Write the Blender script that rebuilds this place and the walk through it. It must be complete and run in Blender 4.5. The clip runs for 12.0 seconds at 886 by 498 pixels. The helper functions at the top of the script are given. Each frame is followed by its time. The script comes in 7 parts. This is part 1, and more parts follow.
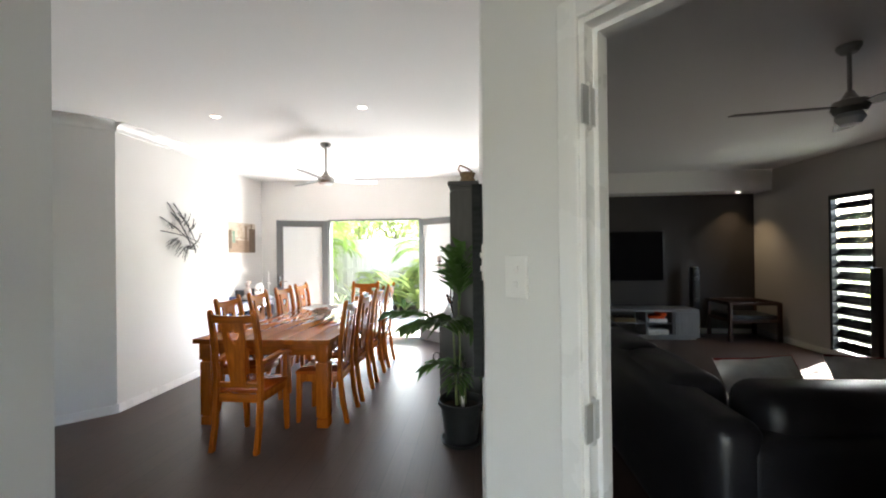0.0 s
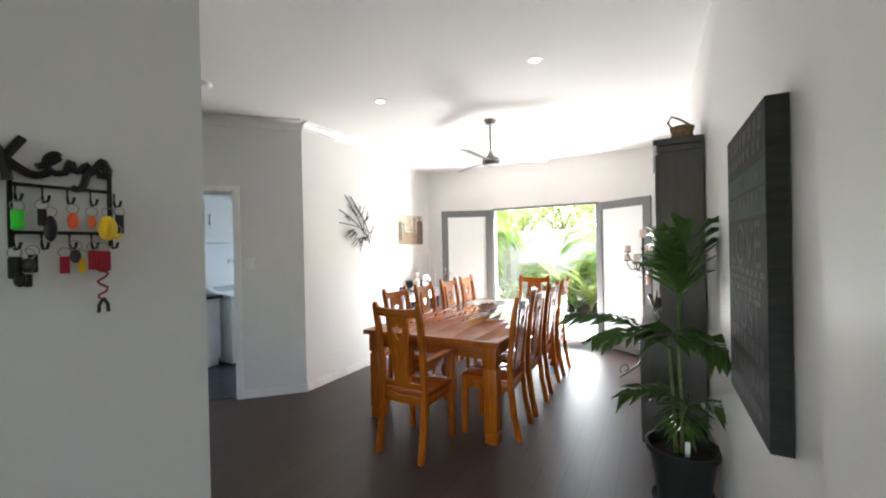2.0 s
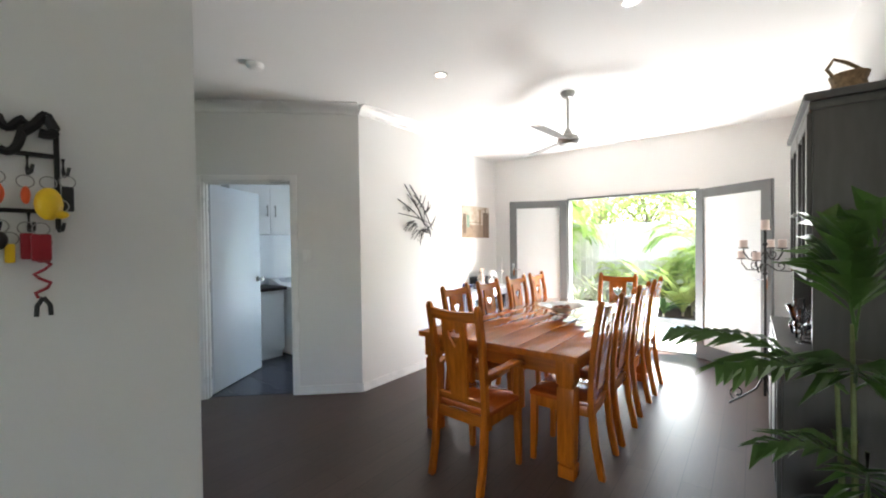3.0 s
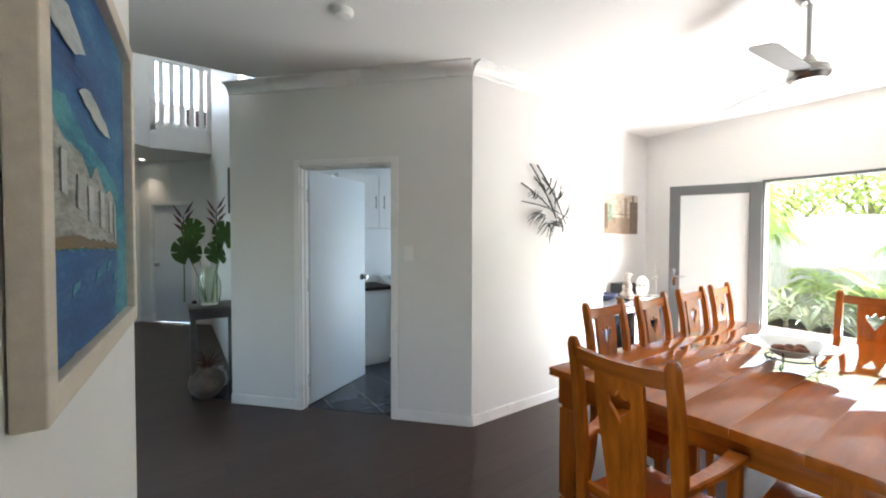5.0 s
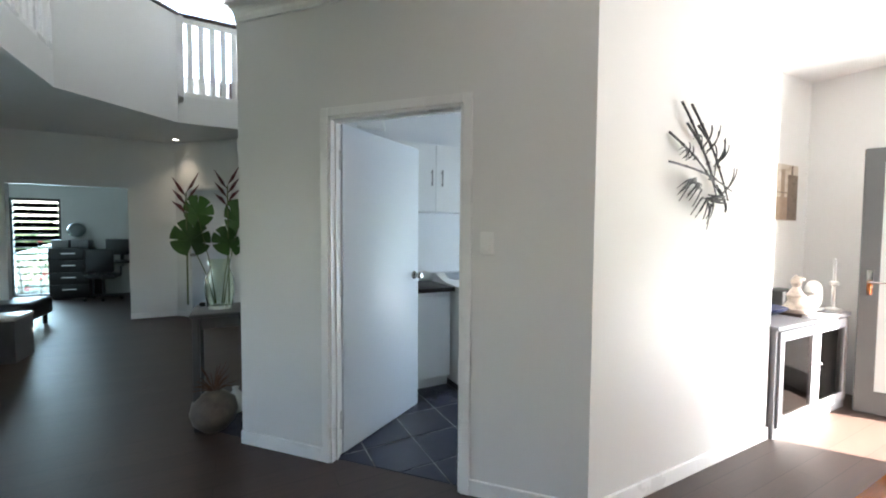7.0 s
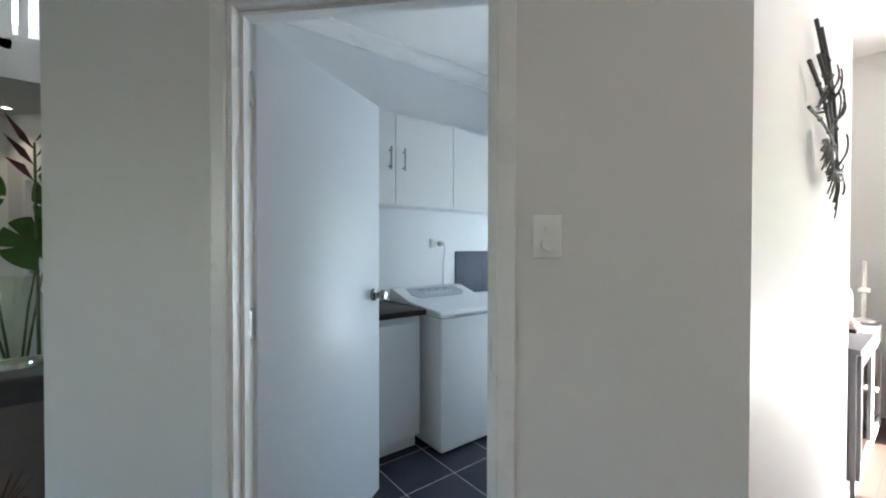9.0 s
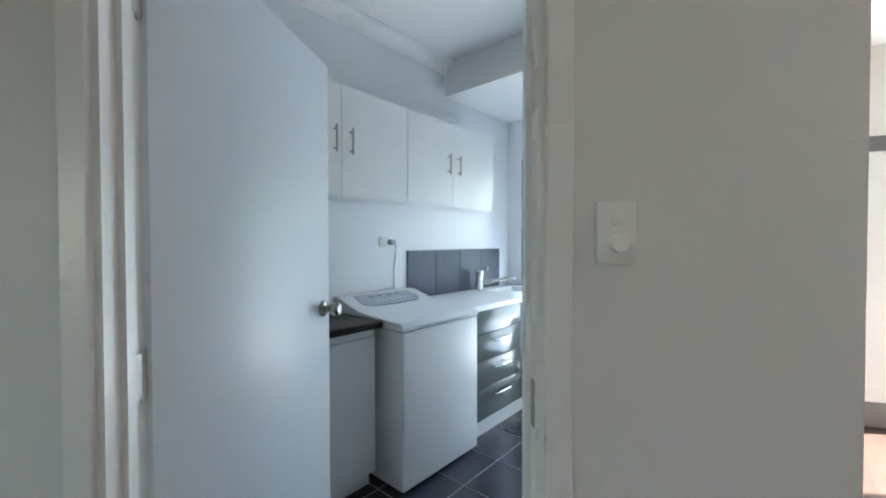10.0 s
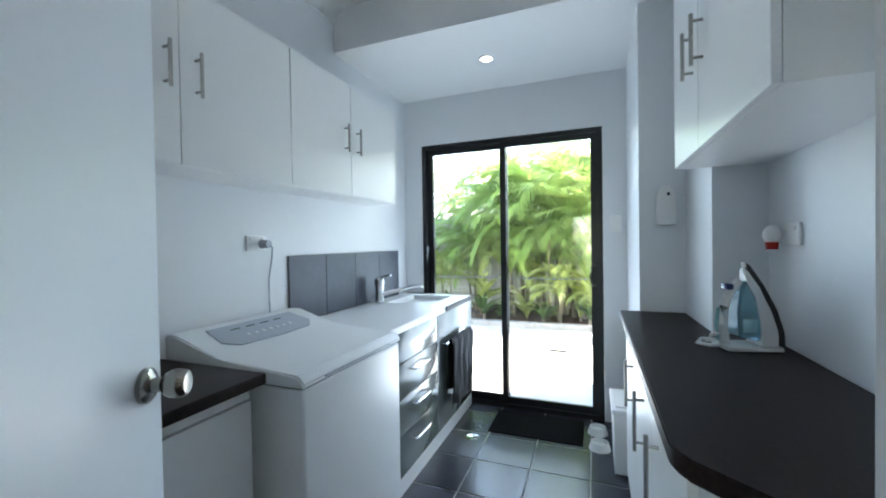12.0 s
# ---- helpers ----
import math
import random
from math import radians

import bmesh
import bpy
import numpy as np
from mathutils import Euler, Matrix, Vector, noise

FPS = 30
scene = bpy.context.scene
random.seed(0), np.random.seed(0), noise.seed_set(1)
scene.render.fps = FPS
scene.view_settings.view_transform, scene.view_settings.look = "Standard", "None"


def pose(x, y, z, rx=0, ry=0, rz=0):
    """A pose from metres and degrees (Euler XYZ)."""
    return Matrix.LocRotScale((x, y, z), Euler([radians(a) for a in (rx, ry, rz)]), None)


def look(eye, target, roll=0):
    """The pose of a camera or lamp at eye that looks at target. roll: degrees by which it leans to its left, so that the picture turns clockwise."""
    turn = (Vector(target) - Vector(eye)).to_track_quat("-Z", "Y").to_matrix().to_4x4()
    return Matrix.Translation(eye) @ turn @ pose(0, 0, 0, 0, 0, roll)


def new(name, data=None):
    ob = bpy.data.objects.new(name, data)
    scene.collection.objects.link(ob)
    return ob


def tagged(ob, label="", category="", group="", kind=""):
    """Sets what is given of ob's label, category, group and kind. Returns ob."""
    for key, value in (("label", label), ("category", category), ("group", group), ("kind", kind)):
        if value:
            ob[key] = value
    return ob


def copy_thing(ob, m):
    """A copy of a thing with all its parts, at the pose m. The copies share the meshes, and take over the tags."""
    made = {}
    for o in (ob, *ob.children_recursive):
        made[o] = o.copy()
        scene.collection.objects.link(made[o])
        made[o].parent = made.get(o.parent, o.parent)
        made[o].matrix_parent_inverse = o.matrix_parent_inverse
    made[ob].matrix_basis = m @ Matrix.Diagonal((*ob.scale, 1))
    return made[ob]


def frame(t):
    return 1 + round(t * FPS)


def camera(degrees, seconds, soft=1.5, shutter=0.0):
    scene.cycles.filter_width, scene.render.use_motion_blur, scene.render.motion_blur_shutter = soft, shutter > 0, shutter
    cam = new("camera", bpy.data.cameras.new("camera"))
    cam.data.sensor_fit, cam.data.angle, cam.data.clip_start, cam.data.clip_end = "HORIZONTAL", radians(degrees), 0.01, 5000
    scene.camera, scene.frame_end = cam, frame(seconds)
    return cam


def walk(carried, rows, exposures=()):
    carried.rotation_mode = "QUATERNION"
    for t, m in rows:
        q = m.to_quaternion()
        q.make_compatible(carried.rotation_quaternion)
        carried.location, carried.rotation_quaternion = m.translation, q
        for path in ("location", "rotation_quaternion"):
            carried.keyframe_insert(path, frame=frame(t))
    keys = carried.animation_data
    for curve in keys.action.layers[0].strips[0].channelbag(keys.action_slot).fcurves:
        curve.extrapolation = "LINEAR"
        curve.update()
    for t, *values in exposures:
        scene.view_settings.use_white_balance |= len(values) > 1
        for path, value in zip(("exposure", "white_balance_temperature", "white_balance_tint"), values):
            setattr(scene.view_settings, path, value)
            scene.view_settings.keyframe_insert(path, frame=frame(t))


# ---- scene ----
cam = camera(97.1, 12.0, soft=2.0)
PATH = [
    (0, (0.047, 0.007, 1.515), (-0.132, 1.999, 1.522), -0.7),
    (0.5, (-0.049, 0.093, 1.505), (-0.425, 2.058, 1.501), -0.8),
    (1, (-0.121, 0.232, 1.49), (-0.692, 2.149, 1.488), -1.3),
    (1.5, (-0.166, 0.394, 1.482), (-0.919, 2.247, 1.479), -1.4),
    (2, (-0.226, 0.582, 1.462), (-1.175, 2.342, 1.452), -1.2),
    (2.5, (-0.315, 0.768, 1.456), (-1.407, 2.444, 1.434), -1.0),
    (3, (-0.418, 0.966, 1.443), (-1.658, 2.536, 1.412), -0.7),
    (5, (-1.056, 1.578, 1.446), (-2.707, 2.706, 1.397), 0.1),
    (5.5, (-1.28, 1.693, 1.427), (-2.992, 2.727, 1.366), 0.2),
    (6, (-1.546, 1.806, 1.406), (-3.303, 2.758, 1.335), 0.2),
    (6.5, (-1.809, 1.9, 1.396), (-3.597, 2.793, 1.316), 0.3),
    (7, (-2.098, 1.979, 1.39), (-3.872, 2.898, 1.304), 0.4),
    (9, (-3.1, 2.222, 1.315), (-4.676, 3.454, 1.29), 0.1),
    (9.5, (-3.306, 2.292, 1.318), (-4.785, 3.638, 1.288), -0.0),
    (10, (-3.519, 2.328, 1.318), (-4.838, 3.831, 1.283), -0.1),
    (10.5, (-3.697, 2.403, 1.306), (-4.85, 4.037, 1.274), -0.9),
    (11, (-3.878, 2.499, 1.301), (-4.855, 4.244, 1.272), -1.0),
    (11.5, (-4.016, 2.6, 1.307), (-4.877, 4.405, 1.274), -0.8),
    (12, (-4.131, 2.711, 1.307), (-4.852, 4.576, 1.279), -0.9),
]
walk(cam, [(t, look(eye, target, roll)) for t, eye, target, roll in PATH], [(0.0, 4.02), (2.5, 4.05), (5.0, 4.20), (7.0, 4.30), (8.9, 4.10), (10.5, 3.88), (12.0, 3.79)])

# ---- light ----
world = bpy.data.worlds.new("sky")
world.use_nodes = True
scene.world = world
_n = world.node_tree.nodes
_sky = _n.new("ShaderNodeTexSky")
_sky.sky_type, _sky.sun_disc = "NISHITA", False
SUN = Vector((0.84, 0.56, 0.68)).normalized()
_sky.sun_elevation = math.asin(SUN.z)
_sky.sun_rotation = math.atan2(SUN.x, SUN.y)
world.node_tree.links.new(_sky.outputs[0], _n["Background"].inputs[0])
_n["Background"].inputs[1].default_value = 0.15
sun_data = bpy.data.lights.new("sun", "SUN")
sun_data.energy, sun_data.angle, sun_data.color = 5.0, radians(0.5), (1.0, 0.95, 0.87)
sun_lamp = new("sun", sun_data)
sun_lamp.matrix_world = look(SUN * 20, (0, 0, 0))


def window_light(name, eye, target, w, h, watts, colour=(0.86, 0.93, 1.0), spread=180):
    """An area lamp at an opening, standing in for light from outside."""
    d = bpy.data.lights.new(name, "AREA")
    d.shape, d.size, d.size_y, d.energy, d.color = "RECTANGLE", w, h, watts, colour
    d.spread = radians(spread)
    o = new(name, d)
    o.matrix_world = look(eye, target)
    return o


window_light("french_door_light", (-1.75, 6.70, 1.22), (-1.95, 3.5, 1.0), 1.6, 1.62, 1.0, (0.93, 0.98, 1.0))
window_light("patio_bounce_light", (-1.75, 6.72, 0.37), (-2.0, 5.0, 2.0), 1.6, 0.66, 8.0, (0.97, 0.98, 0.98))
window_light("sliding_door_light", (-4.88, 5.735, 1.10), (-4.88, 3.7, 1.8), 1.32, 1.95, 1.75, (0.62, 0.81, 1.0))
window_light("laundry_patio_bounce", (-4.85, 5.71, 0.62), (-4.9, 4.7, 1.9), 1.3, 1.1, 0.85, (0.66, 0.82, 1.0))
window_light("study_louvre_light", (-13.25, -1.75, 1.05), (-9, -0.6, 0.9), 0.7, 1.9, 6.0, (0.58, 0.87, 1.0))
window_light("upper_window_light", (-10.05, 1.2, 4.6), (-5.0, 1.0, 3.4), 2.4, 1.4, 6.5, (0.95, 0.97, 1.0))
window_light("living_louvre_light", (5.12, 5.5, 1.15), (1.0, 4.8, 0.9), 0.6, 2.0, 1.2, (0.9, 0.95, 1.0))
# Added warm fill from an unseen side, aimed at the living doorway wall.
window_light("added_entry_fill", (-0.4, -3.35, 1.2), (0.5, 1.0, 1.3), 1.2, 1.9, 0.45, (1.0, 0.86, 0.72), 70)

hall_spot = bpy.data.lights.new("hall_downlight_lamp", "SPOT")
hall_spot.energy, hall_spot.spot_size, hall_spot.spot_blend = 0.7, radians(100), 1.0
hall_spot.color, hall_spot.shadow_soft_size = (1.0, 0.86, 0.68), 0.035
new("hall_downlight_lamp", hall_spot).matrix_world = pose(-9.35, 1.12, 2.69)
# Added spot for the warm glow in the living corner; its source is guessed.
corner_spot = bpy.data.lights.new("added_living_glow_lamp", "SPOT")
corner_spot.energy, corner_spot.spot_size, corner_spot.spot_blend = 1.7, radians(95), 1.0
corner_spot.color, corner_spot.shadow_soft_size = (1.0, 0.72, 0.42), 0.035
new("added_living_glow_lamp", corner_spot).matrix_world = pose(4.45, 7.05, 2.38)
# ---- materials ----
def mat(name, col, rough=0.5, metal=0.0, var=0.06, scale=6.0, bump=0.03, bscale=120.0, stretch=(1, 1, 1), rvar=0.08, coat=0.0, trans=0.0, ior=1.45, rnd=0.0, spec=0.5):
    """A painted or plain surface: two scales of colour variation, uneven gloss, fine relief."""
    m = bpy.data.materials.new(name)
    m.use_nodes = True
    nt = m.node_tree
    b = nt.nodes["Principled BSDF"]
    tc = nt.nodes.new("ShaderNodeTexCoord")
    mp = nt.nodes.new("ShaderNodeMapping")
    mp.inputs["Scale"].default_value = stretch
    nt.links.new(tc.outputs["Object"], mp.inputs[0])
    big = nt.nodes.new("ShaderNodeTexNoise")
    big.inputs["Scale"].default_value, big.inputs["Detail"].default_value = scale, 5
    fine = nt.nodes.new("ShaderNodeTexNoise")
    fine.inputs["Scale"].default_value, fine.inputs["Detail"].default_value = bscale, 3
    nt.links.new(mp.outputs[0], big.inputs[0])
    nt.links.new(mp.outputs[0], fine.inputs[0])
    mix = nt.nodes.new("ShaderNodeMath")
    mix.operation = "MULTIPLY_ADD"
    mix.inputs[1].default_value = 0.35
    nt.links.new(fine.outputs[0], mix.inputs[0])
    nt.links.new(big.outputs[0], mix.inputs[2])
    ramp = nt.nodes.new("ShaderNodeValToRGB")
    ramp.color_ramp.elements[0].position, ramp.color_ramp.elements[1].position = 0.45, 0.95
    ramp.color_ramp.elements[0].color = (*[c * (1 - var) for c in col], 1)
    ramp.color_ramp.elements[1].color = (*[min(1, c * (1 + var)) for c in col], 1)
    nt.links.new(mix.outputs[0], ramp.inputs[0])
    out = ramp.outputs[0]
    if rnd:
        info = nt.nodes.new("ShaderNodeObjectInfo")
        hsv = nt.nodes.new("ShaderNodeHueSaturation")
        rng = nt.nodes.new("ShaderNodeMapRange")
        rng.inputs[3].default_value, rng.inputs[4].default_value = 1 - rnd, 1 + rnd
        nt.links.new(info.outputs["Random"], rng.inputs[0])
        nt.links.new(rng.outputs[0], hsv.inputs["Value"])
        nt.links.new(out, hsv.inputs["Color"])
        out = hsv.outputs[0]
    nt.links.new(out, b.inputs["Base Color"])
    rr = nt.nodes.new("ShaderNodeMapRange")
    rr.inputs[3].default_value, rr.inputs[4].default_value = max(0, rough - rvar), min(1, rough + rvar)
    nt.links.new(big.outputs[0], rr.inputs[0])
    nt.links.new(rr.outputs[0], b.inputs["Roughness"])
    b.inputs["Metallic"].default_value = metal
    b.inputs["Coat Weight"].default_value = coat
    b.inputs["Transmission Weight"].default_value = trans
    b.inputs["IOR"].default_value = ior
    b.inputs["Specular IOR Level"].default_value = spec
    if bump:
        bp = nt.nodes.new("ShaderNodeBump")
        bp.inputs["Strength"].default_value, bp.inputs["Distance"].default_value = min(1, bump * 5), 0.002
        nt.links.new(fine.outputs[0], bp.inputs["Height"])
        nt.links.new(bp.outputs[0], b.inputs["Normal"])
    return m


def plank_floor(name):
    """Dark brown laminate boards, laid along y, with fine grain and joints."""
    m = mat(name, (0.068, 0.043, 0.035), 0.43, 0, 0.18, 5, 0.02, 60, (9, 0.9, 1), 0.06, spec=0.45)
    nt = m.node_tree
    b = nt.nodes["Principled BSDF"]
    tc = next(n for n in nt.nodes if n.type == "TEX_COORD")
    rot = nt.nodes.new("ShaderNodeMapping")
    rot.inputs["Rotation"].default_value = (0, 0, radians(90))
    nt.links.new(tc.outputs["Object"], rot.inputs[0])
    br = nt.nodes.new("ShaderNodeTexBrick")
    br.inputs["Scale"].default_value = 1.0
    br.inputs["Brick Width"].default_value, br.inputs["Row Height"].default_value = 1.22, 0.15
    br.inputs["Mortar Size"].default_value = 0.0015
    br.inputs["Color1"].default_value, br.inputs["Color2"].default_value = (1, 1, 1, 1), (0.82, 0.82, 0.82, 1)
    br.inputs["Mortar"].default_value = (0.35, 0.35, 0.35, 1)
    nt.links.new(rot.outputs[0], br.inputs[0])
    mul = nt.nodes.new("ShaderNodeMix")
    mul.data_type, mul.blend_type = "RGBA", "MULTIPLY"
    mul.inputs[0].default_value = 1.0
    src = b.inputs["Base Color"].links[0].from_socket
    nt.links.new(src, mul.inputs[6])
    nt.links.new(br.outputs[0], mul.inputs[7])
    nt.links.new(mul.outputs[2], b.inputs["Base Color"])
    return m


def glass(name, tint=(1, 1, 1), rough=0.0):
    """A thin pane: mostly clear, with a mirror sheen."""
    m = bpy.data.materials.new(name)
    m.use_nodes = True
    nt = m.node_tree
    nt.nodes.remove(nt.nodes["Principled BSDF"])
    tr = nt.nodes.new("ShaderNodeBsdfTransparent")
    tr.inputs[0].default_value = (*tint, 1)
    gl = nt.nodes.new("ShaderNodeBsdfGlossy")
    gl.inputs["Roughness"].default_value = rough
    fr = nt.nodes.new("ShaderNodeFresnel")
    fr.inputs[0].default_value = 1.45
    mx = nt.nodes.new("ShaderNodeMixShader")
    nt.links.new(fr.outputs[0], mx.inputs[0])
    nt.links.new(tr.outputs[0], mx.inputs[1])
    nt.links.new(gl.outputs[0], mx.inputs[2])
    nt.links.new(mx.outputs[0], nt.nodes["Material Output"].inputs[0])
    return m


def glow(name, col, strength):
    m = bpy.data.materials.new(name)
    m.use_nodes = True
    b = m.node_tree.nodes["Principled BSDF"]
    b.inputs["Base Color"].default_value = (*col, 1)
    b.inputs["Emission Color"].default_value = (*col, 1)
    b.inputs["Emission Strength"].default_value = strength
    return m


def leafy(name, col, var=0.35, trans=0.25):
    m = mat(name, col, 0.38, 0, var, 3, 0.02, 40, rnd=0.18)
    b = m.node_tree.nodes["Principled BSDF"]
    b.inputs["Subsurface Weight"].default_value = 0.0
    nt = m.node_tree
    tl = nt.nodes.new("ShaderNodeBsdfTranslucent")
    mx = nt.nodes.new("ShaderNodeMixShader")
    mx.inputs[0].default_value = trans
    nt.links.new(b.inputs["Base Color"].links[0].from_socket, tl.inputs[0])
    nt.links.new(b.outputs[0], mx.inputs[1])
    nt.links.new(tl.outputs[0], mx.inputs[2])
    nt.links.new(mx.outputs[0], nt.nodes["Material Output"].inputs[0])
    return m


M_WALL = mat("warm_white_wall_paint", (0.80, 0.79, 0.772), 0.5, 0, 0.02, 1.3, 0.02, 260)
M_WALL_COOL = mat("white_laundry_paint", (0.80, 0.81, 0.82), 0.45, 0, 0.02, 1.3, 0.02, 260)
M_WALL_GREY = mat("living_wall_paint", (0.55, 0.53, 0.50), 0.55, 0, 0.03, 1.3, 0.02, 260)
M_DARK_WALL = mat("charcoal_feature_wall", (0.045, 0.040, 0.038), 0.6, 0, 0.1, 2, 0.03, 200)
M_CEIL = mat("matt_white_ceiling", (0.84, 0.83, 0.815), 0.75, 0, 0.015, 1.0, 0.02, 200)
M_TRIM = mat("gloss_white_trim", (0.89, 0.88, 0.865), 0.28, 0, 0.02, 3, 0.01, 80)
M_DOOR = mat("semi_gloss_white_door", (0.72, 0.745, 0.785), 0.36, 0, 0.01, 1.5, 0, 60, rvar=0.015)
M_FLOOR = plank_floor("dark_laminate_boards")
M_TILE = mat("slate_blue_floor_tile", (0.040, 0.040, 0.056), 0.26, 0, 0.14, 5, 0.006, 40, rnd=0.14, rvar=0.03)
M_GROUT = mat("pale_grout", (0.30, 0.29, 0.29), 0.85, 0, 0.15, 20, 0.1, 200)
M_WOOD = mat("varnished_orange_timber", (0.43, 0.112, 0.010), 0.22, 0, 0.3, 3.0, 0.02, 26, (14, 14, 1.2), 0.05, coat=0.1, rnd=0.12, spec=0.4)
M_WOODX = mat("varnished_timber_rails", (0.42, 0.110, 0.010), 0.22, 0, 0.3, 3.0, 0.02, 26, (1.2, 14, 14), 0.05, coat=0.1, rnd=0.12, spec=0.4)
M_TOP = mat("polished_table_boards", (0.41, 0.108, 0.010), 0.05, 0, 0.22, 2.4, 0.003, 22, (11, 0.7, 6), 0.02, coat=0.0, spec=0.5)
M_SEAT = mat("polished_timber_seat", (0.42, 0.085, 0.010), 0.2, 0, 0.22, 2.4, 0.015, 22, (8, 1, 6), 0.05, coat=0.5)
M_GREY = mat("charcoal_painted_timber", (0.085, 0.082, 0.080), 0.42, 0, 0.10, 5, 0.03, 90, (6, 6, 1), spec=0.3)
M_FRENCH = mat("slate_grey_door_paint", (0.125, 0.130, 0.130), 0.38, 0, 0.06, 4, 0.02, 90)
M_BLACK = mat("black_powder_coat", (0.012, 0.012, 0.013), 0.35, 0, 0.2, 8, 0.02, 200)
M_IRON = mat("black_wrought_iron", (0.016, 0.015, 0.015), 0.45, 0.4, 0.3, 20, 0.06, 150)
M_CHROME = mat("chrome", (0.75, 0.75, 0.76), 0.10, 1.0, 0.03, 6, 0, 50, rvar=0.03)
M_STEEL = mat("brushed_nickel", (0.38, 0.37, 0.35), 0.30, 1.0, 0.06, 10, 0.02, 120, (1, 1, 12))
M_LEATHER = mat("black_leather", (0.014, 0.014, 0.017), 0.34, 0, 0.25, 6, 0.10, 90)
M_LAMINATE = mat("white_melamine", (0.80, 0.80, 0.79), 0.30, 0, 0.015, 2, 0.008, 60)
M_ENAMEL = mat("white_enamel", (0.80, 0.81, 0.81), 0.32, 0, 0.015, 2, 0.0, 60)
M_PLASTIC = mat("white_plastic", (0.88, 0.87, 0.85), 0.35, 0, 0.02, 4, 0.01, 100)
M_PLASTIC_GREY = mat("pale_grey_plastic", (0.42, 0.45, 0.50), 0.35, 0, 0.04, 4, 0.01, 100)
M_BENCH = mat("dark_speckled_benchtop", (0.024, 0.014, 0.012), 0.42, 0, 0.5, 60, 0.03, 300, spec=0.14)
M_GLOSSGREY = mat("gloss_grey_drawer_front", (0.13, 0.145, 0.14), 0.22, 0, 0.04, 2, 0.0, 50, coat=0.25, rvar=0.02)
M_SPLASH = mat("slate_blue_wall_tile", (0.040, 0.048, 0.078), 0.34, 0, 0.2, 9, 0.05, 50, rnd=0.12)
M_NICKEL = mat("polished_nickel", (0.34, 0.32, 0.29), 0.18, 1.0, 0.06, 6, 0.0, 50, rvar=0.03)
M_ZINC = mat("zinc_plated_steel", (0.55, 0.55, 0.54), 0.38, 0.25, 0.06, 10, 0.02, 120)
M_GLASS = glass("clear_pane")
M_FROST = mat("frosted_pane", (0.86, 0.88, 0.87), 0.45, 0, 0.02, 3, 0.02, 150, trans=0.35)
M_CLEAR = mat("clear_vase_glass", (0.95, 0.98, 0.97), 0.03, 0, 0.0, 3, 0.0, 50, trans=1.0, rvar=0.01)
M_LAMP = glow("lamp_glow", (1.0, 0.93, 0.8), 0.8)

# ---- mesh helpers ----
def bm_new():
    return bmesh.new()


def box(bm, x0, x1, y0, y1, z0, z1, bevel=0.0, m=None, seg=2):
    r = bmesh.ops.create_cube(bm, size=1.0)
    vs = r["verts"]
    for v in vs:
        v.co = Vector((x0 + (v.co.x + 0.5) * (x1 - x0), y0 + (v.co.y + 0.5) * (y1 - y0), z0 + (v.co.z + 0.5) * (z1 - z0)))
    if bevel:
        es = list({e for v in vs for e in v.link_edges})
        r = bmesh.ops.bevel(bm, geom=es, offset=bevel, segments=seg, profile=0.5, affect="EDGES")
        vs = list({v for f in r["faces"] for v in f.verts} | {v for v in vs if v.is_valid})
    if m is not None:
        bmesh.ops.transform(bm, matrix=m, verts=vs)
    return vs


def prism(bm, poly, z0, z1, m=None):
    """A flat outline raised from z0 to z1."""
    a = [bm.verts.new((x, y, z0)) for x, y in poly]
    b = [bm.verts.new((x, y, z1)) for x, y in poly]
    n = len(poly)
    bm.faces.new(b)
    bm.faces.new(a[::-1])
    for i in range(n):
        bm.faces.new((a[i], a[(i + 1) % n], b[(i + 1) % n], b[i]))
    if m is not None:
        bmesh.ops.transform(bm, matrix=m, verts=a + b)
    return a + b


def rod(bm, p, q, r, r2=None, seg=10):
    """A round bar from p to q."""
    p, q = Vector(p), Vector(q)
    d = q - p
    m = Matrix.Translation((p + q) / 2) @ d.to_track_quat("Z", "Y").to_matrix().to_4x4()
    return bmesh.ops.create_cone(bm, cap_ends=True, segments=seg, radius1=r, radius2=r if r2 is None else r2, depth=d.length, matrix=m)["verts"]


def tube(bm, pts, r, seg=8, taper=None):
    """A bent round bar along a line of points."""
    pts = [Vector(p) for p in pts]
    rings = []
    up = Vector((0, 0, 1))
    n = len(pts)
    for i, p in enumerate(pts):
        d = (pts[min(i + 1, n - 1)] - pts[max(i - 1, 0)]).normalized()
        s = d.cross(up)
        if s.length < 1e-3:
            s = d.cross(Vector((0, 1, 0)))
        s.normalize()
        u = s.cross(d)
        k = r if taper is None else r + (taper - r) * i / (n - 1)
        rings.append([bm.verts.new(p + s * math.cos(a) * k + u * math.sin(a) * k) for a in (2 * math.pi * j / seg for j in range(seg))])
    for a, b in zip(rings, rings[1:]):
        for j in range(seg):
            bm.faces.new((a[j], a[(j + 1) % seg], b[(j + 1) % seg], b[j]))
    bm.faces.new(rings[0][::-1])
    bm.faces.new(rings[-1])


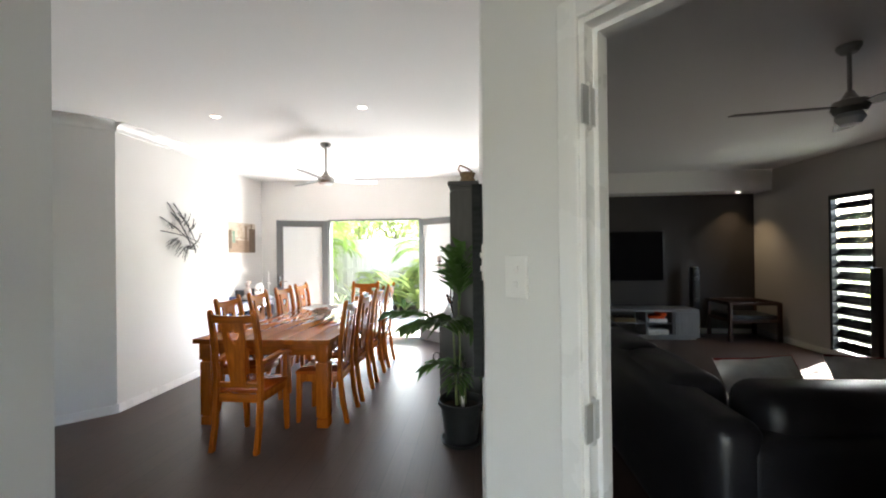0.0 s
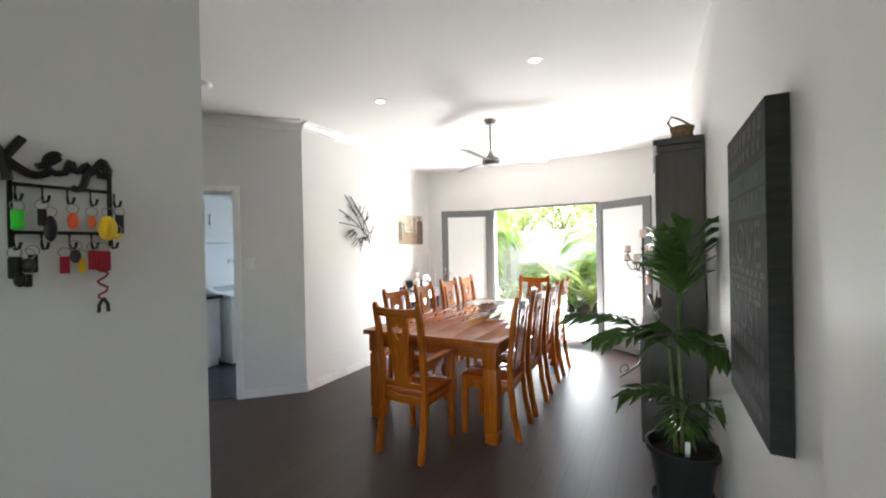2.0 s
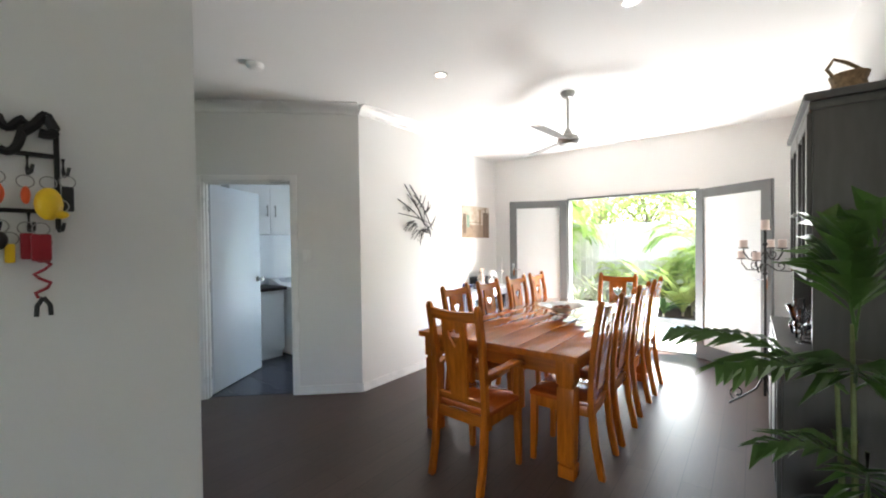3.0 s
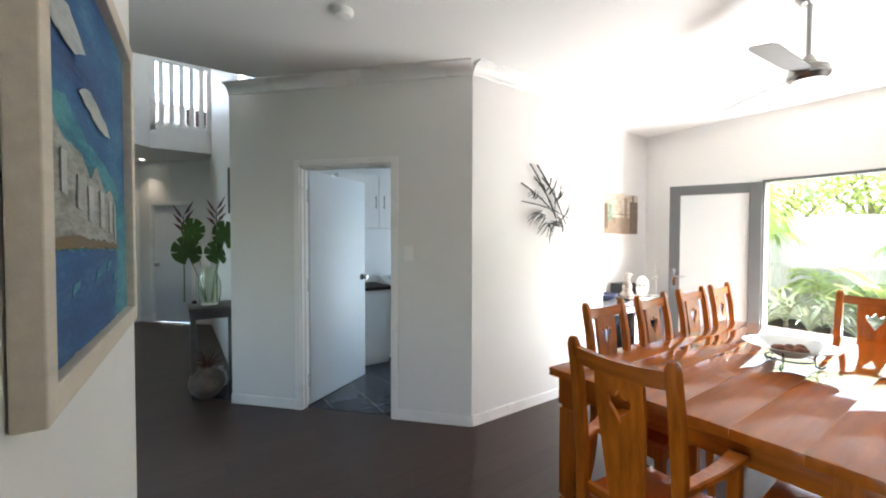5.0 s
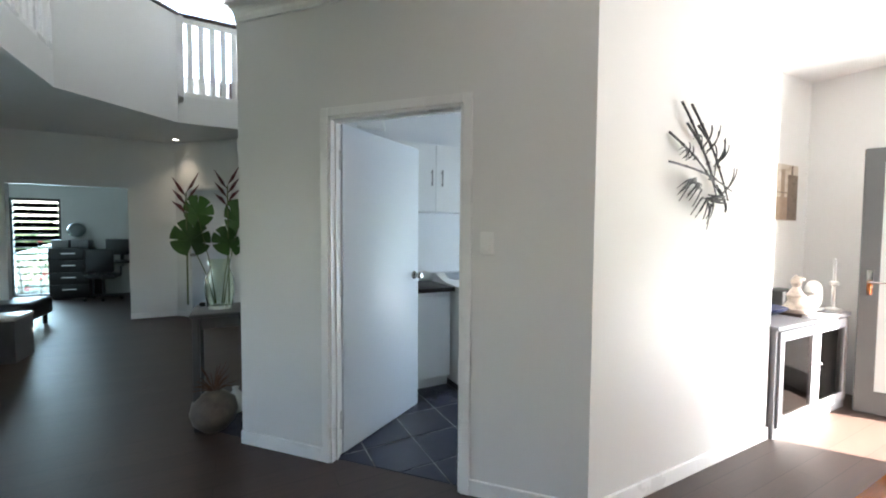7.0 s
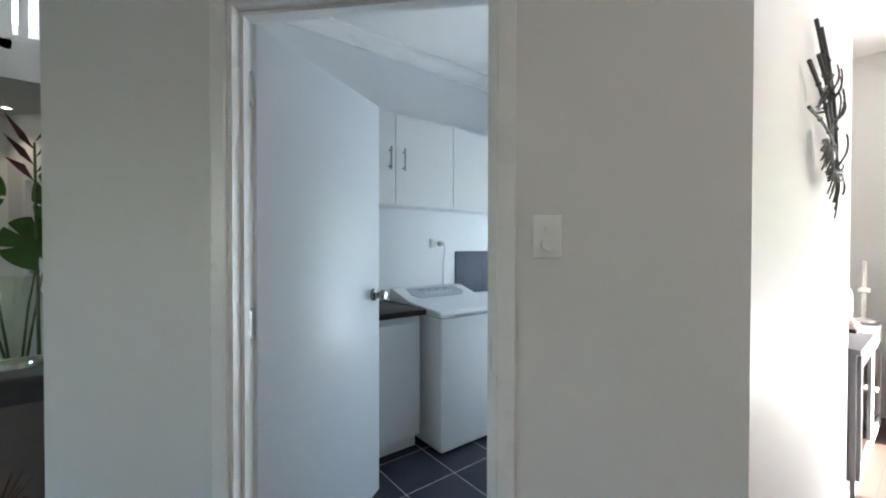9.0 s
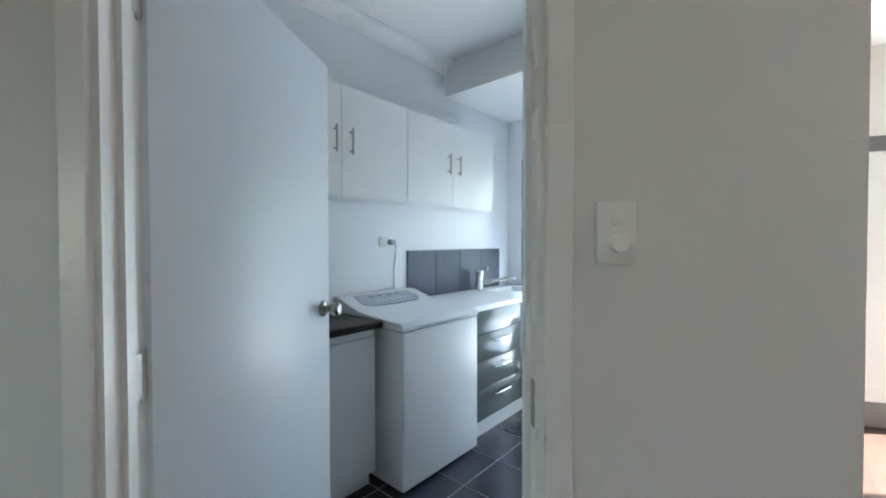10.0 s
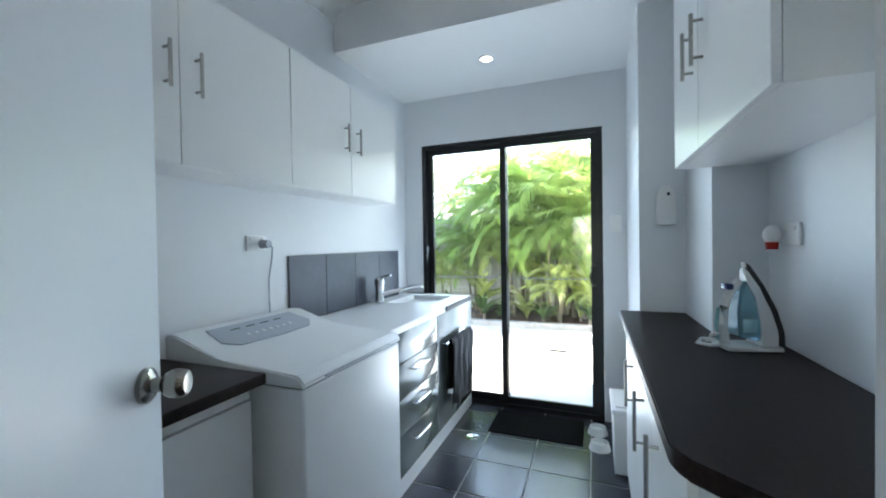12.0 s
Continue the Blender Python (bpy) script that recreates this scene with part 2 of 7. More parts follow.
def lathe(bm, prof, seg=24, at=(0, 0, 0), m=None):
    """A turned shape from (radius, height) pairs."""
    rings = []
    for r, z in prof:
        if r < 1e-5:
            rings.append([bm.verts.new((at[0], at[1], at[2] + z))])
        else:
            rings.append([bm.verts.new((at[0] + r * math.cos(a), at[1] + r * math.sin(a), at[2] + z)) for a in (2 * math.pi * j / seg for j in range(seg))])
    for a, b in zip(rings, rings[1:]):
        for j in range(seg):
            k = (j + 1) % seg
            if len(a) == 1 and len(b) == 1:
                continue
            if len(a) == 1:
                bm.faces.new((a[0], b[k], b[j]))
            elif len(b) == 1:
                bm.faces.new((a[j], a[k], b[0]))
            else:
                bm.faces.new((a[j], a[k], b[k], b[j]))
    vs = [v for r in rings for v in r]
    if m is not None:
        bmesh.ops.transform(bm, matrix=m, verts=vs)
    return vs


def ball(bm, c, rx, ry=None, rz=None, u=14, v=10):
    ry, rz = rx if ry is None else ry, rx if rz is None else rz
    return bmesh.ops.create_uvsphere(bm, u_segments=u, v_segments=v, radius=1.0, matrix=Matrix.Translation(c) @ Matrix.Diagonal((rx, ry, rz, 1)))["verts"]


def mesh_of(name, bm, material, smooth=False):
    bmesh.ops.recalc_face_normals(bm, faces=bm.faces)
    me = bpy.data.meshes.new(name)
    bm.to_mesh(me)
    bm.free()
    me.materials.append(material)
    if smooth:
        for f in me.polygons:
            f.use_smooth = True
        me.set_sharp_from_angle(angle=radians(38))
    return me


def thing(name, label, category, m=None, group=""):
    """The Empty at a thing's base that carries its parts."""
    o = tagged(new(name), label, category, group)
    o.empty_display_size = 0.1
    if m is not None:
        o.matrix_world = m
    return o


def part(name, bm, material, parent, label="", smooth=True):
    o = new(name, mesh_of(name, bm, material, smooth))
    o.parent = parent
    return tagged(o, label)


def solo(name, bm, material, label, category, group="", smooth=True):
    """A thing that is one mesh."""
    return tagged(new(name, mesh_of(name, bm, material, smooth)), label, category, group)


def struct(name, bm, material, label="", category="", smooth=False):
    return tagged(new(name, mesh_of(name, bm, material, smooth)), label, category, "", "structure")


def along(p, q, thick=0.1):
    """A frame whose x runs from p to q and whose y points to the left of that way."""
    d = Vector((q[0] - p[0], q[1] - p[1], 0))
    return pose(p[0], p[1], 0, 0, 0, math.degrees(math.atan2(d.y, d.x))), d.length


CEIL = 2.78

# ---- the large structure ----
def wall(name, p, q, thick, label, material=None, holes=(), z1=CEIL, z0=0.0):
    """A wall from p to q, its thickness to the left of that way; holes are (s0, s1, z0, z1)."""
    m, n = along(p, q)
    bm = bm_new()
    s = 0.0
    for a, b, h0, h1 in sorted(holes):
        if a > s:
            box(bm, s, a, 0, thick, z0, z1, m=m)
        if h0 > z0:
            box(bm, a, b, 0, thick, z0, h0, m=m)
        if h1 < z1:
            box(bm, a, b, 0, thick, h1, z1, m=m)
        s = b
    if s < n:
        box(bm, s, n, 0, thick, z0, z1, m=m)
    return struct(name, bm, material or M_WALL, label, "wall")


def skirting(p, q, gaps=(), side=-1, name="baseboard"):
    m, n = along(p, q)
    bm = bm_new()
    s = 0.0
    for a, b in [*sorted(gaps), (n, n)]:
        if a > s:
            y0, y1 = (-0.014, 0.0) if side < 0 else (0.0, 0.014)
            box(bm, s, a, y0, y1, 0.0, 0.086, 0.004, m)
        s = b
    return struct(name, bm, M_TRIM, "white painted timber skirting board", "skirting")


def cornice(p, q, name="trim"):
    """A coved plaster cornice on the right side of the way from p to q."""
    m, n = along(p, q)
    prof = [(0, 0), (0, -0.09), (-0.008, -0.09)] + [(-0.012 - 0.074 * (1 - math.cos(a)), -0.086 + 0.074 * math.sin(a)) for a in (radians(d) for d in range(0, 91, 15))] + [(-0.09, -0.008), (-0.09, 0)]
    bm = bm_new()
    rings = [[bm.verts.new((s, y, CEIL + z)) for y, z in prof] for s in (0, n)]
    k = len(prof)
    for j in range(k):
        bm.faces.new((rings[0][j], rings[0][(j + 1) % k], rings[1][(j + 1) % k], rings[1][j]))
    bm.faces.new(rings[0])
    bm.faces.new(rings[1][::-1])
    bmesh.ops.transform(bm, matrix=m, verts=bm.verts)
    return struct(name, bm, M_TRIM, "white coved plaster cornice", "cornice")


WL, WC = (-4.934, 1.975), (-3.40, 3.45)
DIAG, DIAG_N = along(WL, WC)
DOOR_A, DOOR_B, DOOR_H = 0.672, 1.492, 2.055

# floors
bm = bm_new()
prism(bm, [(-13.2, -3.6), (5.1, -3.6), (5.1, 7.5), (0.17, 7.5), (0.17, 6.78), (-3.9, 6.78), (-3.9, 5.84), (-6.0, 5.84), (-6.0, 2.2), (-13.2, 2.2)], -0.12, 0.0)
struct("floor", bm, M_FLOOR, "dark brown laminate board floor", "floor")

# dining room
wall("wall_keys", (-1.60, 1.387), (-1.60, -3.5), -0.1, "warm white painted wall with a key rack")
wall("wall_painting", (-2.92, 1.445), (-1.60, 1.387), -0.1, "warm white painted wall with a framed picture")
wall("wall_hall_side", (-2.92, 1.345), (-2.92, -3.5), 0.1, "warm white painted wall")
wall("wall_right", (0.07, 1.185), (0.07, 6.68), -0.1, "warm white painted dining room wall")
wall("wall_far", (-3.90, 6.68), (0.17, 6.68), 0.12, "warm white wall pierced by french doors", holes=[(1.327, 2.975, 0, 2.075)])
wall("wall_niche", (-3.80, 5.14), (-3.80, 6.68), 0.1, "warm white painted wall of the sideboard niche")
wall("wall_left", (-3.40, 3.45), (-3.40, 5.14), 0.1, "warm white painted wall with a wire sculpture")
wall("wall_left_return", (-3.50, 5.14), (-3.80, 5.14), 0.1, "warm white painted wall end", z0=0)
wall("wall_laundry_front", WL, WC, 0.1, "warm white angled wall with the laundry door", holes=[(DOOR_A, DOOR_B, 0, DOOR_H)])
for a, b, g in ((WL, WC, [(DOOR_A - 0.045, DOOR_B + 0.045)]), ((-3.40, 3.45), (-3.40, 5.14), []), ((-2.92, 1.445), (-1.60, 1.387), [])):
    skirting(a, b, g, 1 if a[0] == -2.92 else -1)
skirting((0.07, 1.185), (0.07, 3.5), side=1)
skirting((-1.60, 1.387), (-1.60, -3.5), side=1)
cornice(WL, WC)
cornice((-3.40, 3.45), (-3.40, 5.14))

# the living room's angled doorway and its walls
LV_P, LV_Q = (0.064, 1.185), (1.02, 0.229)
wall("wall_living_door", LV_P, LV_Q, 0.1, "warm white angled wall with the living room doorway", holes=[(0.318, 1.143, 0, 2.06)])
wall("wall_entry", (1.02, 0.229), (1.02, -3.5), 0.1, "warm white entry wall")
# Unseen back wall; its opening is added to go with the entry fill.
wall("wall_back", (-2.92, -3.4), (1.12, -3.4), -0.1, "unseen warm white wall with an added opening", holes=[(1.9, 3.1, 0.05, 2.15)])
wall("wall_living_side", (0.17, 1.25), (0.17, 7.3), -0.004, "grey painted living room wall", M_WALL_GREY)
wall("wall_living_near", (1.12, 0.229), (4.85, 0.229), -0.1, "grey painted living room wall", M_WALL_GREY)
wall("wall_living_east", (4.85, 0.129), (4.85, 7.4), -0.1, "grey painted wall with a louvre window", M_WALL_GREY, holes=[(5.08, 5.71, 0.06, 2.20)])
wall("wall_feature", (0.17, 7.30), (4.95, 7.30), 0.1, "charcoal painted television wall", M_DARK_WALL)
bm = bm_new()
box(bm, 0.174, 4.85, 6.86, 7.30, 2.44, CEIL)
struct("bulkhead", bm, M_WALL, "white plaster bulkhead over the television wall", "bulkhead")
skirting((4.85, 0.33), (4.85, 7.3), [], 1)
skirting((0.17, 7.30), (4.85, 7.30))

# laundry
wall("wall_laundry_left", (-5.645, 2.16), (-5.645, 5.845), 0.12, "cool white laundry wall", M_WALL_COOL)
wall("wall_laundry_end", (-5.645, 5.745), (-3.915, 5.745), 0.1, "cool white laundry wall with a sliding door", M_WALL_COOL, holes=[(0.159, 1.575, 0, 2.13)])
bm = bm_new()
prism(bm, [(-3.915, 5.845), (-3.915, 4.95), (-3.705, 4.95), (-3.705, 4.50), (-3.525, 4.50), (-3.525, 3.47), (-3.505, 3.49), (-3.505, 5.04), (-3.805, 5.04), (-3.805, 5.14), (-3.905, 5.14), (-3.905, 5.845)], 0, CEIL)
struct("wall_laundry_right", bm, M_WALL_COOL, "cool white stepped laundry wall", "wall")
bm = bm_new()
box(bm, -5.645, -3.705, 4.78, 5.745, 2.515, CEIL - 0.002)
struct("laundry_bulkhead", bm, M_CEIL, "lowered white plaster ceiling", "ceiling")
cornice((-5.645, 2.3), (-5.645, 4.78))

# hall
wall("wall_hall", (-9.0, 2.062), (-5.002, 2.062), 0.1, "pale painted hall wall", z1=5.6)
wall("wall_upper_north", (-5.002, 2.062), (-4.2, 2.062), 0.1, "white upper floor wall", z0=3.03, z1=5.6)
wall("wall_upper_corner", (-10.1, 2.062), (-9.0, 2.062), 0.1, "white upper floor wall", z0=3.03, z1=5.6)
wall("wall_hall_far", (-9.70, -3.5), (-9.70, 1.06), 0.1, "pale hall wall with a wide opening", holes=[(2.60, 3.95, 0, 2.03)])
wall("wall_hall_door", (-9.70, 1.06), (-8.70, 2.06), 0.1, "pale angled hall wall with a door", holes=[(0.26, 1.06, 0, 2.04)])
# Unseen near wall; its opening is added to light the angled laundry wall.
wall("wall_hall_near", (-9.8, -3.5), (-2.9, -3.5), -0.1, "unseen pale hall wall with an added wide opening", holes=[(4.95, 6.45, 0.75, 2.05)])
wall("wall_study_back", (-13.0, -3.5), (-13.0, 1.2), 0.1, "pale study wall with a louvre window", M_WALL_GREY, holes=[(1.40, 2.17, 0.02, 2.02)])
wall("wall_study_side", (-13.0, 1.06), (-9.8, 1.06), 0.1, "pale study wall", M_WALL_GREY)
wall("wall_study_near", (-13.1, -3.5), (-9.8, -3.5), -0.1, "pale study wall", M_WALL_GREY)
skirting((-9.70, -3.5), (-9.70, 1.06), [(2.60, 3.95)])
skirting((-9.70, 1.06), (-8.70, 2.06), [(0.21, 1.11)])

# ceilings: the dining and hall ceiling leaves an eight-sided well open
WELL = [(-4.64, 2.062), (-4.65, 1.17), (-5.47, 0.37), (-7.30, 0.37), (-8.22, 1.28), (-8.22, 2.062)]
bm = bm_new()
prism(bm, [(-4.65, 2.3), (-4.64, 2.062), (-4.65, 1.17), (-5.47, 0.37), (-5.47, -3.6), (1.15, -3.6), (1.15, 0.3), (0.1, 1.3), (0.12, 6.80), (-3.9, 6.80), (-3.9, 5.9), (-5.85, 5.9), (-5.85, 2.3)], CEIL, CEIL + 0.25)
struct("ceiling", bm, M_CEIL, "matt white plaster ceiling", "ceiling")
bm = bm_new()
prism(bm, [(-5.47, -3.6), (-5.47, 0.37), (-7.30, 0.37), (-8.22, 1.28), (-8.22, 2.2), (-13.2, 2.2), (-13.2, -3.6)], CEIL, CEIL + 0.25)
struct("ceiling_hall", bm, M_CEIL, "matt white plaster hall ceiling", "ceiling")
bm = bm_new()
prism(bm, [(0.1, 1.3), (1.15, 0.3), (1.15, 0.1), (5.0, 0.1), (5.0, 7.45), (0.12, 7.45)], CEIL, CEIL + 0.25)
struct("ceiling_living", bm, M_CEIL, "matt white plaster living room ceiling", "ceiling")
bm = bm_new()
box(bm, -10.3, -4.2, -1.2, 2.3, 5.6, 5.75)
struct("ceiling_upper", bm, M_CEIL, "white upper floor ceiling", "ceiling")
wall("wall_upper_back", (-10.0, -1.1), (-10.0, 2.2), 0.1, "white upper floor wall with a window", z0=3.03, z1=5.6, holes=[(0.9, 3.1, 3.9, 5.3)])
wall("wall_upper_south", (-10.0, -1.0), (-4.3, -1.0), -0.1, "white upper floor wall", z0=3.03, z1=5.6)
wall("wall_upper_near", (-4.3, -1.0), (-4.3, 2.2), -0.1, "white upper floor wall", z0=3.03, z1=5.6)
# Unseen eave, added; its reach was set by where sun and shade fall.
bm = bm_new()
prism(bm, [(0.8, 6.86), (-3.95, 6.86), (-3.95, 5.95), (-6.2, 5.95), (-6.2, 6.97), (0.8, 6.97)], 2.6, 2.78)
struct("eave", bm, M_TRIM, "unseen white eave added over the garden doors", "eave")

# ---- dining room things ----
def heart_splat(bm, w0, w1, z0, z1, y0, y1, m):
    """A splat with a tulip cut out of it, as two mirrored halves."""
    h = z1 - z0
    a, b = z1 - 0.35 * h, z1 - 0.10 * h
    hole = [(0.0, a), (0.020, a + 0.30 * (b - a)), (0.040, a + 0.52 * (b - a)), (0.046, a + 0.72 * (b - a)), (0.040, a + 0.88 * (b - a)), (0.026, a + 0.74 * (b - a)), (0.014, a + 0.78 * (b - a)), (0.0, b)]
    half = [(0, z0), *hole, (0, z1), (w1, z1), (w1, z1 - 0.25 * h), (w0, z0)]
    for s in (1, -1):
        pts = [(s * x, z) for x, z in half]
        A = [bm.verts.new(m @ Vector((x, y0, z))) for x, z in pts]
        B = [bm.verts.new(m @ Vector((x, y1, z))) for x, z in pts]
        n = len(pts)
        bm.faces.new(A)
        bm.faces.new(B[::-1])
        for i in range(n):
            j = (i + 1) % n
            bm.faces.new((A[i], A[j], B[j], B[i]))


def dining_chair(m, arms=False):
    """A timber chair that faces +y, its seat's middle over the base."""
    what = "varnished orange timber carver chair with a tulip cut-out splat" if arms else "varnished orange timber dining chair with a tulip cut-out splat"
    c = thing("dining_chair", what, "chair", m, "chairs round the dining table")
    hw = 0.182 if arms else 0.176
    bm = bm_new()
    box(bm, -hw - 0.022, hw + 0.022, -0.165, 0.225, 0.43, 0.462, 0.010)
    part("seat", bm, M_SEAT, c, "polished timber seat")
    for z0, z1, y0, y1, nm in ((0.365, 0.43, 0.185, 0.207, "apron"), (0.365, 0.43, -0.180, -0.160, "apron")):
        bm = bm_new()
        box(bm, -hw + 0.02, hw - 0.02, y0, y1, z0, z1, 0.003)
        part(nm, bm, M_WOODX, c)
    for s in (-1, 1):
        bm = bm_new()
        box(bm, s * hw - 0.011, s * hw + 0.011, -0.16, 0.19, 0.365, 0.43, 0.003)
        part("side_rail", bm, M_WOOD, c)
        bm = bm_new()
        # back post: splayed foot, upright, raked top with a rounded end
        prof = [(-0.235, 0.0), (-0.195, 0.20), (-0.172, 0.44), (-0.176, 0.62), (-0.206, 0.90), (-0.236, 1.055), (-0.239, 1.083)]
        rings = []
        for k, (y, z) in enumerate(prof):
            t = 0.021 if k < 5 else (0.020 if k == 5 else 0.013)
            rings.append([bm.verts.new((s * hw + a * t, y + b * t * 0.95, z)) for a, b in ((-1, -1), (1, -1), (1, 1), (-1, 1))])
        for p_, q_ in zip(rings, rings[1:]):
            for j in range(4):
                bm.faces.new((p_[j], p_[(j + 1) % 4], q_[(j + 1) % 4], q_[j]))
        bm.faces.new(rings[0][::-1])
        bm.faces.new(rings[-1])
        bmesh.ops.bevel(bm, geom=list(bm.edges), offset=0.005, segments=1, affect="EDGES")
        part("back_post", bm, M_WOOD, c)
        bm = bm_new()
        top = 0.66 if arms else 0.44
        ring = []
        for y, z, t in ((0.205, 0.0, 0.017), (0.197, 0.22, 0.021), (0.193, 0.43, 0.022), (0.197, top, 0.019)):
            ring.append([bm.verts.new((s * (hw + 0.002) + a * t, y + b * t, z)) for a, b in ((-1, -1), (1, -1), (1, 1), (-1, 1))])
        for p_, q_ in zip(ring, ring[1:]):
            for j in range(4):
                bm.faces.new((p_[j], p_[(j + 1) % 4], q_[(j + 1) % 4], q_[j]))
        bm.faces.new(ring[0][::-1])
        bm.faces.new(ring[-1])
        bmesh.ops.bevel(bm, geom=list(bm.edges), offset=0.004, segments=1, affect="EDGES")
        part("leg", bm, M_WOOD, c)
        if arms:
            bm = bm_new()
            rr = []
            for i in range(9):
                k = i / 8
                y = -0.185 + 0.43 * k
                z = 0.668 + 0.022 * math.sin(k * math.pi * 0.9) - 0.02 * max(0, k - 0.8) * 5
                x = s * (hw + 0.03 * math.sin(k * math.pi))
                w = 0.020 + 0.012 * k
                rr.append([bm.verts.new((x + a * w, y, z + b * 0.014)) for a, b in ((-1, -1), (1, -1), (1, 1), (-1, 1))])
            for p_, q_ in zip(rr, rr[1:]):
                for j in range(4):
                    bm.faces.new((p_[j], p_[(j + 1) % 4], q_[(j + 1) % 4], q_[j]))
            bm.faces.new(rr[0][::-1])
            bm.faces.new(rr[-1])
            bmesh.ops.bevel(bm, geom=list(bm.edges), offset=0.005, segments=1, affect="EDGES")
            part("armrest", bm, M_WOOD, c)
    tilt = Matrix.Translation((0, -0.176, 0.60)) @ Matrix.Rotation(radians(7.2), 4, "X") @ Matrix.Translation((0, 0, -0.60))
    bm = bm_new()
    n = 8
    for i in range(n):
        # crest rail, bowed backwards and dipping to its middle
        x0, x1 = -hw + 0.02 + (2 * hw - 0.04) * i / n, -hw + 0.02 + (2 * hw - 0.04) * (i + 1) / n
        f = lambda x: -0.016 * (1 - (x / hw) ** 2)
        q = [bm.verts.new(tilt @ Vector((x, f(x) + d, z + 0.010 * (x / hw) ** 2))) for x in (x0, x1) for d in (-0.011, 0.011) for z in (0.985, 1.045)]
        for idx in ((0, 1, 3, 2), (4, 6, 7, 5), (0, 4, 5, 1), (2, 3, 7, 6), (1, 5, 7, 3), (0, 2, 6, 4)):
            bm.faces.new([q[k] for k in idx])
    bmesh.ops.remove_doubles(bm, verts=bm.verts, dist=0.0005)
    part("crest_rail", bm, M_WOODX, c)
    bm = bm_new()
    heart_splat(bm, 0.062, 0.090, 0.50, 0.990, -0.008 - 0.008, 0.008 - 0.008, tilt)
    part("splat", bm, M_WOOD, c, "flat splat with a tulip cut out", smooth=False)
    bm = bm_new()
    box(bm, -hw + 0.02, hw - 0.02, -0.011, 0.011, 0.475, 0.515, 0.003, tilt)
    part("lower_rail", bm, M_WOODX, c)
    return c


TX0, TX1, TY0, TY1 = -2.45, -1.215, 3.22, 5.47


def dining_table():
    t = thing("dining_table", "long varnished orange timber dining table with block legs", "table", pose((TX0 + TX1) / 2, (TY0 + TY1) / 2, 0))
    hx, hy = (TX1 - TX0) / 2, (TY1 - TY0) / 2
    n = 6
    for i in range(n):
        bm = bm_new()
        box(bm, -hx + 2 * hx * i / n + 0.0002, -hx + 2 * hx * (i + 1) / n - 0.0002, -hy, hy, 0.725, 0.765, 0.0008)
        part("board", bm, M_TOP, t, "polished timber board")
    for s in (-1, 1):
        bm = bm_new()
        box(bm, -hx + 0.15, hx - 0.15, s * (hy - 0.085) - 0.013, s * (hy - 0.085) + 0.013, 0.615, 0.725, 0.003)
        part("apron", bm, M_WOODX, t)
        bm = bm_new()
        box(bm, s * (hx - 0.085) - 0.013, s * (hx - 0.085) + 0.013, -hy + 0.15, hy - 0.15, 0.615, 0.725, 0.003)
        part("apron", bm, M_TOP, t)
        for u in (-1, 1):
            bm = bm_new()
            cx, cy = s * (hx - 0.09), u * (hy - 0.09)
            for z0, z1, w in ((0.0, 0.075, 0.050), (0.075, 0.09, 0.042), (0.09, 0.555, 0.052), (0.555, 0.575, 0.043), (0.575, 0.725, 0.056)):
                box(bm, cx - w, cx + w, cy - w, cy + w, z0, z1, 0.004)
            part("leg", bm, M_WOOD, t)
    return t


dining_table()
chair_side = dining_chair(pose(-2.205, 3.695, 0, 0, 0, -90))
for y in (4.23, 4.81, 5.335):
    copy_thing(chair_side, pose(-2.205 + 0.008 * math.sin(y * 9), y, 0, 0, 0, -90 + 2 * math.sin(y * 5)))
for x, y, a in ((-1.365, 3.55, 92), (-1.365, 4.06, 89), (-1.37, 4.63, 90), (-1.365, 5.20, 91)):
    copy_thing(chair_side, pose(x, y, 0, 0, 0, a))
chair_carver = dining_chair(pose(-1.80, 3.045, 0, 0, 0, -2), True)
copy_thing(chair_carver, pose(-1.60, 5.36, 0, 0, 0, 178))


def ceiling_fan(m, blade_mat, label, drop=0.40, reach=0.60, turn=20, light=False):
    f = thing("ceiling_fan", label, "fan", m)
    bm = bm_new()
    lathe(bm, [(0, 0), (0.062, 0), (0.062, -0.018), (0.04, -0.05), (0.014, -0.055)], 20)
    part("canopy", bm, M_STEEL, f)
    bm = bm_new()
    rod(bm, (0, 0, -0.05), (0, 0, -drop + 0.09), 0.012)
    part("downrod", bm, M_STEEL, f)
    bm = bm_new()
    lathe(bm, [(0, -drop + 0.11), (0.02, -drop + 0.11), (0.045, -drop + 0.06), (0.085, -drop + 0.045), (0.095, -drop), (0.075, -drop - 0.03), (0, -drop - 0.035)], 24)
    part("motor", bm, M_STEEL, f)
    for k in range(3):
        bm = bm_new()
        q = Matrix.Rotation(radians(turn + 120 * k), 4, "Z") @ Matrix.Translation((0, 0, -drop + 0.012)) @ Matrix.Rotation(radians(-11), 4, "X")
        prism(bm, [(0.075, -0.03), (0.16, -0.058), (reach - 0.03, -0.062), (reach, -0.045), (reach, 0.045), (reach - 0.03, 0.06), (0.16, 0.055), (0.075, 0.03)], -0.003, 0.003, q)
        part("blade", bm, blade_mat, f)
    if light:
        bm = bm_new()
        lathe(bm, [(0.06, -drop - 0.03), (0.075, -drop - 0.06), (0.05, -drop - 0.10), (0, -drop - 0.115)], 20)
        part("shade", bm, M_PLASTIC, f, "white glass light shade")
    return f


M_ALUBLADE = mat("satin_silver_blade", (0.30, 0.30, 0.30), 0.4, 0.2, 0.03, 5, 0.01, 60)
ceiling_fan(pose(-1.715, 4.44, CEIL), M_ALUBLADE, "satin silver three-blade ceiling fan", 0.44, 0.60, 27)


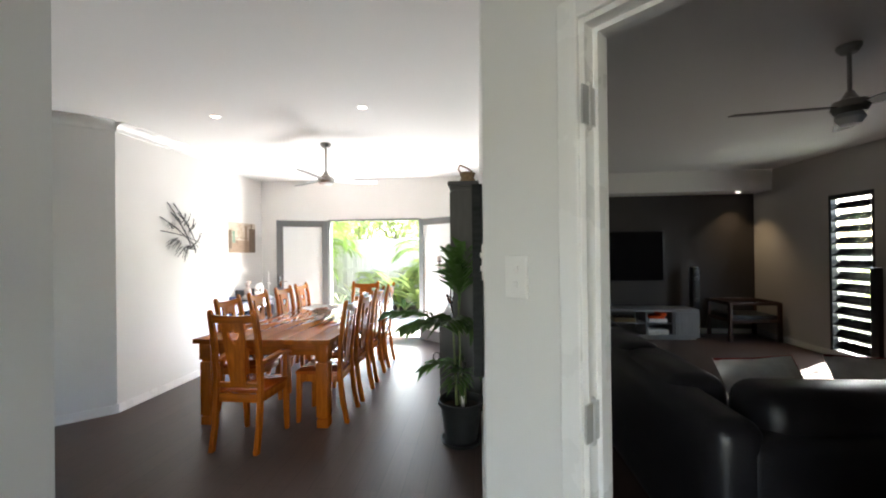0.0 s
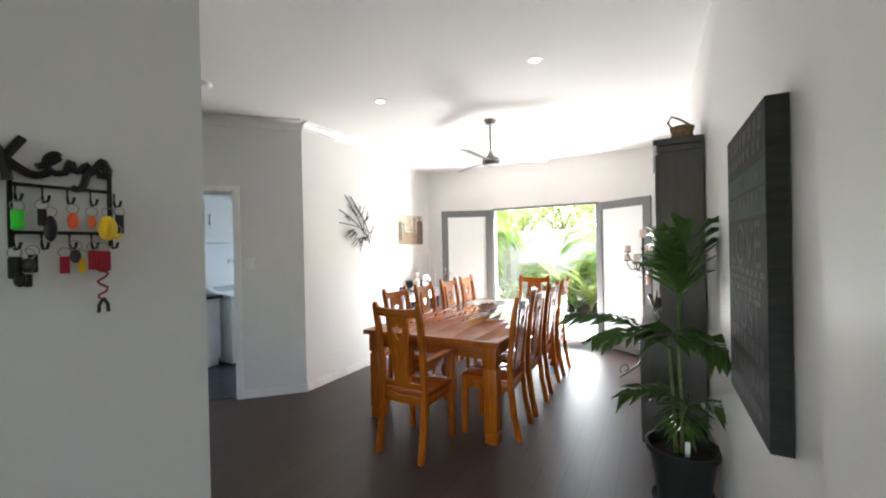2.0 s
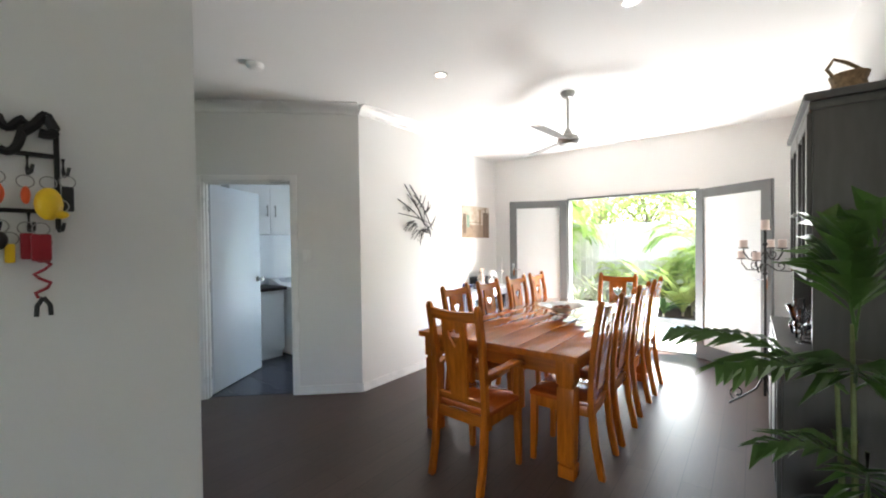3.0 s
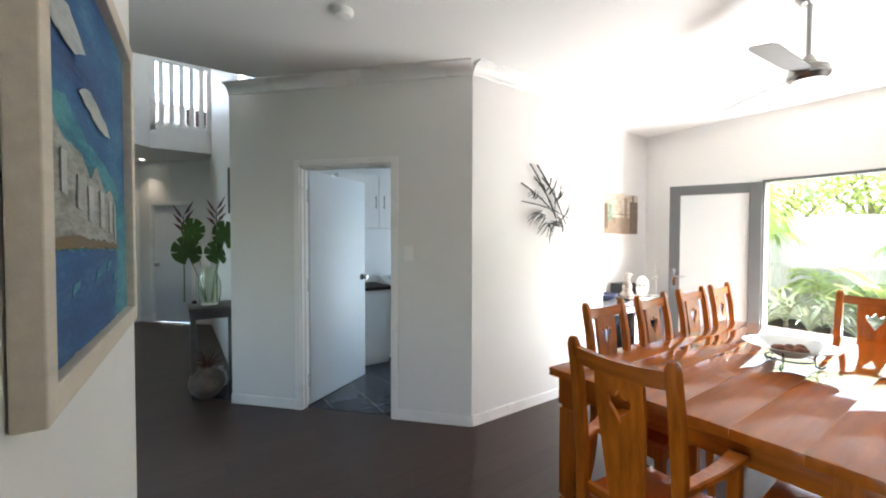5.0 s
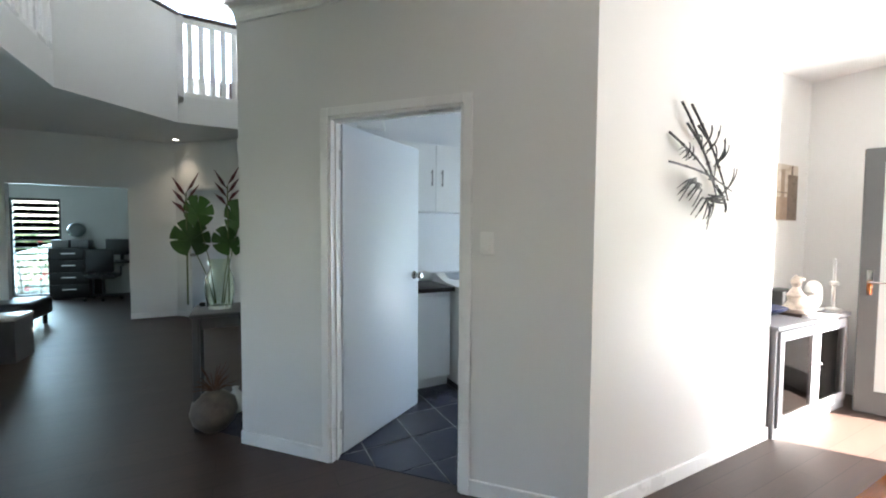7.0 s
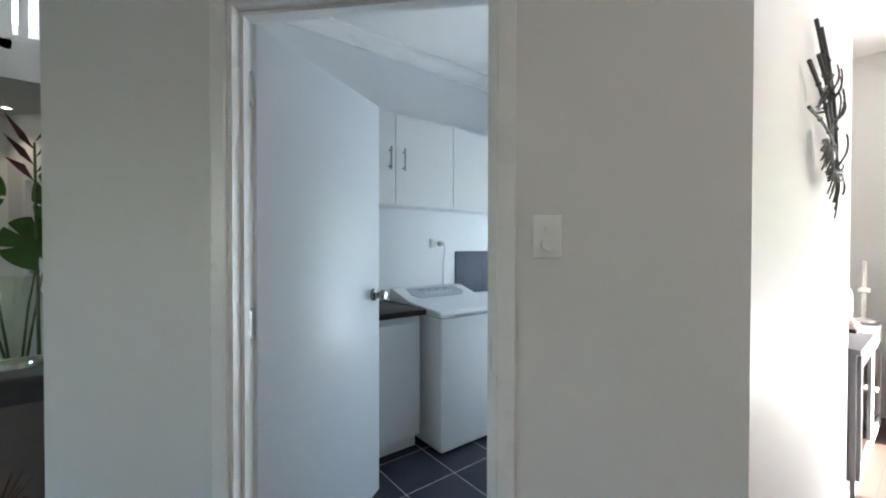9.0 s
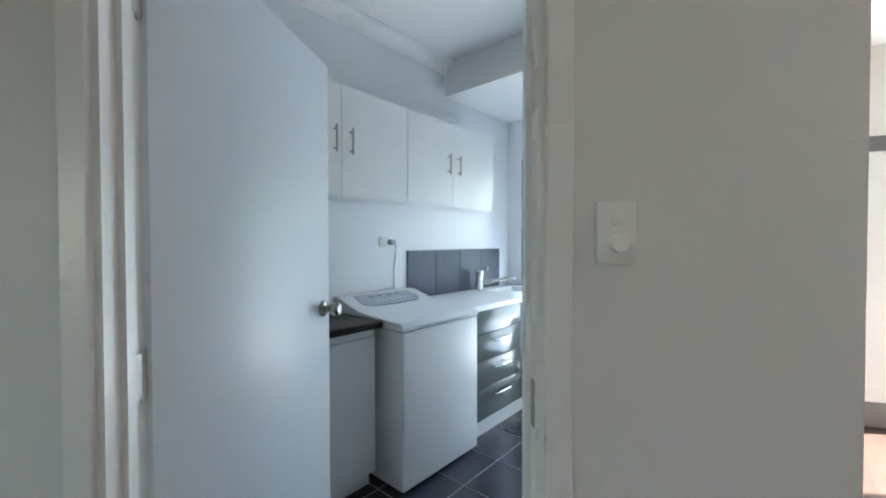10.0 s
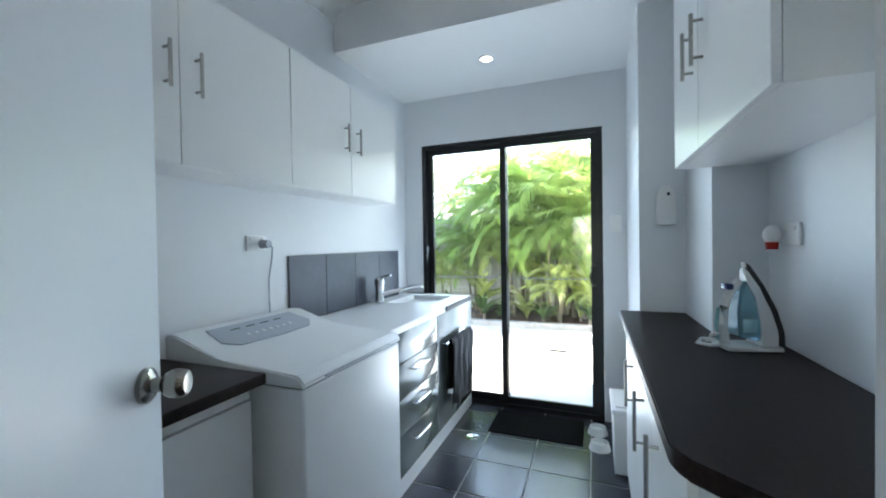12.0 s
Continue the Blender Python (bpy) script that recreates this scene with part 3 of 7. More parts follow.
def downlight(x, y, z=CEIL):
    d = thing("downlight", "small round white recessed ceiling downlight", "downlight", pose(x, y, z), "ceiling downlights")
    bm = bm_new()
    lathe(bm, [(0.036, -0.001), (0.038, -0.006), (0.052, -0.006), (0.055, 0.0)], 24)
    part("rim", bm, M_PLASTIC, d)
    bm = bm_new()
    lathe(bm, [(0, -0.003), (0.036, -0.003)], 24)
    part("lens", bm, M_LAMP, d, "lit frosted lens")
    return d


# The last one, under the living bulkhead, is added to carry the corner glow.
for x, y, z in ((-2.36, 3.42, CEIL), (-0.95, 3.36, CEIL), (-4.78, 5.23, 2.515), (-9.35, 1.12, CEIL), (4.45, 7.05, 2.44)):
    downlight(x, y, z)
bm = bm_new()
lathe(bm, [(0, 0), (0.062, 0), (0.062, -0.012), (0.048, -0.035), (0.018, -0.042), (0, -0.042)], 24, (-3.30, 2.40, CEIL))
solo("smoke_alarm", bm, M_PLASTIC, "white round plastic smoke alarm on the ceiling", "alarm")

# french doors, both swung back into the room
def french_leaf(m, side):
    d = thing("french_door", "open slate grey french door with a frosted glass pane", "door", m, "pair of french doors")
    w, h, t = 0.83 if side > 0 else 0.88, 2.05, 0.04
    bm = bm_new()
    box(bm, 0, 0.105, 0, t, 0.012, h, 0.003)
    box(bm, w - 0.105, w, 0, t, 0.012, h, 0.003)
    box(bm, 0.104, w - 0.104, 0.001, t - 0.001, h - 0.105, h, 0.002)
    box(bm, 0.104, w - 0.104, 0.001, t - 0.001, 0.012, 0.185, 0.002)
    part("frame", bm, M_FRENCH, d, smooth=False)
    bm = bm_new()
    box(bm, 0.104, w - 0.104, 0.015, 0.023, 0.184, h - 0.104)
    part("pane", bm, M_FROST, d, "frosted glass pane", smooth=False)
    for y in (-0.004, t + 0.0):
        bm = bm_new()
        box(bm, w - 0.07, w - 0.035, y, y + 0.004, 0.93, 1.12, 0.001)
        rod(bm, (w - 0.052, y - 0.02 if y < 0 else y + 0.024, 1.03), (w - 0.052, y, 1.03), 0.008)
        rod(bm, (w - 0.052, y - 0.018 if y < 0 else y + 0.022, 1.03), (w - 0.16, y - 0.018 if y < 0 else y + 0.022, 1.03), 0.008)
        part("handle", bm, M_CHROME, d, "chrome lever handle")
    return d


french_leaf(pose(-2.565, 6.64, 0, 0, 0, 180 + 26), 1)
french_leaf(pose(-0.935, 6.64, 0, 0, 0, -38) @ Matrix.Translation((0, -0.04, 0)), -1)
bm = bm_new()
box(bm, -2.573, -2.545, 6.675, 6.80, 0, 2.075)
box(bm, -0.953, -0.925, 6.675, 6.80, 0, 2.075)
box(bm, -2.545, -0.953, 6.675, 6.80, 2.05, 2.075)
box(bm, -2.545, -0.953, 6.69, 6.81, -0.02, 0.012)
struct("door_frame", bm, M_FRENCH, "slate grey french door frame and sill", "door frame")


def hutch():
    """The tall dark dresser: closed base, open serving shelf, glazed top."""
    h = thing("display_hutch", "tall charcoal painted display hutch with glazed upper doors", "hutch", pose(0.062, 3.56, 0, 0, 0, 90))
    W, D1, D2 = 1.10, 0.36, 0.25
    bm = bm_new()
    box(bm, 0, W, 0.002, D1, 0.07, 0.86, 0.004)
    box(bm, 0.02, W - 0.02, 0.03, D1 - 0.03, 0, 0.07)
    part("base", bm, M_GREY, h, smooth=False)
    bm = bm_new()
    box(bm, -0.012, W + 0.012, 0, D1 + 0.015, 0.86, 0.885, 0.005)
    part("worktop", bm, M_GREY, h)
    for nm, dims in (("side_panel", (0, 0.022, 0.002, D2, 0.885, 2.06)), ("side_panel", (W - 0.022, W, 0.002, D2, 0.885, 2.06)),
                     ("back_panel", (0.022, W - 0.022, 0.002, 0.014, 0.885, 2.06)),
                     *(("shelf", (0.022, W - 0.022, 0.014, D2 - 0.01, z - 0.01, z + 0.01)) for z in (1.22, 1.50, 1.78, 2.04))):
        bm = bm_new()
        box(bm, *dims)
        part(nm, bm, M_GREY, h, smooth=False)
    bm = bm_new()
    box(bm, -0.012, W + 0.012, 0, D2 + 0.015, 2.06, 2.10, 0.006)
    box(bm, -0.03, W + 0.03, 0, D2 + 0.035, 2.10, 2.14, 0.010)
    part("cornice", bm, M_GREY, h)
    for k in range(2):
        x0 = 0.024 + k * (W / 2 - 0.012)
        x1 = x0 + W / 2 - 0.036
        bm = bm_new()
        box(bm, x0, x0 + 0.055, D2, D2 + 0.02, 1.235, 2.05, 0.002)
        box(bm, x1 - 0.055, x1, D2, D2 + 0.02, 1.235, 2.05, 0.002)
        box(bm, x0 + 0.055, x1 - 0.055, D2 + 0.001, D2 + 0.019, 1.99, 2.05)
        box(bm, x0 + 0.055, x1 - 0.055, D2 + 0.001, D2 + 0.019, 1.235, 1.295)
        box(bm, (x0 + x1) / 2 - 0.009, (x0 + x1) / 2 + 0.009, D2 + 0.002, D2 + 0.018, 1.295, 1.99)
        d = part("glazed_door", bm, M_GREY, h, smooth=False)
        bm = bm_new()
        box(bm, x0 + 0.055, x1 - 0.055, D2 + 0.008, D2 + 0.012, 1.295, 1.99)
        part("pane", bm, M_GLASS, d)
        bm = bm_new()
        ball(bm, ((x1 - 0.028) if k == 0 else (x0 + 0.028), D2 + 0.032, 1.58), 0.013)
        part("knob", bm, M_STEEL, d)
        bm = bm_new()
        box(bm, x0, x1, D1, D1 + 0.02, 0.09, 0.845, 0.003)
        box(bm, x0 + 0.07, x1 - 0.07, D1 + 0.02, D1 + 0.026, 0.16, 0.775, 0.002)
        d = part("cupboard_door", bm, M_GREY, h)
        bm = bm_new()
        ball(bm, ((x1 - 0.035) if k == 0 else (x0 + 0.035), D1 + 0.034, 0.62), 0.014)
        part("knob", bm, M_STEEL, d)
    return h


hutch()
M_WICKER = mat("brown_woven_cane", (0.22, 0.14, 0.07), 0.7, 0, 0.5, 60, 0.2, 90)
bm = bm_new()
lathe(bm, [(0, 0), (0.062, 0), (0.072, 0.03), (0.062, 0.06), (0.075, 0.10), (0.068, 0.105), (0.056, 0.06), (0, 0.05)], 18, (-0.045, 3.72, 2.142))
tube(bm, [(-0.10, 3.70, 2.235), (-0.13, 3.66, 2.27), (-0.11, 3.62, 2.30), (-0.06, 3.66, 2.285), (0.0, 3.73, 2.26)], 0.008, 6)
solo("cane_basket", bm, M_WICKER, "small brown woven cane basket on the hutch", "basket")

bm = bm_new()
lathe(bm, [(0, 0.0), (0.035, 0.0), (0.012, 0.012), (0.010, 0.09), (0.05, 0.12), (0.075, 0.20), (0.072, 0.20), (0.045, 0.125), (0, 0.10)], 18, (-0.20, 3.80, 0.886))
solo("glass_dish", bm, M_GLASS, "clear cut glass footed dish on the hutch", "dish", "glassware on the hutch")
for y, r, hh in ((3.92, 0.045, 0.16), (4.05, 0.06, 0.11), (4.20, 0.04, 0.19)):
    bm = bm_new()
    lathe(bm, [(0, 0), (r * 0.8, 0), (r, hh * 0.5), (r * 0.6, hh * 0.85), (r * 0.75, hh), (r * 0.7, hh), (r * 0.55, hh * 0.85), (r * 0.9, hh * 0.5), (0, 0.012)], 18, (-0.19, y, 0.886))
    solo("glass_decanter", bm, M_GLASS, "clear glass vessel on the hutch worktop", "glassware", "glassware on the hutch")

# candelabra of black scrolled iron
def scroll(bm, c, r0, r1, a0, a1, plane, rad, n=22):
    pts = []
    for i in range(n + 1):
        k = i / n
        a, r = radians(a0 + (a1 - a0) * k), r0 + (r1 - r0) * k
        u, w = r * math.cos(a), r * math.sin(a)
        pts.append(Vector(c) + plane * u + Vector((0, 0, w)))
    tube(bm, pts, rad, 6)


M_CANDLE = mat("pale_pink_wax", (0.62, 0.50, 0.45), 0.5, 0, 0.05, 8, 0.02, 60)
cnd = thing("candelabra", "tall black wrought iron candelabra with pale candles", "candelabra", pose(-0.33, 5.28, 0))
bm = bm_new()
rod(bm, (0, 0, 0.10), (0, 0, 1.52), 0.011)
for z in (0.55, 1.15, 1.40):
    ball(bm, (0, 0, z), 0.022, 0.022, 0.016)
part("stem", bm, M_IRON, cnd)
for k in range(3):
    a = radians(120 * k + 200)
    u = Vector((math.cos(a), math.sin(a), 0))
    bm = bm_new()
    tube(bm, [u * 0.0 + Vector((0, 0, 0.30)), u * 0.06 + Vector((0, 0, 0.16)), u * 0.16 + Vector((0, 0, 0.08)), u * 0.24 + Vector((0, 0, 0.03)), u * 0.26 + Vector((0, 0, 0.01))], 0.009, 6)
    scroll(bm, u * 0.20 + Vector((0, 0, 0.11)), 0.06, 0.018, -60, 300, u, 0.007)
    part("foot", bm, M_IRON, cnd)
for k in range(6):
    a = radians(60 * k + 15)
    u = Vector((math.cos(a), math.sin(a), 0))
    r, z = (0.23, 1.26) if k % 2 == 0 else (0.15, 1.36)
    bm = bm_new()
    tube(bm, [Vector((0, 0, z - 0.02)), u * r * 0.35 + Vector((0, 0, z - 0.085)), u * r * 0.75 + Vector((0, 0, z - 0.09)), u * r + Vector((0, 0, z - 0.03)), u * r + Vector((0, 0, z))], 0.006, 6)
    scroll(bm, u * r * 0.45 + Vector((0, 0, z - 0.045)), 0.035, 0.010, -90, 250, u, 0.005, 14)
    lathe(bm, [(0, 0), (0.035, 0.004), (0.037, 0.012), (0, 0.008)], 14, u * r + Vector((0, 0, z)))
    arm = part("arm", bm, M_IRON, cnd)
    bm = bm_new()
    lathe(bm, [(0, 0.01), (0.028, 0.01), (0.028, 0.075), (0.02, 0.078), (0, 0.072)], 14, u * r + Vector((0, 0, z)))
    part("candle", bm, M_CANDLE, arm, "pale pillar candle")
bm = bm_new()
lathe(bm, [(0, 1.52), (0.037, 1.52), (0.037, 1.528), (0.03, 1.53), (0.03, 1.605), (0, 1.60)], 14)
part("candle", bm, M_CANDLE, cnd, "pale pillar candle")

# potted palm
M_LEAF = leafy("deep_green_palm_leaf", (0.065, 0.135, 0.03))
M_STALK = mat("green_palm_stem", (0.12, 0.15, 0.05), 0.5, 0, 0.3, 12, 0.03, 60)
M_POT = mat("black_plastic_pot", (0.018, 0.019, 0.019), 0.38, 0, 0.2, 10, 0.02, 100)
M_SOIL = mat("dark_potting_soil", (0.03, 0.022, 0.016), 0.95, 0, 0.5, 40, 0.4, 90)
rng = random.Random(5)


def frond(bm, base, yaw, length, rise, droop, leaf_n, leaf_len, leaf_w, fold=35, r=rng):
    """A feather leaf: an arching rib with two rows of pointed leaflets."""
    d = Vector((math.cos(radians(yaw)), math.sin(radians(yaw)), 0))
    pts = []
    p, a, n = Vector(base), radians(rise), 12
    for i in range(n + 1):
        pts.append(p.copy())
        p = p + (d * math.cos(a) + Vector((0, 0, math.sin(a)))) * (length / n)
        a -= radians(droop) / n
    tube(bm, pts, 0.006, 4, 0.0015)
    side = Vector((-d.y, d.x, 0))
    for j in range(leaf_n):
        k = 0.22 + 0.78 * (j + 0.5) / leaf_n
        i = min(int(k * n), n - 1)
        q = pts[i].lerp(pts[i + 1], k * n - i)
        t = (pts[i + 1] - pts[i]).normalized()
        ll = leaf_len * (0.55 + 0.75 * math.sin(math.pi * min(1, k * 0.95))) * r.uniform(0.85, 1.1)
        for s in (-1, 1):
            way = (t * (0.75 + 0.5 * k) + side * s * 0.9 + Vector((0, 0, 0.30 - 0.5 * k + r.uniform(-0.12, 0.12)))).normalized()
            wv = way.cross(Vector((0, 0, 1))).normalized() * leaf_w + Vector((0, 0, leaf_w * 0.35 * s))
            mid = q + way * ll * 0.45 + Vector((0, 0, 0.012))
            tip = q + way * ll - Vector((0, 0, ll * r.uniform(0.12, 0.35)))
            v = [bm.verts.new(x) for x in (q, mid + wv, tip, mid - wv, mid - Vector((0, 0, leaf_w * 0.5)))]
            bm.faces.new((v[0], v[1], v[4]))
            bm.faces.new((v[0], v[4], v[3]))
            bm.faces.new((v[1], v[2], v[4]))
            bm.faces.new((v[4], v[2], v[3]))


pp = thing("potted_palm", "green feather palm growing in a black plastic pot", "plant", pose(-0.105, 3.12, 0))
bm = bm_new()
lathe(bm, [(0, 0.03), (0.125, 0.03), (0.165, 0.30), (0.182, 0.30), (0.186, 0.335), (0.172, 0.335), (0.158, 0.30), (0.15, 0.26), (0, 0.26)], 32)
part("pot", bm, M_POT, pp)
bm = bm_new()
lathe(bm, [(0, 0), (0.15, 0.0), (0.165, 0.03), (0.155, 0.03), (0.14, 0.012), (0, 0.012)], 32)
part("saucer", bm, M_POT, pp)
bm = bm_new()
lathe(bm, [(0, 0.29), (0.08, 0.285), (0.156, 0.275)], 24)
part("soil", bm, M_SOIL, pp)
for k, (x, y, top) in enumerate(((0.0, 0.0, 1.11), (0.03, 0.02, 0.62), (-0.03, -0.01, 0.93))):
    bm = bm_new()
    tube(bm, [(x, y, 0.27), (x * 1.2, y, 0.45), (x * 1.5 - 0.01, y, top)], 0.014, 7, 0.007)
    part("stem", bm, M_STALK, pp)
for base, yaw, ln, rise, droop, n, ll, lw in (((0, 0, 1.06), 200, 0.42, 86, 14, 9, 0.26, 0.034), ((0, 0, 1.08), 300, 0.46, 82, 18, 9, 0.27, 0.034), ((0, 0, 1.05), 100, 0.40, 74, 36, 8, 0.23, 0.030), ((-0.03, 0, 0.86), 176, 0.60, 36, 48, 11, 0.17, 0.026), ((-0.02, 0, 0.84), 215, 0.50, 40, 60, 9, 0.18, 0.030), ((0.0, 0, 0.88), 262, 0.48, 40, 50, 8, 0.22, 0.036), ((0.0, 0, 0.86), 300, 0.40, 44, 70, 7, 0.20, 0.036), ((0.03, 0.0, 0.56), 196, 0.34, 34, 62, 7, 0.15, 0.024), ((0.03, 0, 0.54), 262, 0.34, 30, 60, 7, 0.15, 0.025), ((0.02, 0, 0.55), 320, 0.30, 36, 62, 6, 0.15, 0.024), ((0.02, 0, 0.55), 120, 0.26, 45, 100, 6, 0.15, 0.020)):
    bm = bm_new()
    frond(bm, base, yaw, ln, rise, droop, n, ll, lw)
    part("frond", bm, M_LEAF, pp)
bm = bm_new()
box(bm, -0.012, 0.012, -0.001, 0.001, -0.05, 0.05, 0, Matrix.Translation((0.02, -0.09, 0.35)) @ Matrix.Rotation(radians(18), 4, "X"))
part("plant_label", bm, M_PLASTIC, pp, "white and green plastic plant tag")

# word canvas on the wall
M_CANVAS = mat("dark_slate_canvas", (0.032, 0.034, 0.035), 0.75, 0, 0.35, 7, 0.1, 120, (1, 1, 6), spec=0.1)
M_CANVAS_G = mat("faded_green_canvas_band", (0.055, 0.075, 0.062), 0.75, 0, 0.35, 7, 0.1, 120, spec=0.1)
M_CHALK = mat("pale_grey_lettering", (0.075, 0.075, 0.074), 0.75, 0, 0.4, 30, 0.05, 120, spec=0.1)
cv = thing("word_canvas", "dark grey wall canvas printed with bands of pale lettering", "canvas", pose(0.068, 2.37, 0.93, 0, 0, -90))
CW, CH = 0.555, 0.89
bm = bm_new()
box(bm, 0, CW, -0.048, 0, 0, CH, 0.002)
part("canvas", bm, M_CANVAS, cv, smooth=False)
for z0, z1 in ((0.60, 0.67), (0.68, 0.74)):
    bm = bm_new()
    box(bm, 0.004, CW - 0.004, -0.0484, -0.047, z0, z1)
    part("band", bm, M_CANVAS_G, cv, "faded green painted band", smooth=False)


def lettering(text, parent, material, m, size, name="lettering", ext=0.001):
    cu = bpy.data.curves.new(name, "FONT")
    cu.body, cu.size, cu.align_x, cu.extrude = text, size, "CENTER", ext
    tmp = new("tmp_text", cu)
    me = bpy.data.meshes.new_from_object(tmp.evaluated_get(bpy.context.evaluated_depsgraph_get()))
    bpy.data.objects.remove(tmp)
    me.transform(m)
    me.materials.append(material)
    o = new(name, me)
    o.parent = parent
    return o


for text, z, size in (("LOVE", 0.455, 0.19), ("MUST", 0.255, 0.165)):
    lettering(text, cv, M_CHALK, pose(CW / 2, -0.0482, z, 90, 0, 0), size, ext=0.0006)
bars = random.Random(3)
for z, hh in ((0.82, 0.045), (0.77, 0.033), (0.635, 0.030), (0.70, 0.022), (0.43, 0.018), (0.405, 0.014), (0.375, 0.018), (0.195, 0.05), (0.115, 0.05), (0.04, 0.04)):
    bm = bm_new()
    x = 0.03
    while x < CW - 0.06:
        w = bars.uniform(0.025, 0.06)
        box(bm, x, min(x + w, CW - 0.02), -0.0488, -0.047, z, z + hh)
        x += w + bars.uniform(0.010, 0.018)
    part("lettering", bm, M_CHALK, cv, "unreadable pale lettering", smooth=False)

# switches
def switch_plate(m, label="white plastic wall switch plate with two rockers", w=0.074, h=0.116, knob=False):
    s = thing("light_switch", label, "switch", m, "wall switches")
    bm = bm_new()
    box(bm, -w / 2, w / 2, -0.012, 0, -h / 2, h / 2, 0.003)
    part("plate", bm, M_PLASTIC, s)
    for k, z in enumerate((0.022, -0.020)):
        bm = bm_new()
        if knob and k:
            rod(bm, (0, -0.026, z), (0, -0.008, z), 0.016, 0.018, 18)
            part("dimmer_knob", bm, M_PLASTIC, s)
        else:
            box(bm, -0.009, 0.009, -0.017, -0.010, z - 0.008, z + 0.008, 0.002)
            part("rocker", bm, M_PLASTIC, s)
    return s


switch_plate(pose(*(DIAG @ Vector((1.622, 0, 1.335))), 0, 0, math.degrees(math.atan2(WC[1] - WL[1], WC[0] - WL[0]))), "white plastic switch plate with a dimmer knob", knob=True)
switch_plate(pose(0.07, 1.275, 1.476, 0, 0, -90), "white plastic fan control plate on the wall")
switch_plate(pose(0.155, 1.094, 1.44, 0, 0, -45), "white plastic light switch plate beside the doorway")
switch_plate(pose(-3.99, 5.745, 1.43, 0, 0, 0), "white plastic switch plate beside the sliding door")

# ---- key rack, pictures, wall sculpture, sideboard ----
kr = thing("key_rack", "black iron key rack spelling keys, hung with coloured keys", "key rack", pose(-1.598, 0.905, 1.268, 0, 0, 90) @ Matrix.Scale(1.07, 4))
# local x runs along the wall, y away from it (negative: into the room)
bm = bm_new()
for z in (0.345, 0.235):
    box(bm, 0.01, 0.20, -0.012, -0.004, z - 0.004, z + 0.004)
for x in (0.012, 0.196):
    box(bm, x - 0.004, x + 0.004, -0.012, -0.004, 0.20, 0.40)
part("frame", bm, M_IRON, kr, smooth=False)


def stroke(pts, r=0.0085):
    bm = bm_new()
    dense = []
    for a, b in zip(pts, pts[1:]):
        dense += [((a[0] + (b[0] - a[0]) * k / 3), -0.010, (a[1] + (b[1] - a[1]) * k / 3)) for k in range(3)]
    dense.append((pts[-1][0], -0.010, pts[-1][1]))
    for _ in range(2):
        dense = [dense[0]] + [tuple(sum(c) / 3 for c in zip(dense[i - 1], dense[i], dense[i + 1])) for i in range(1, len(dense) - 1)] + [dense[-1]]
    tube(bm, dense, r, 6)
    return part("letter", bm, M_IRON, kr)


stroke([(-0.045, 0.425), (-0.03, 0.432), (-0.012, 0.428), (0.0, 0.41), (0.004, 0.38), (0.008, 0.352)], 0.011)
stroke([(0.034, 0.452), (0.018, 0.425), (0.0, 0.395)], 0.010)
stroke([(0.004, 0.400), (0.022, 0.385), (0.040, 0.372), (0.058, 0.368), (0.075, 0.378)], 0.010)
stroke([(0.056, 0.390), (0.075, 0.398), (0.092, 0.412), (0.098, 0.422), (0.086, 0.428), (0.072, 0.412), (0.072, 0.388), (0.090, 0.376), (0.110, 0.385)])
stroke([(0.110, 0.385), (0.118, 0.420), (0.120, 0.395), (0.135, 0.385), (0.152, 0.420), (0.150, 0.385), (0.142, 0.352), (0.128, 0.342), (0.118, 0.350)])
stroke([(0.150, 0.385), (0.170, 0.405), (0.182, 0.430), (0.186, 0.412), (0.196, 0.398), (0.190, 0.385), (0.172, 0.388)], 0.010)


def hook(x, z):
    bm = bm_new()
    tube(bm, [(x, -0.010, z), (x, -0.010, z - 0.025), (x, -0.018, z - 0.036), (x + 0.003, -0.032, z - 0.034), (x + 0.005, -0.036, z - 0.020)], 0.0032, 6)
    part("hook", bm, M_IRON, kr)


for x in (0.020, 0.065, 0.110, 0.155, 0.205):
    hook(x, 0.342)
for x in (0.016, 0.062, 0.112, 0.155, 0.196):
    hook(x, 0.232)


def paint(name, col, rough=0.35):
    return mat(name, col, rough, 0, 0.08, 12, 0.02, 120)


KEYC = {"green": (0.05, 0.75, 0.05), "orange": (0.85, 0.12, 0.03), "yellow": (0.80, 0.50, 0.01), "red": (0.30, 0.01, 0.02), "pink": (0.45, 0.02, 0.06), "black": (0.012, 0.012, 0.012)}
KEYM = {k: paint("%s_key_tag" % k, v) for k, v in KEYC.items()}


def tag(colour, x, z, w, h, t=0.010, round_=False, y=-0.030):
    o = thing("key_tag", "%s plastic key tag on a key ring" % colour, "key tag", pose(0, 0, 0), "keys on the rack")
    o.matrix_world = kr.matrix_world @ Matrix.Translation((x, y, z))
    bm = bm_new()
    if round_:
        ball(bm, (0, 0, -h / 2), w / 2, t, h / 2)
    else:
        box(bm, -w / 2, w / 2, -t / 2, t / 2, -h, 0, min(w, t) * 0.3)
    part("fob", bm, KEYM[colour], o)
    bm = bm_new()
    n = 14
    tube(bm, [(0.012 * math.cos(a), 0, 0.009 + 0.012 * math.sin(a)) for a in (2 * math.pi * i / n for i in range(n + 1))], 0.0012, 5)
    part("ring", bm, M_STEEL, o)
    return o


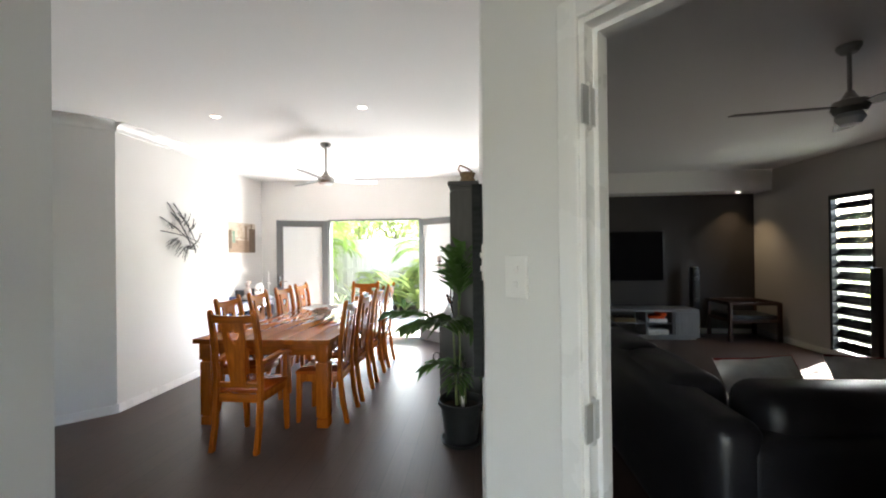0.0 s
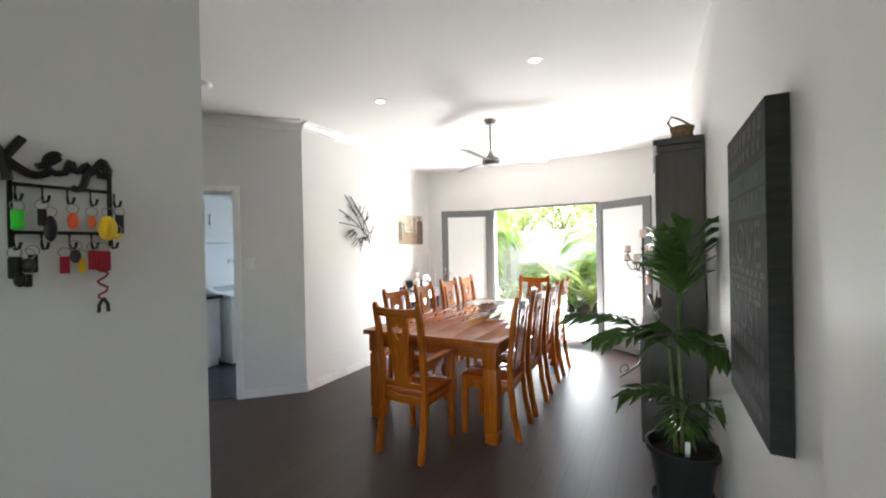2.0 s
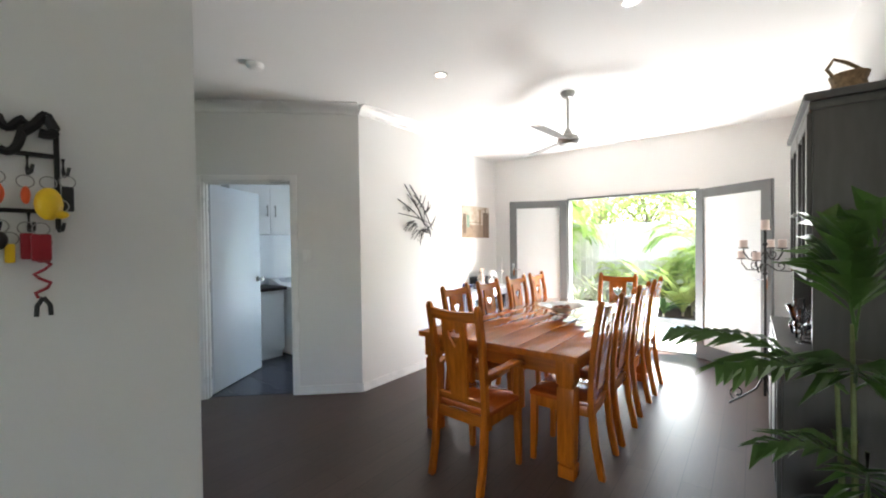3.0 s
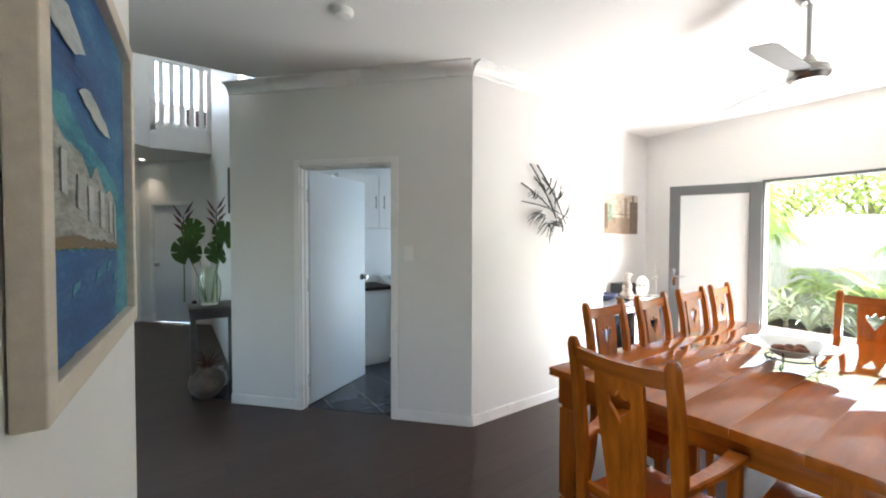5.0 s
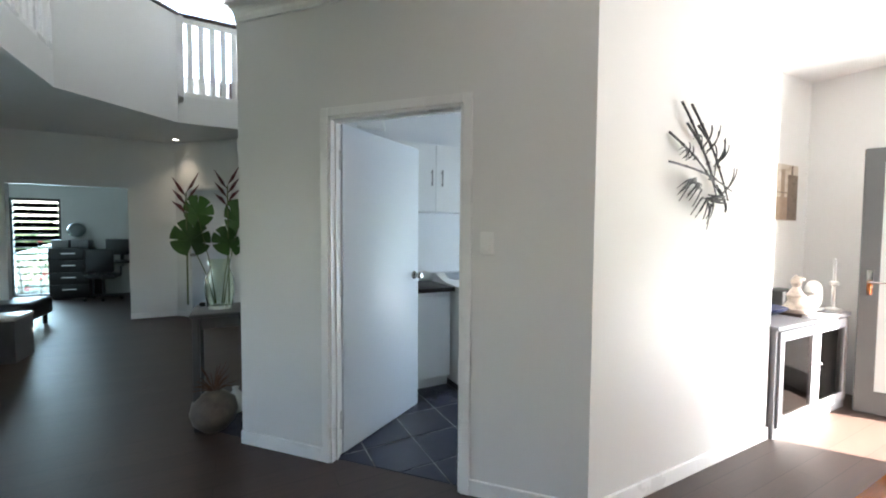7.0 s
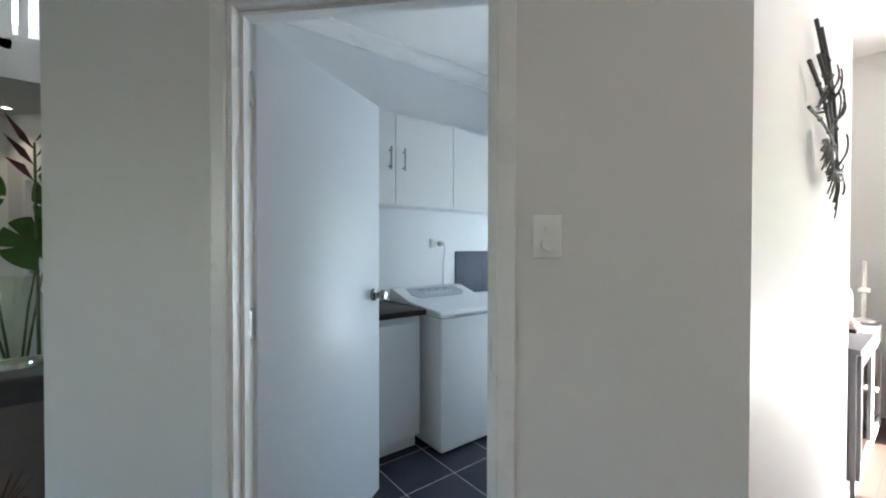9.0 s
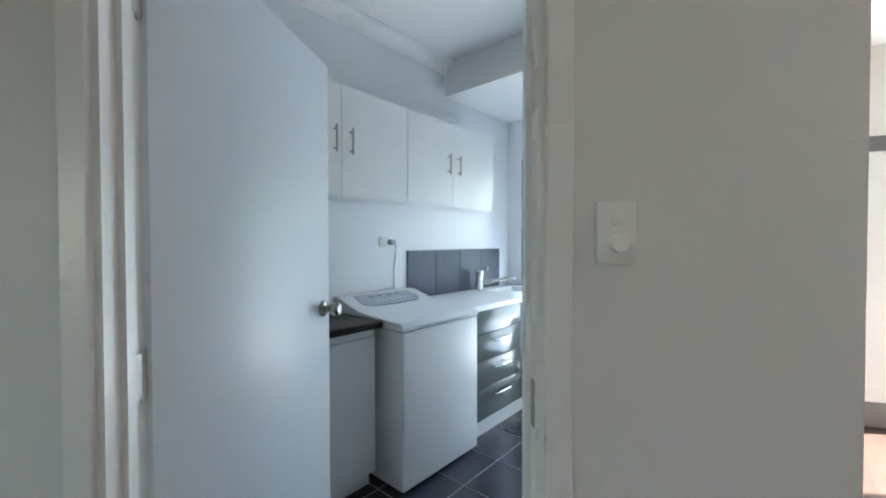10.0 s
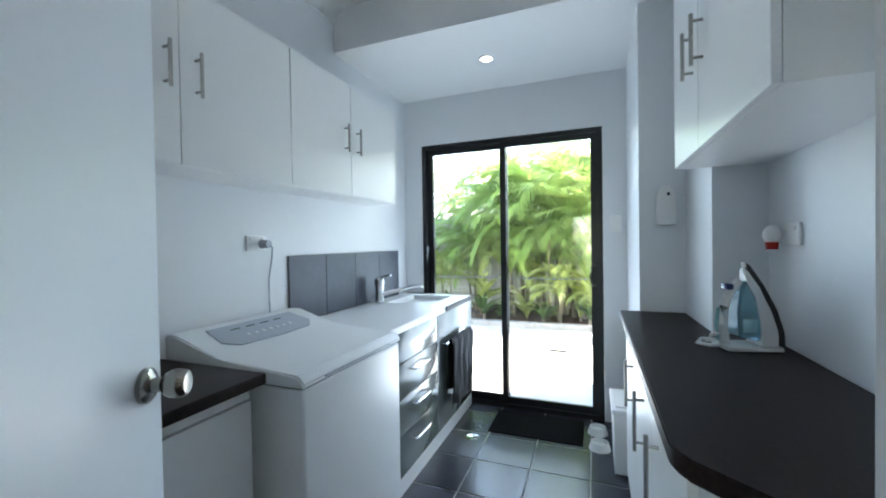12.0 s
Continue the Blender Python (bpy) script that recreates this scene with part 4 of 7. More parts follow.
tag("green", 0.018, 0.285, 0.022, 0.045)
tag("black", 0.058, 0.290, 0.016, 0.040)
tag("black", 0.072, 0.275, 0.024, 0.062, 0.012, True)
tag("orange", 0.113, 0.285, 0.022, 0.042, 0.010, True)
tag("orange", 0.150, 0.280, 0.014, 0.034, 0.010, True)
tag("yellow", 0.180, 0.280, 0.042, 0.064, 0.016, True, -0.036)
tag("black", 0.208, 0.285, 0.018, 0.050)
tag("black", 0.012, 0.180, 0.022, 0.050, 0.016)
tag("black", 0.030, 0.176, 0.024, 0.034, 0.020, True, -0.040)
tag("black", 0.042, 0.184, 0.016, 0.042, 0.012, False, -0.026)
tag("black", 0.018, 0.145, 0.022, 0.034, 0.014, True, -0.036)
tag("black", 0.032, 0.140, 0.014, 0.030, 0.012)
tag("pink", 0.096, 0.178, 0.018, 0.042)
tag("black", 0.116, 0.195, 0.022, 0.034, 0.012, True)
tag("yellow", 0.128, 0.172, 0.014, 0.036)
tag("red", 0.150, 0.192, 0.018, 0.050, 0.012)
tag("red", 0.168, 0.190, 0.028, 0.052, 0.014, False, -0.040)
tag("yellow", 0.196, 0.236, 0.024, 0.016, 0.010, True, -0.040)
tag("red", 0.172, 0.165, 0.020, 0.030, 0.012)
o = thing("bottle_opener", "red braided cord with a black bottle opener", "opener", None, "keys on the rack")
o.matrix_world = kr.matrix_world @ Matrix.Translation((0.170, -0.028, 0.14))
bm = bm_new()
tube(bm, [(0.012 * math.sin(i * 1.5), 0.006 * math.cos(i * 1.5), -0.009 * i) for i in range(9)], 0.003, 6)
part("cord", bm, KEYM["red"], o)
bm = bm_new()
tube(bm, [(0.0, 0, -0.072), (-0.009, 0, -0.088), (-0.010, 0, -0.108)], 0.0042, 6)
tube(bm, [(0.0, 0, -0.072), (0.009, 0, -0.088), (0.010, 0, -0.108)], 0.0042, 6)
part("opener", bm, KEYM["black"], o)

# large framed painting in blues
M_FRAME = mat("limed_timber_frame", (0.60, 0.53, 0.43), 0.5, 0, 0.12, 6, 0.04, 60, (1, 6, 6))
M_CREAM = paint("cream_mount", (0.68, 0.62, 0.52), 0.6)


def painted(name, stops, scale, rot=0.0):
    """Brushed paint: soft drifting colours."""
    m = mat(name, (0.1, 0.1, 0.1), 0.5, 0, 0.1, scale, 0.08, 70, spec=0.2)
    nt = m.node_tree
    b = nt.nodes["Principled BSDF"]
    r = next(n for n in nt.nodes if n.type == "VALTORGB")
    r.color_ramp.elements[0].position, r.color_ramp.elements[1].position = 0.42, 0.92
    r.color_ramp.elements[0].color, r.color_ramp.elements[1].color = (*stops[0], 1), (*stops[-1], 1)
    for i, c in enumerate(stops[1:-1]):
        e = r.color_ramp.elements.new(0.42 + 0.5 * (i + 1) / (len(stops) - 1))
        e.color = (*c, 1)
    mp = next(n for n in nt.nodes if n.type == "MAPPING")
    mp.inputs["Rotation"].default_value = (0, radians(rot), 0)
    mp.inputs["Scale"].default_value = (0.6, 1, 2.2)
    return m


M_PSKY = painted("painted_deep_blue_sky", ((0.018, 0.042, 0.12), (0.028, 0.085, 0.22), (0.045, 0.15, 0.28), (0.14, 0.25, 0.36)), 4.5, 28)
M_PSEA = painted("painted_turquoise_water", ((0.02, 0.09, 0.17), (0.03, 0.18, 0.25), (0.09, 0.28, 0.31), (0.03, 0.11, 0.22)), 8, 0)
M_PTOWN = painted("painted_pale_buildings", ((0.10, 0.12, 0.12), (0.24, 0.24, 0.21), (0.38, 0.38, 0.34), (0.16, 0.20, 0.24)), 13, 0)
M_PBLUE = painted("painted_blue_shade", ((0.015, 0.045, 0.14), (0.025, 0.085, 0.22), (0.08, 0.17, 0.30)), 8, 10)
M_POCHRE = painted("painted_ochre_strip", ((0.12, 0.06, 0.03), (0.18, 0.13, 0.06), (0.14, 0.13, 0.10)), 12, 0)
ang = math.degrees(math.atan2(1.387 - 1.445, -1.60 + 2.92))
fp = thing("framed_painting", "large blue harbour painting in a pale timber frame", "painting", pose(-1.775, 1.3965, 1.193, 0, 0, 180 + ang))
PW, PH, FW = 0.862, 0.835, 0.046
bm = bm_new()
for a, b, c, d in ((0, FW, 0, PH), (PW - FW, PW, 0, PH), (FW, PW - FW, 0, FW), (FW, PW - FW, PH - FW, PH)):
    box(bm, a, b, -0.040, -0.002, c, d, 0.003)
part("frame", bm, M_FRAME, fp, smooth=False)
bm = bm_new()
box(bm, FW, PW - FW, -0.018, -0.004, FW, PH - FW)
board = part("picture", bm, M_PSKY, fp, "blue brushed paint", smooth=False)


brush = random.Random(5)


def patch(poly, material, lift):
    """A brushed shape: its outline wavers between the corners."""
    bm = bm_new()
    fine = []
    for i, p in enumerate(poly):
        q = poly[(i + 1) % len(poly)]
        n = max(1, int(math.hypot(q[0] - p[0], q[1] - p[1]) / 0.022))
        for k in range(n):
            g = 0.004 if k else 0.0
            u = p[0] + (q[0] - p[0]) * k / n + brush.uniform(-g, g)
            v = p[1] + (q[1] - p[1]) * k / n + brush.uniform(-g, g)
            fine.append((min(max(u, W0), W1), min(max(v, FW + 0.002), PH - FW - 0.002)))
    prism(bm, fine, 0, 0.001)
    bmesh.ops.transform(bm, matrix=Matrix.Translation((0, -0.0185 - lift, 0)) @ Matrix.Rotation(radians(90), 4, "X"), verts=bm.verts)
    part("painted_shape", bm, material, board, smooth=False)


W0, W1, B0 = FW + 0.002, PW - FW - 0.002, FW + 0.002
M_PPALE = painted("painted_white_sail", ((0.20, 0.24, 0.27), (0.42, 0.44, 0.42), (0.50, 0.50, 0.46)), 9, 20)
patch([(W0, B0), (W0, 0.47), (0.20, 0.50), (0.34, 0.45), (0.50, 0.43), (0.66, 0.40), (W1, 0.34), (W1, B0)], M_PSEA, 0.0005)
patch([(W0, 0.24), (W0, 0.43), (0.12, 0.45), (0.20, 0.42), (0.30, 0.415), (0.36, 0.375), (0.42, 0.41), (0.47, 0.385), (0.52, 0.36), (0.58, 0.375), (0.635, 0.345), (0.66, 0.228), (0.40, 0.232)], M_PTOWN, 0.0020)
patch([(W0, B0), (W0, 0.235), (0.30, 0.232), (0.645, 0.222), (0.63, 0.12), (0.60, B0)], M_PBLUE, 0.0035)
patch([(0.28, 0.530), (0.36, 0.556), (0.45, 0.545), (0.53, 0.530), (0.577, 0.503), (0.50, 0.499), (0.42, 0.505)], M_PPALE, 0.0035)
patch([(0.06, 0.62), (0.22, 0.66), (0.34, 0.62), (0.26, 0.59), (0.12, 0.59)], M_PPALE, 0.0035)
patch([(W0, 0.258), (0.30, 0.256), (0.648, 0.240), (0.648, 0.226), (0.30, 0.236), (W0, 0.238)], M_POCHRE, 0.0050)
for u, v, w, h in ((0.15, 0.33, 0.035, 0.07), (0.25, 0.31, 0.03, 0.06), (0.33, 0.29, 0.045, 0.07), (0.44, 0.28, 0.04, 0.08), (0.54, 0.27, 0.035, 0.075), (0.60, 0.25, 0.02, 0.09)):
    patch([(u, v), (u + w, v - 0.004), (u + w, v + h), (u, v + h)], M_PPALE, 0.0050)
for u, v in ((0.20, 0.15), (0.38, 0.16), (0.50, 0.175), (0.57, 0.14)):
    patch([(u, v), (u + 0.05, v + 0.012), (u + 0.06, v + 0.03), (u + 0.01, v + 0.022)], M_PSEA, 0.0050)

# unframed photograph over the sideboard
M_PHOTO = painted("faded_sepia_photograph", ((0.34, 0.27, 0.20), (0.50, 0.42, 0.33), (0.60, 0.53, 0.45), (0.52, 0.47, 0.41)), 5, 0)
M_PH_DARK = painted("sepia_shadow_print", ((0.10, 0.075, 0.055), (0.20, 0.15, 0.11), (0.14, 0.10, 0.08)), 9, 0)
M_PH_MID = painted("sepia_ground_print", ((0.24, 0.17, 0.12), (0.36, 0.27, 0.20), (0.30, 0.22, 0.16)), 7, 0)
M_PH_GREEN = painted("grey_green_print", ((0.10, 0.18, 0.13), (0.22, 0.34, 0.26), (0.30, 0.40, 0.32)), 11, 0)
cp = thing("canvas_photograph", "faded sepia canvas photograph with a grey-green patch", "photograph", pose(-3.798, 5.53, 1.515))
bm = bm_new()
box(bm, 0, 0.023, 0, 0.90, 0, 0.485, 0.002)
photo = part("canvas", bm, M_PHOTO, cp, smooth=False)
for y0, y1, z0, z1, mm, lift in ((0.004, 0.896, 0.004, 0.20, M_PH_MID, 0.001), (0.72, 0.896, 0.004, 0.40, M_PH_DARK, 0.002), (0.004, 0.055, 0.02, 0.47, M_PH_MID, 0.002), (0.775, 0.80, 0.30, 0.48, M_PH_DARK, 0.003),
                                (0.17, 0.25, 0.07, 0.36, M_PH_DARK, 0.003), (0.27, 0.34, 0.16, 0.35, M_PH_GREEN, 0.003), (0.004, 0.72, 0.235, 0.243, M_PH_DARK, 0.003), (0.40, 0.70, 0.10, 0.19, M_PH_MID, 0.003), (0.60, 0.66, 0.20, 0.44, M_PH_MID, 0.002)):
    bm = bm_new()
    box(bm, 0.022, 0.023 + lift, y0, y1, z0, z1)
    part("printed_shape", bm, mm, photo, smooth=False)

# wire and metal reed sculpture
ws = thing("wall_sculpture", "grey metal wall sculpture of reeds and bent leaves", "sculpture", pose(-3.398, 0, 0))
M_METAL = mat("brushed_dark_metal", (0.05, 0.05, 0.053), 0.5, 0.2, 0.3, 30, 0.05, 120)
for (y0, z0), (y1, z1), r in (((4.05, 2.085), (4.40, 1.60), 0.009), ((4.135, 2.085), (4.52, 1.585), 0.010), ((3.95, 1.915), (4.43, 1.62), 0.009), ((3.955, 1.765), (4.56, 1.64), 0.008), ((4.10, 1.98), (4.38, 1.66), 0.010), ((4.20, 1.98), (4.45, 1.70), 0.009)):
    bm = bm_new()
    n = 9
    pts = [(0.022 + 0.012 * math.sin(k / n * 3.1), y0 + (y1 - y0) * k / n, z0 + (z1 - z0) * k / n + 0.02 * math.sin(k / n * 3.1)) for k in range(n + 1)]
    tube(bm, pts, r * 0.72, 6, r * 0.45)
    for k in (2, 4, 6):
        ball(bm, pts[k], r * 1.0, u=8, v=6)
    part("reed", bm, M_METAL, ws)
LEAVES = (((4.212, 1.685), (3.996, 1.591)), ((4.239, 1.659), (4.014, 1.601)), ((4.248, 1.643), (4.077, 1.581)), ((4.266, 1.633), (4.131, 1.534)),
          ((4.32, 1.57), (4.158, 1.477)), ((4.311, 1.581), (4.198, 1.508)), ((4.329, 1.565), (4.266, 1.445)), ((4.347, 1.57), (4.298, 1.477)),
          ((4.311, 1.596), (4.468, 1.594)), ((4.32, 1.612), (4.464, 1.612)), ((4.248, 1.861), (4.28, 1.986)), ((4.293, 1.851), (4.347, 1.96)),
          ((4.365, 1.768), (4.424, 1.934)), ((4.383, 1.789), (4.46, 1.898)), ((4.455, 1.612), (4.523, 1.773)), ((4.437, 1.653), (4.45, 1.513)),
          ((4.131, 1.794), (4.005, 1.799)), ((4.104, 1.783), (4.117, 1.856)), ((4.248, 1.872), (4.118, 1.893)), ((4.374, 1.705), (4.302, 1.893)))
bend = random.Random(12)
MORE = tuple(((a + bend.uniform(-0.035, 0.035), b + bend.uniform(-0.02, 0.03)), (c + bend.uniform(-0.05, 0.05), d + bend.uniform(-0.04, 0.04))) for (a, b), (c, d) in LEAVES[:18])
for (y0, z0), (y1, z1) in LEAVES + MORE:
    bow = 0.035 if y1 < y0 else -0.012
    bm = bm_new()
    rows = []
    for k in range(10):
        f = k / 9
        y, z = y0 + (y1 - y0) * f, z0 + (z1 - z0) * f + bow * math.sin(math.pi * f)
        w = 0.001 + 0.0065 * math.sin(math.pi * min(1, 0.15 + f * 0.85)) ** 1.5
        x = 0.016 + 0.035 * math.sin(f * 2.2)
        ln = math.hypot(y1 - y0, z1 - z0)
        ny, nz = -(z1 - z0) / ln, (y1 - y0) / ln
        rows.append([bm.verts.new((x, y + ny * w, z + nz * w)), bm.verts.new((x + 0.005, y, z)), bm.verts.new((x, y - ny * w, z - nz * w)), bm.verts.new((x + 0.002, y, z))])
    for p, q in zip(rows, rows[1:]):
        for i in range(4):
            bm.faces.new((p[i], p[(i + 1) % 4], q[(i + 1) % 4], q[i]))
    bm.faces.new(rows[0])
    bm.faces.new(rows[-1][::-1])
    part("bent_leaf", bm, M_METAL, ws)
bm = bm_new()
for y, z in ((4.2, 1.8), (4.35, 1.7)):
    rod(bm, (0, y, z), (0.03, y, z), 0.004)
part("bracket", bm, M_METAL, ws)


def sideboard():
    s = thing("sideboard", "low grey painted sideboard with two glazed doors", "sideboard", pose(-3.37, 5.155, 0, 0, 0, 90))
    W, D, H_ = 1.15, 0.40, 0.775
    for nm, dims in (("side_panel", (0, 0.022, 0, D, 0.0, H_ - 0.03)), ("side_panel", (W - 0.022, W, 0, D, 0.0, H_ - 0.03)),
                     ("back_panel", (0.022, W - 0.022, D - 0.014, D, 0.03, H_ - 0.03)), ("shelf", (0.022, W - 0.022, 0.03, D - 0.014, 0.06, 0.078)),
                     ("shelf", (0.022, W - 0.022, 0.03, D - 0.014, 0.40, 0.418)), ("plinth", (0.022, W - 0.022, 0.003, 0.022, 0.0, 0.06))):
        bm = bm_new()
        box(bm, *dims)
        part(nm, bm, M_SBOARD, s, smooth=False)
    bm = bm_new()
    box(bm, -0.015, W + 0.015, -0.018, D + 0.0, H_ - 0.03, H_, 0.005)
    part("top", bm, M_SBOARD, s)
    for k in range(2):
        x0, x1 = 0.026 + k * 0.552, 0.026 + k * 0.552 + 0.545
        bm = bm_new()
        box(bm, x0, x0 + 0.06, -0.016, 0.003, 0.075, H_ - 0.04, 0.002)
        box(bm, x1 - 0.06, x1, -0.016, 0.003, 0.075, H_ - 0.04, 0.002)
        box(bm, x0 + 0.06, x1 - 0.06, -0.015, 0.002, 0.075, 0.14)
        box(bm, x0 + 0.06, x1 - 0.06, -0.015, 0.002, H_ - 0.11, H_ - 0.04)
        d = part("door", bm, M_SBOARD, s, smooth=False)
        bm = bm_new()
        box(bm, x0 + 0.06, x1 - 0.06, -0.008, -0.004, 0.14, H_ - 0.11)
        part("pane", bm, M_GLASS, d)
        bm = bm_new()
        ball(bm, (x1 - 0.03 if k == 0 else x0 + 0.03, -0.028, 0.44), 0.012)
        part("knob", bm, M_STEEL, d)
    return s


M_SBOARD = mat("pale_grey_painted_timber", (0.30, 0.30, 0.32), 0.4, 0, 0.10, 5, 0.03, 80, (6, 6, 1))
M_SB = mat("grey_washed_timber", (0.20, 0.20, 0.205), 0.4, 0, 0.12, 5, 0.03, 80, (6, 6, 1))
sideboard()
M_ORANGE = paint("orange_glazed_ceramic", (0.75, 0.10, 0.03), 0.2)
M_RAILDARK = paint("dark_plinth_timber", (0.05, 0.03, 0.022))
M_WHITEC = paint("white_glazed_ceramic", (0.78, 0.77, 0.75), 0.25)
M_BLUEC = paint("dark_blue_ceramic", (0.03, 0.04, 0.12), 0.2)
M_PALEBLUE = paint("pale_blue_ceramic", (0.25, 0.42, 0.48), 0.25)
for x, y, z, r, h, mm, lb in ((-3.49, 5.46, 0.418, 0.10, 0.19, M_ORANGE, "orange ceramic jar inside the sideboard"), (-3.50, 5.93, 0.418, 0.09, 0.15, M_WHITEC, "white ceramic jar inside the sideboard"), (-3.51, 5.95, 0.078, 0.10, 0.20, M_PALEBLUE, "pale blue ceramic jar inside the sideboard"), (-3.51, 5.45, 0.078, 0.12, 0.09, M_ORANGE, "orange ceramic bowl inside the sideboard")):
    bm = bm_new()
    lathe(bm, [(0, 0), (r * 0.6, 0), (r, h * 0.45), (r * 0.75, h * 0.9), (r * 0.8, h), (r * 0.7, h), (r * 0.9, h * 0.45), (0, 0.01)], 20, (x, y, z))
    solo("ceramic_jar", bm, mm, lb, "jar", "crockery in the sideboard")
bm = bm_new()
lathe(bm, [(0, 0), (0.05, 0), (0.14, 0.05), (0.17, 0.075), (0.165, 0.078), (0.13, 0.055), (0, 0.012)], 28, (-3.60, 5.45, 0.776))
solo("glazed_bowl", bm, M_BLUEC, "wide dark blue glazed bowl on the sideboard", "bowl")
bm = bm_new()
box(bm, -3.78, -3.62, 5.86, 6.15, 0.776, 0.93, 0.01)
solo("dark_box", bm, M_BLACK, "dark lidded box at the back of the sideboard", "box")
M_FIGURE = mat("tinted_cream_ceramic", (0.52, 0.43, 0.36), 0.3, 0, 0.35, 26, 0.05, 90)
fg = thing("cream_figurine", "cream and brown ceramic figurine on a dark plinth", "figurine", pose(-3.50, 5.75, 0.776))
bm = bm_new()
box(bm, -0.08, 0.08, -0.10, 0.10, 0, 0.022, 0.004)
part("plinth", bm, M_RAILDARK, fg, "dark timber plinth")
bm = bm_new()
lathe(bm, [(0, 0.02), (0.085, 0.022), (0.09, 0.05), (0.06, 0.075), (0.045, 0.11), (0.055, 0.15), (0.035, 0.19), (0.02, 0.215), (0.036, 0.245), (0.03, 0.275), (0.012, 0.30), (0, 0.305)], 18)
ball(bm, (0.0, 0.045, 0.16), 0.02, 0.045, 0.02)
ball(bm, (0.02, 0.03, 0.275), 0.018, 0.04, 0.018)
part("figure", bm, M_FIGURE, fg)
bm = bm_new()
tube(bm, [(-3.52, 6.10 + 0.07 * math.cos(a), 0.90 + 0.085 * math.sin(a)) for a in (2 * math.pi * i / 20 for i in range(21))], 0.038, 10)
box(bm, -3.57, -3.47, 6.01, 6.19, 0.776, 0.80, 0.008)
solo("white_ring_ornament", bm, M_WHITEC, "white glazed ring-shaped ornament on the sideboard", "ornament")
bm = bm_new()
lathe(bm, [(0, 0), (0.06, 0), (0.06, 0.015), (0.012, 0.03), (0.010, 0.20), (0.03, 0.21), (0.03, 0.235), (0.011, 0.24), (0.010, 0.42), (0, 0.425)], 14, (-3.44, 6.24, 0.776))
solo("candle_holder", bm, M_WHITEC, "slim white candle holder with a tall candle", "candle holder")

# bowl of pods on the table
M_BOWL = mat("milky_white_glass", (0.80, 0.82, 0.80), 0.12, 0, 0.02, 4, 0.0, 50, rvar=0.02, trans=0.25)
fb = thing("fruit_bowl", "shallow milky glass bowl on a scrolled iron stand", "bowl", pose(-1.73, 4.30, 0.765))
bm = bm_new()
lathe(bm, [(0, 0.055), (0.06, 0.058), (0.10, 0.085), (0.14, 0.105), (0.20, 0.118), (0.205, 0.124), (0.14, 0.113), (0.095, 0.092), (0.055, 0.064), (0, 0.061)], 36)
part("glass_bowl", bm, M_BOWL, fb, "milky white glass bowl")
for k in range(3):
    a = radians(120 * k + 30)
    u = Vector((math.cos(a), math.sin(a), 0))
    bm = bm_new()
    tube(bm, [u * 0.115 + Vector((0, 0, 0.09)), u * 0.10 + Vector((0, 0, 0.05)), u * 0.11 + Vector((0, 0, 0.012)), u * 0.135 + Vector((0, 0, 0.005)), u * 0.15 + Vector((0, 0, 0.018)), u * 0.14 + Vector((0, 0, 0.03))], 0.0045, 6)
    part("stand_leg", bm, M_IRON, fb)
bm = bm_new()
tube(bm, [(0.103 * math.cos(a), 0.103 * math.sin(a), 0.048) for a in (2 * math.pi * i / 24 for i in range(25))], 0.004, 6)
part("ring", bm, M_IRON, fb)
M_POTP = mat("brown_dried_seed_pods", (0.20, 0.07, 0.03), 0.6, 0, 0.4, 30, 0.2, 70)
for k in range(9):
    a = k * 2.4
    bm = bm_new()
    ball(bm, (-1.73 + 0.055 * math.cos(a) * (k > 1), 4.30 + 0.055 * math.sin(a) * (k > 1), 0.765 + 0.088 + 0.012 * (k % 2)), 0.027, 0.026, 0.022, 10, 8)
    solo("seed_pod", bm, M_POTP, "brown dried seed pod in the glass bowl", "seed pod", "pods in the bowl")

# living room doorway trim and hinges
def architrave(m, w, h, wide=0.05, t=0.016, name="trim", back=None):
    """White mouldings round an opening whose left foot is the origin; x along the wall, room at -y."""
    for sgn, y in ((-1, 0.0), *(((1, back),) if back else ())):
        bm = bm_new()
        a, b = (y - t, y) if sgn < 0 else (y, y + t)
        for x0, x1, z0, z1 in ((-wide, 0.004, 0, h + wide), (w - 0.004, w + wide, 0, h + wide), (0.004, w - 0.004, h - 0.004, h + wide)):
            box(bm, x0, x1, a, b, z0, z1, 0.004, m)
        struct(name, bm, M_TRIM, "white moulded timber architrave", "architrave")


def jamb(m, w, h, depth=0.1, t=0.018, stop=True):
    bm = bm_new()
    box(bm, 0, t, -0.003, depth + 0.003, 0, h, 0, m)
    box(bm, w - t, w, -0.003, depth + 0.003, 0, h, 0, m)
    box(bm, t, w - t, -0.003, depth + 0.003, h - t, h, 0, m)
    if stop:
        box(bm, t, t + 0.012, 0.035, 0.06, 0, h - t, 0, m)
        box(bm, w - t - 0.012, w - t, 0.035, 0.06, 0, h - t, 0, m)
        box(bm, t + 0.012, w - t - 0.012, 0.035, 0.06, h - t - 0.012, h - t, 0, m)
    return struct("door_frame", bm, M_TRIM, "white painted timber door jamb", "door frame")


def hinge(m, parent):
    bm = bm_new()
    rod(bm, (0, 0, -0.05), (0, 0, 0.05), 0.007)
    box(bm, 0.0, 0.004, -0.034, 0.034, -0.045, 0.045)
    for z in (-0.05, 0.05):
        ball(bm, (0, 0, z), 0.008, u=8, v=6)
    bmesh.ops.transform(bm, matrix=m, verts=bm.verts)
    return part("hinge", bm, M_ZINC, parent, "steel butt hinge")


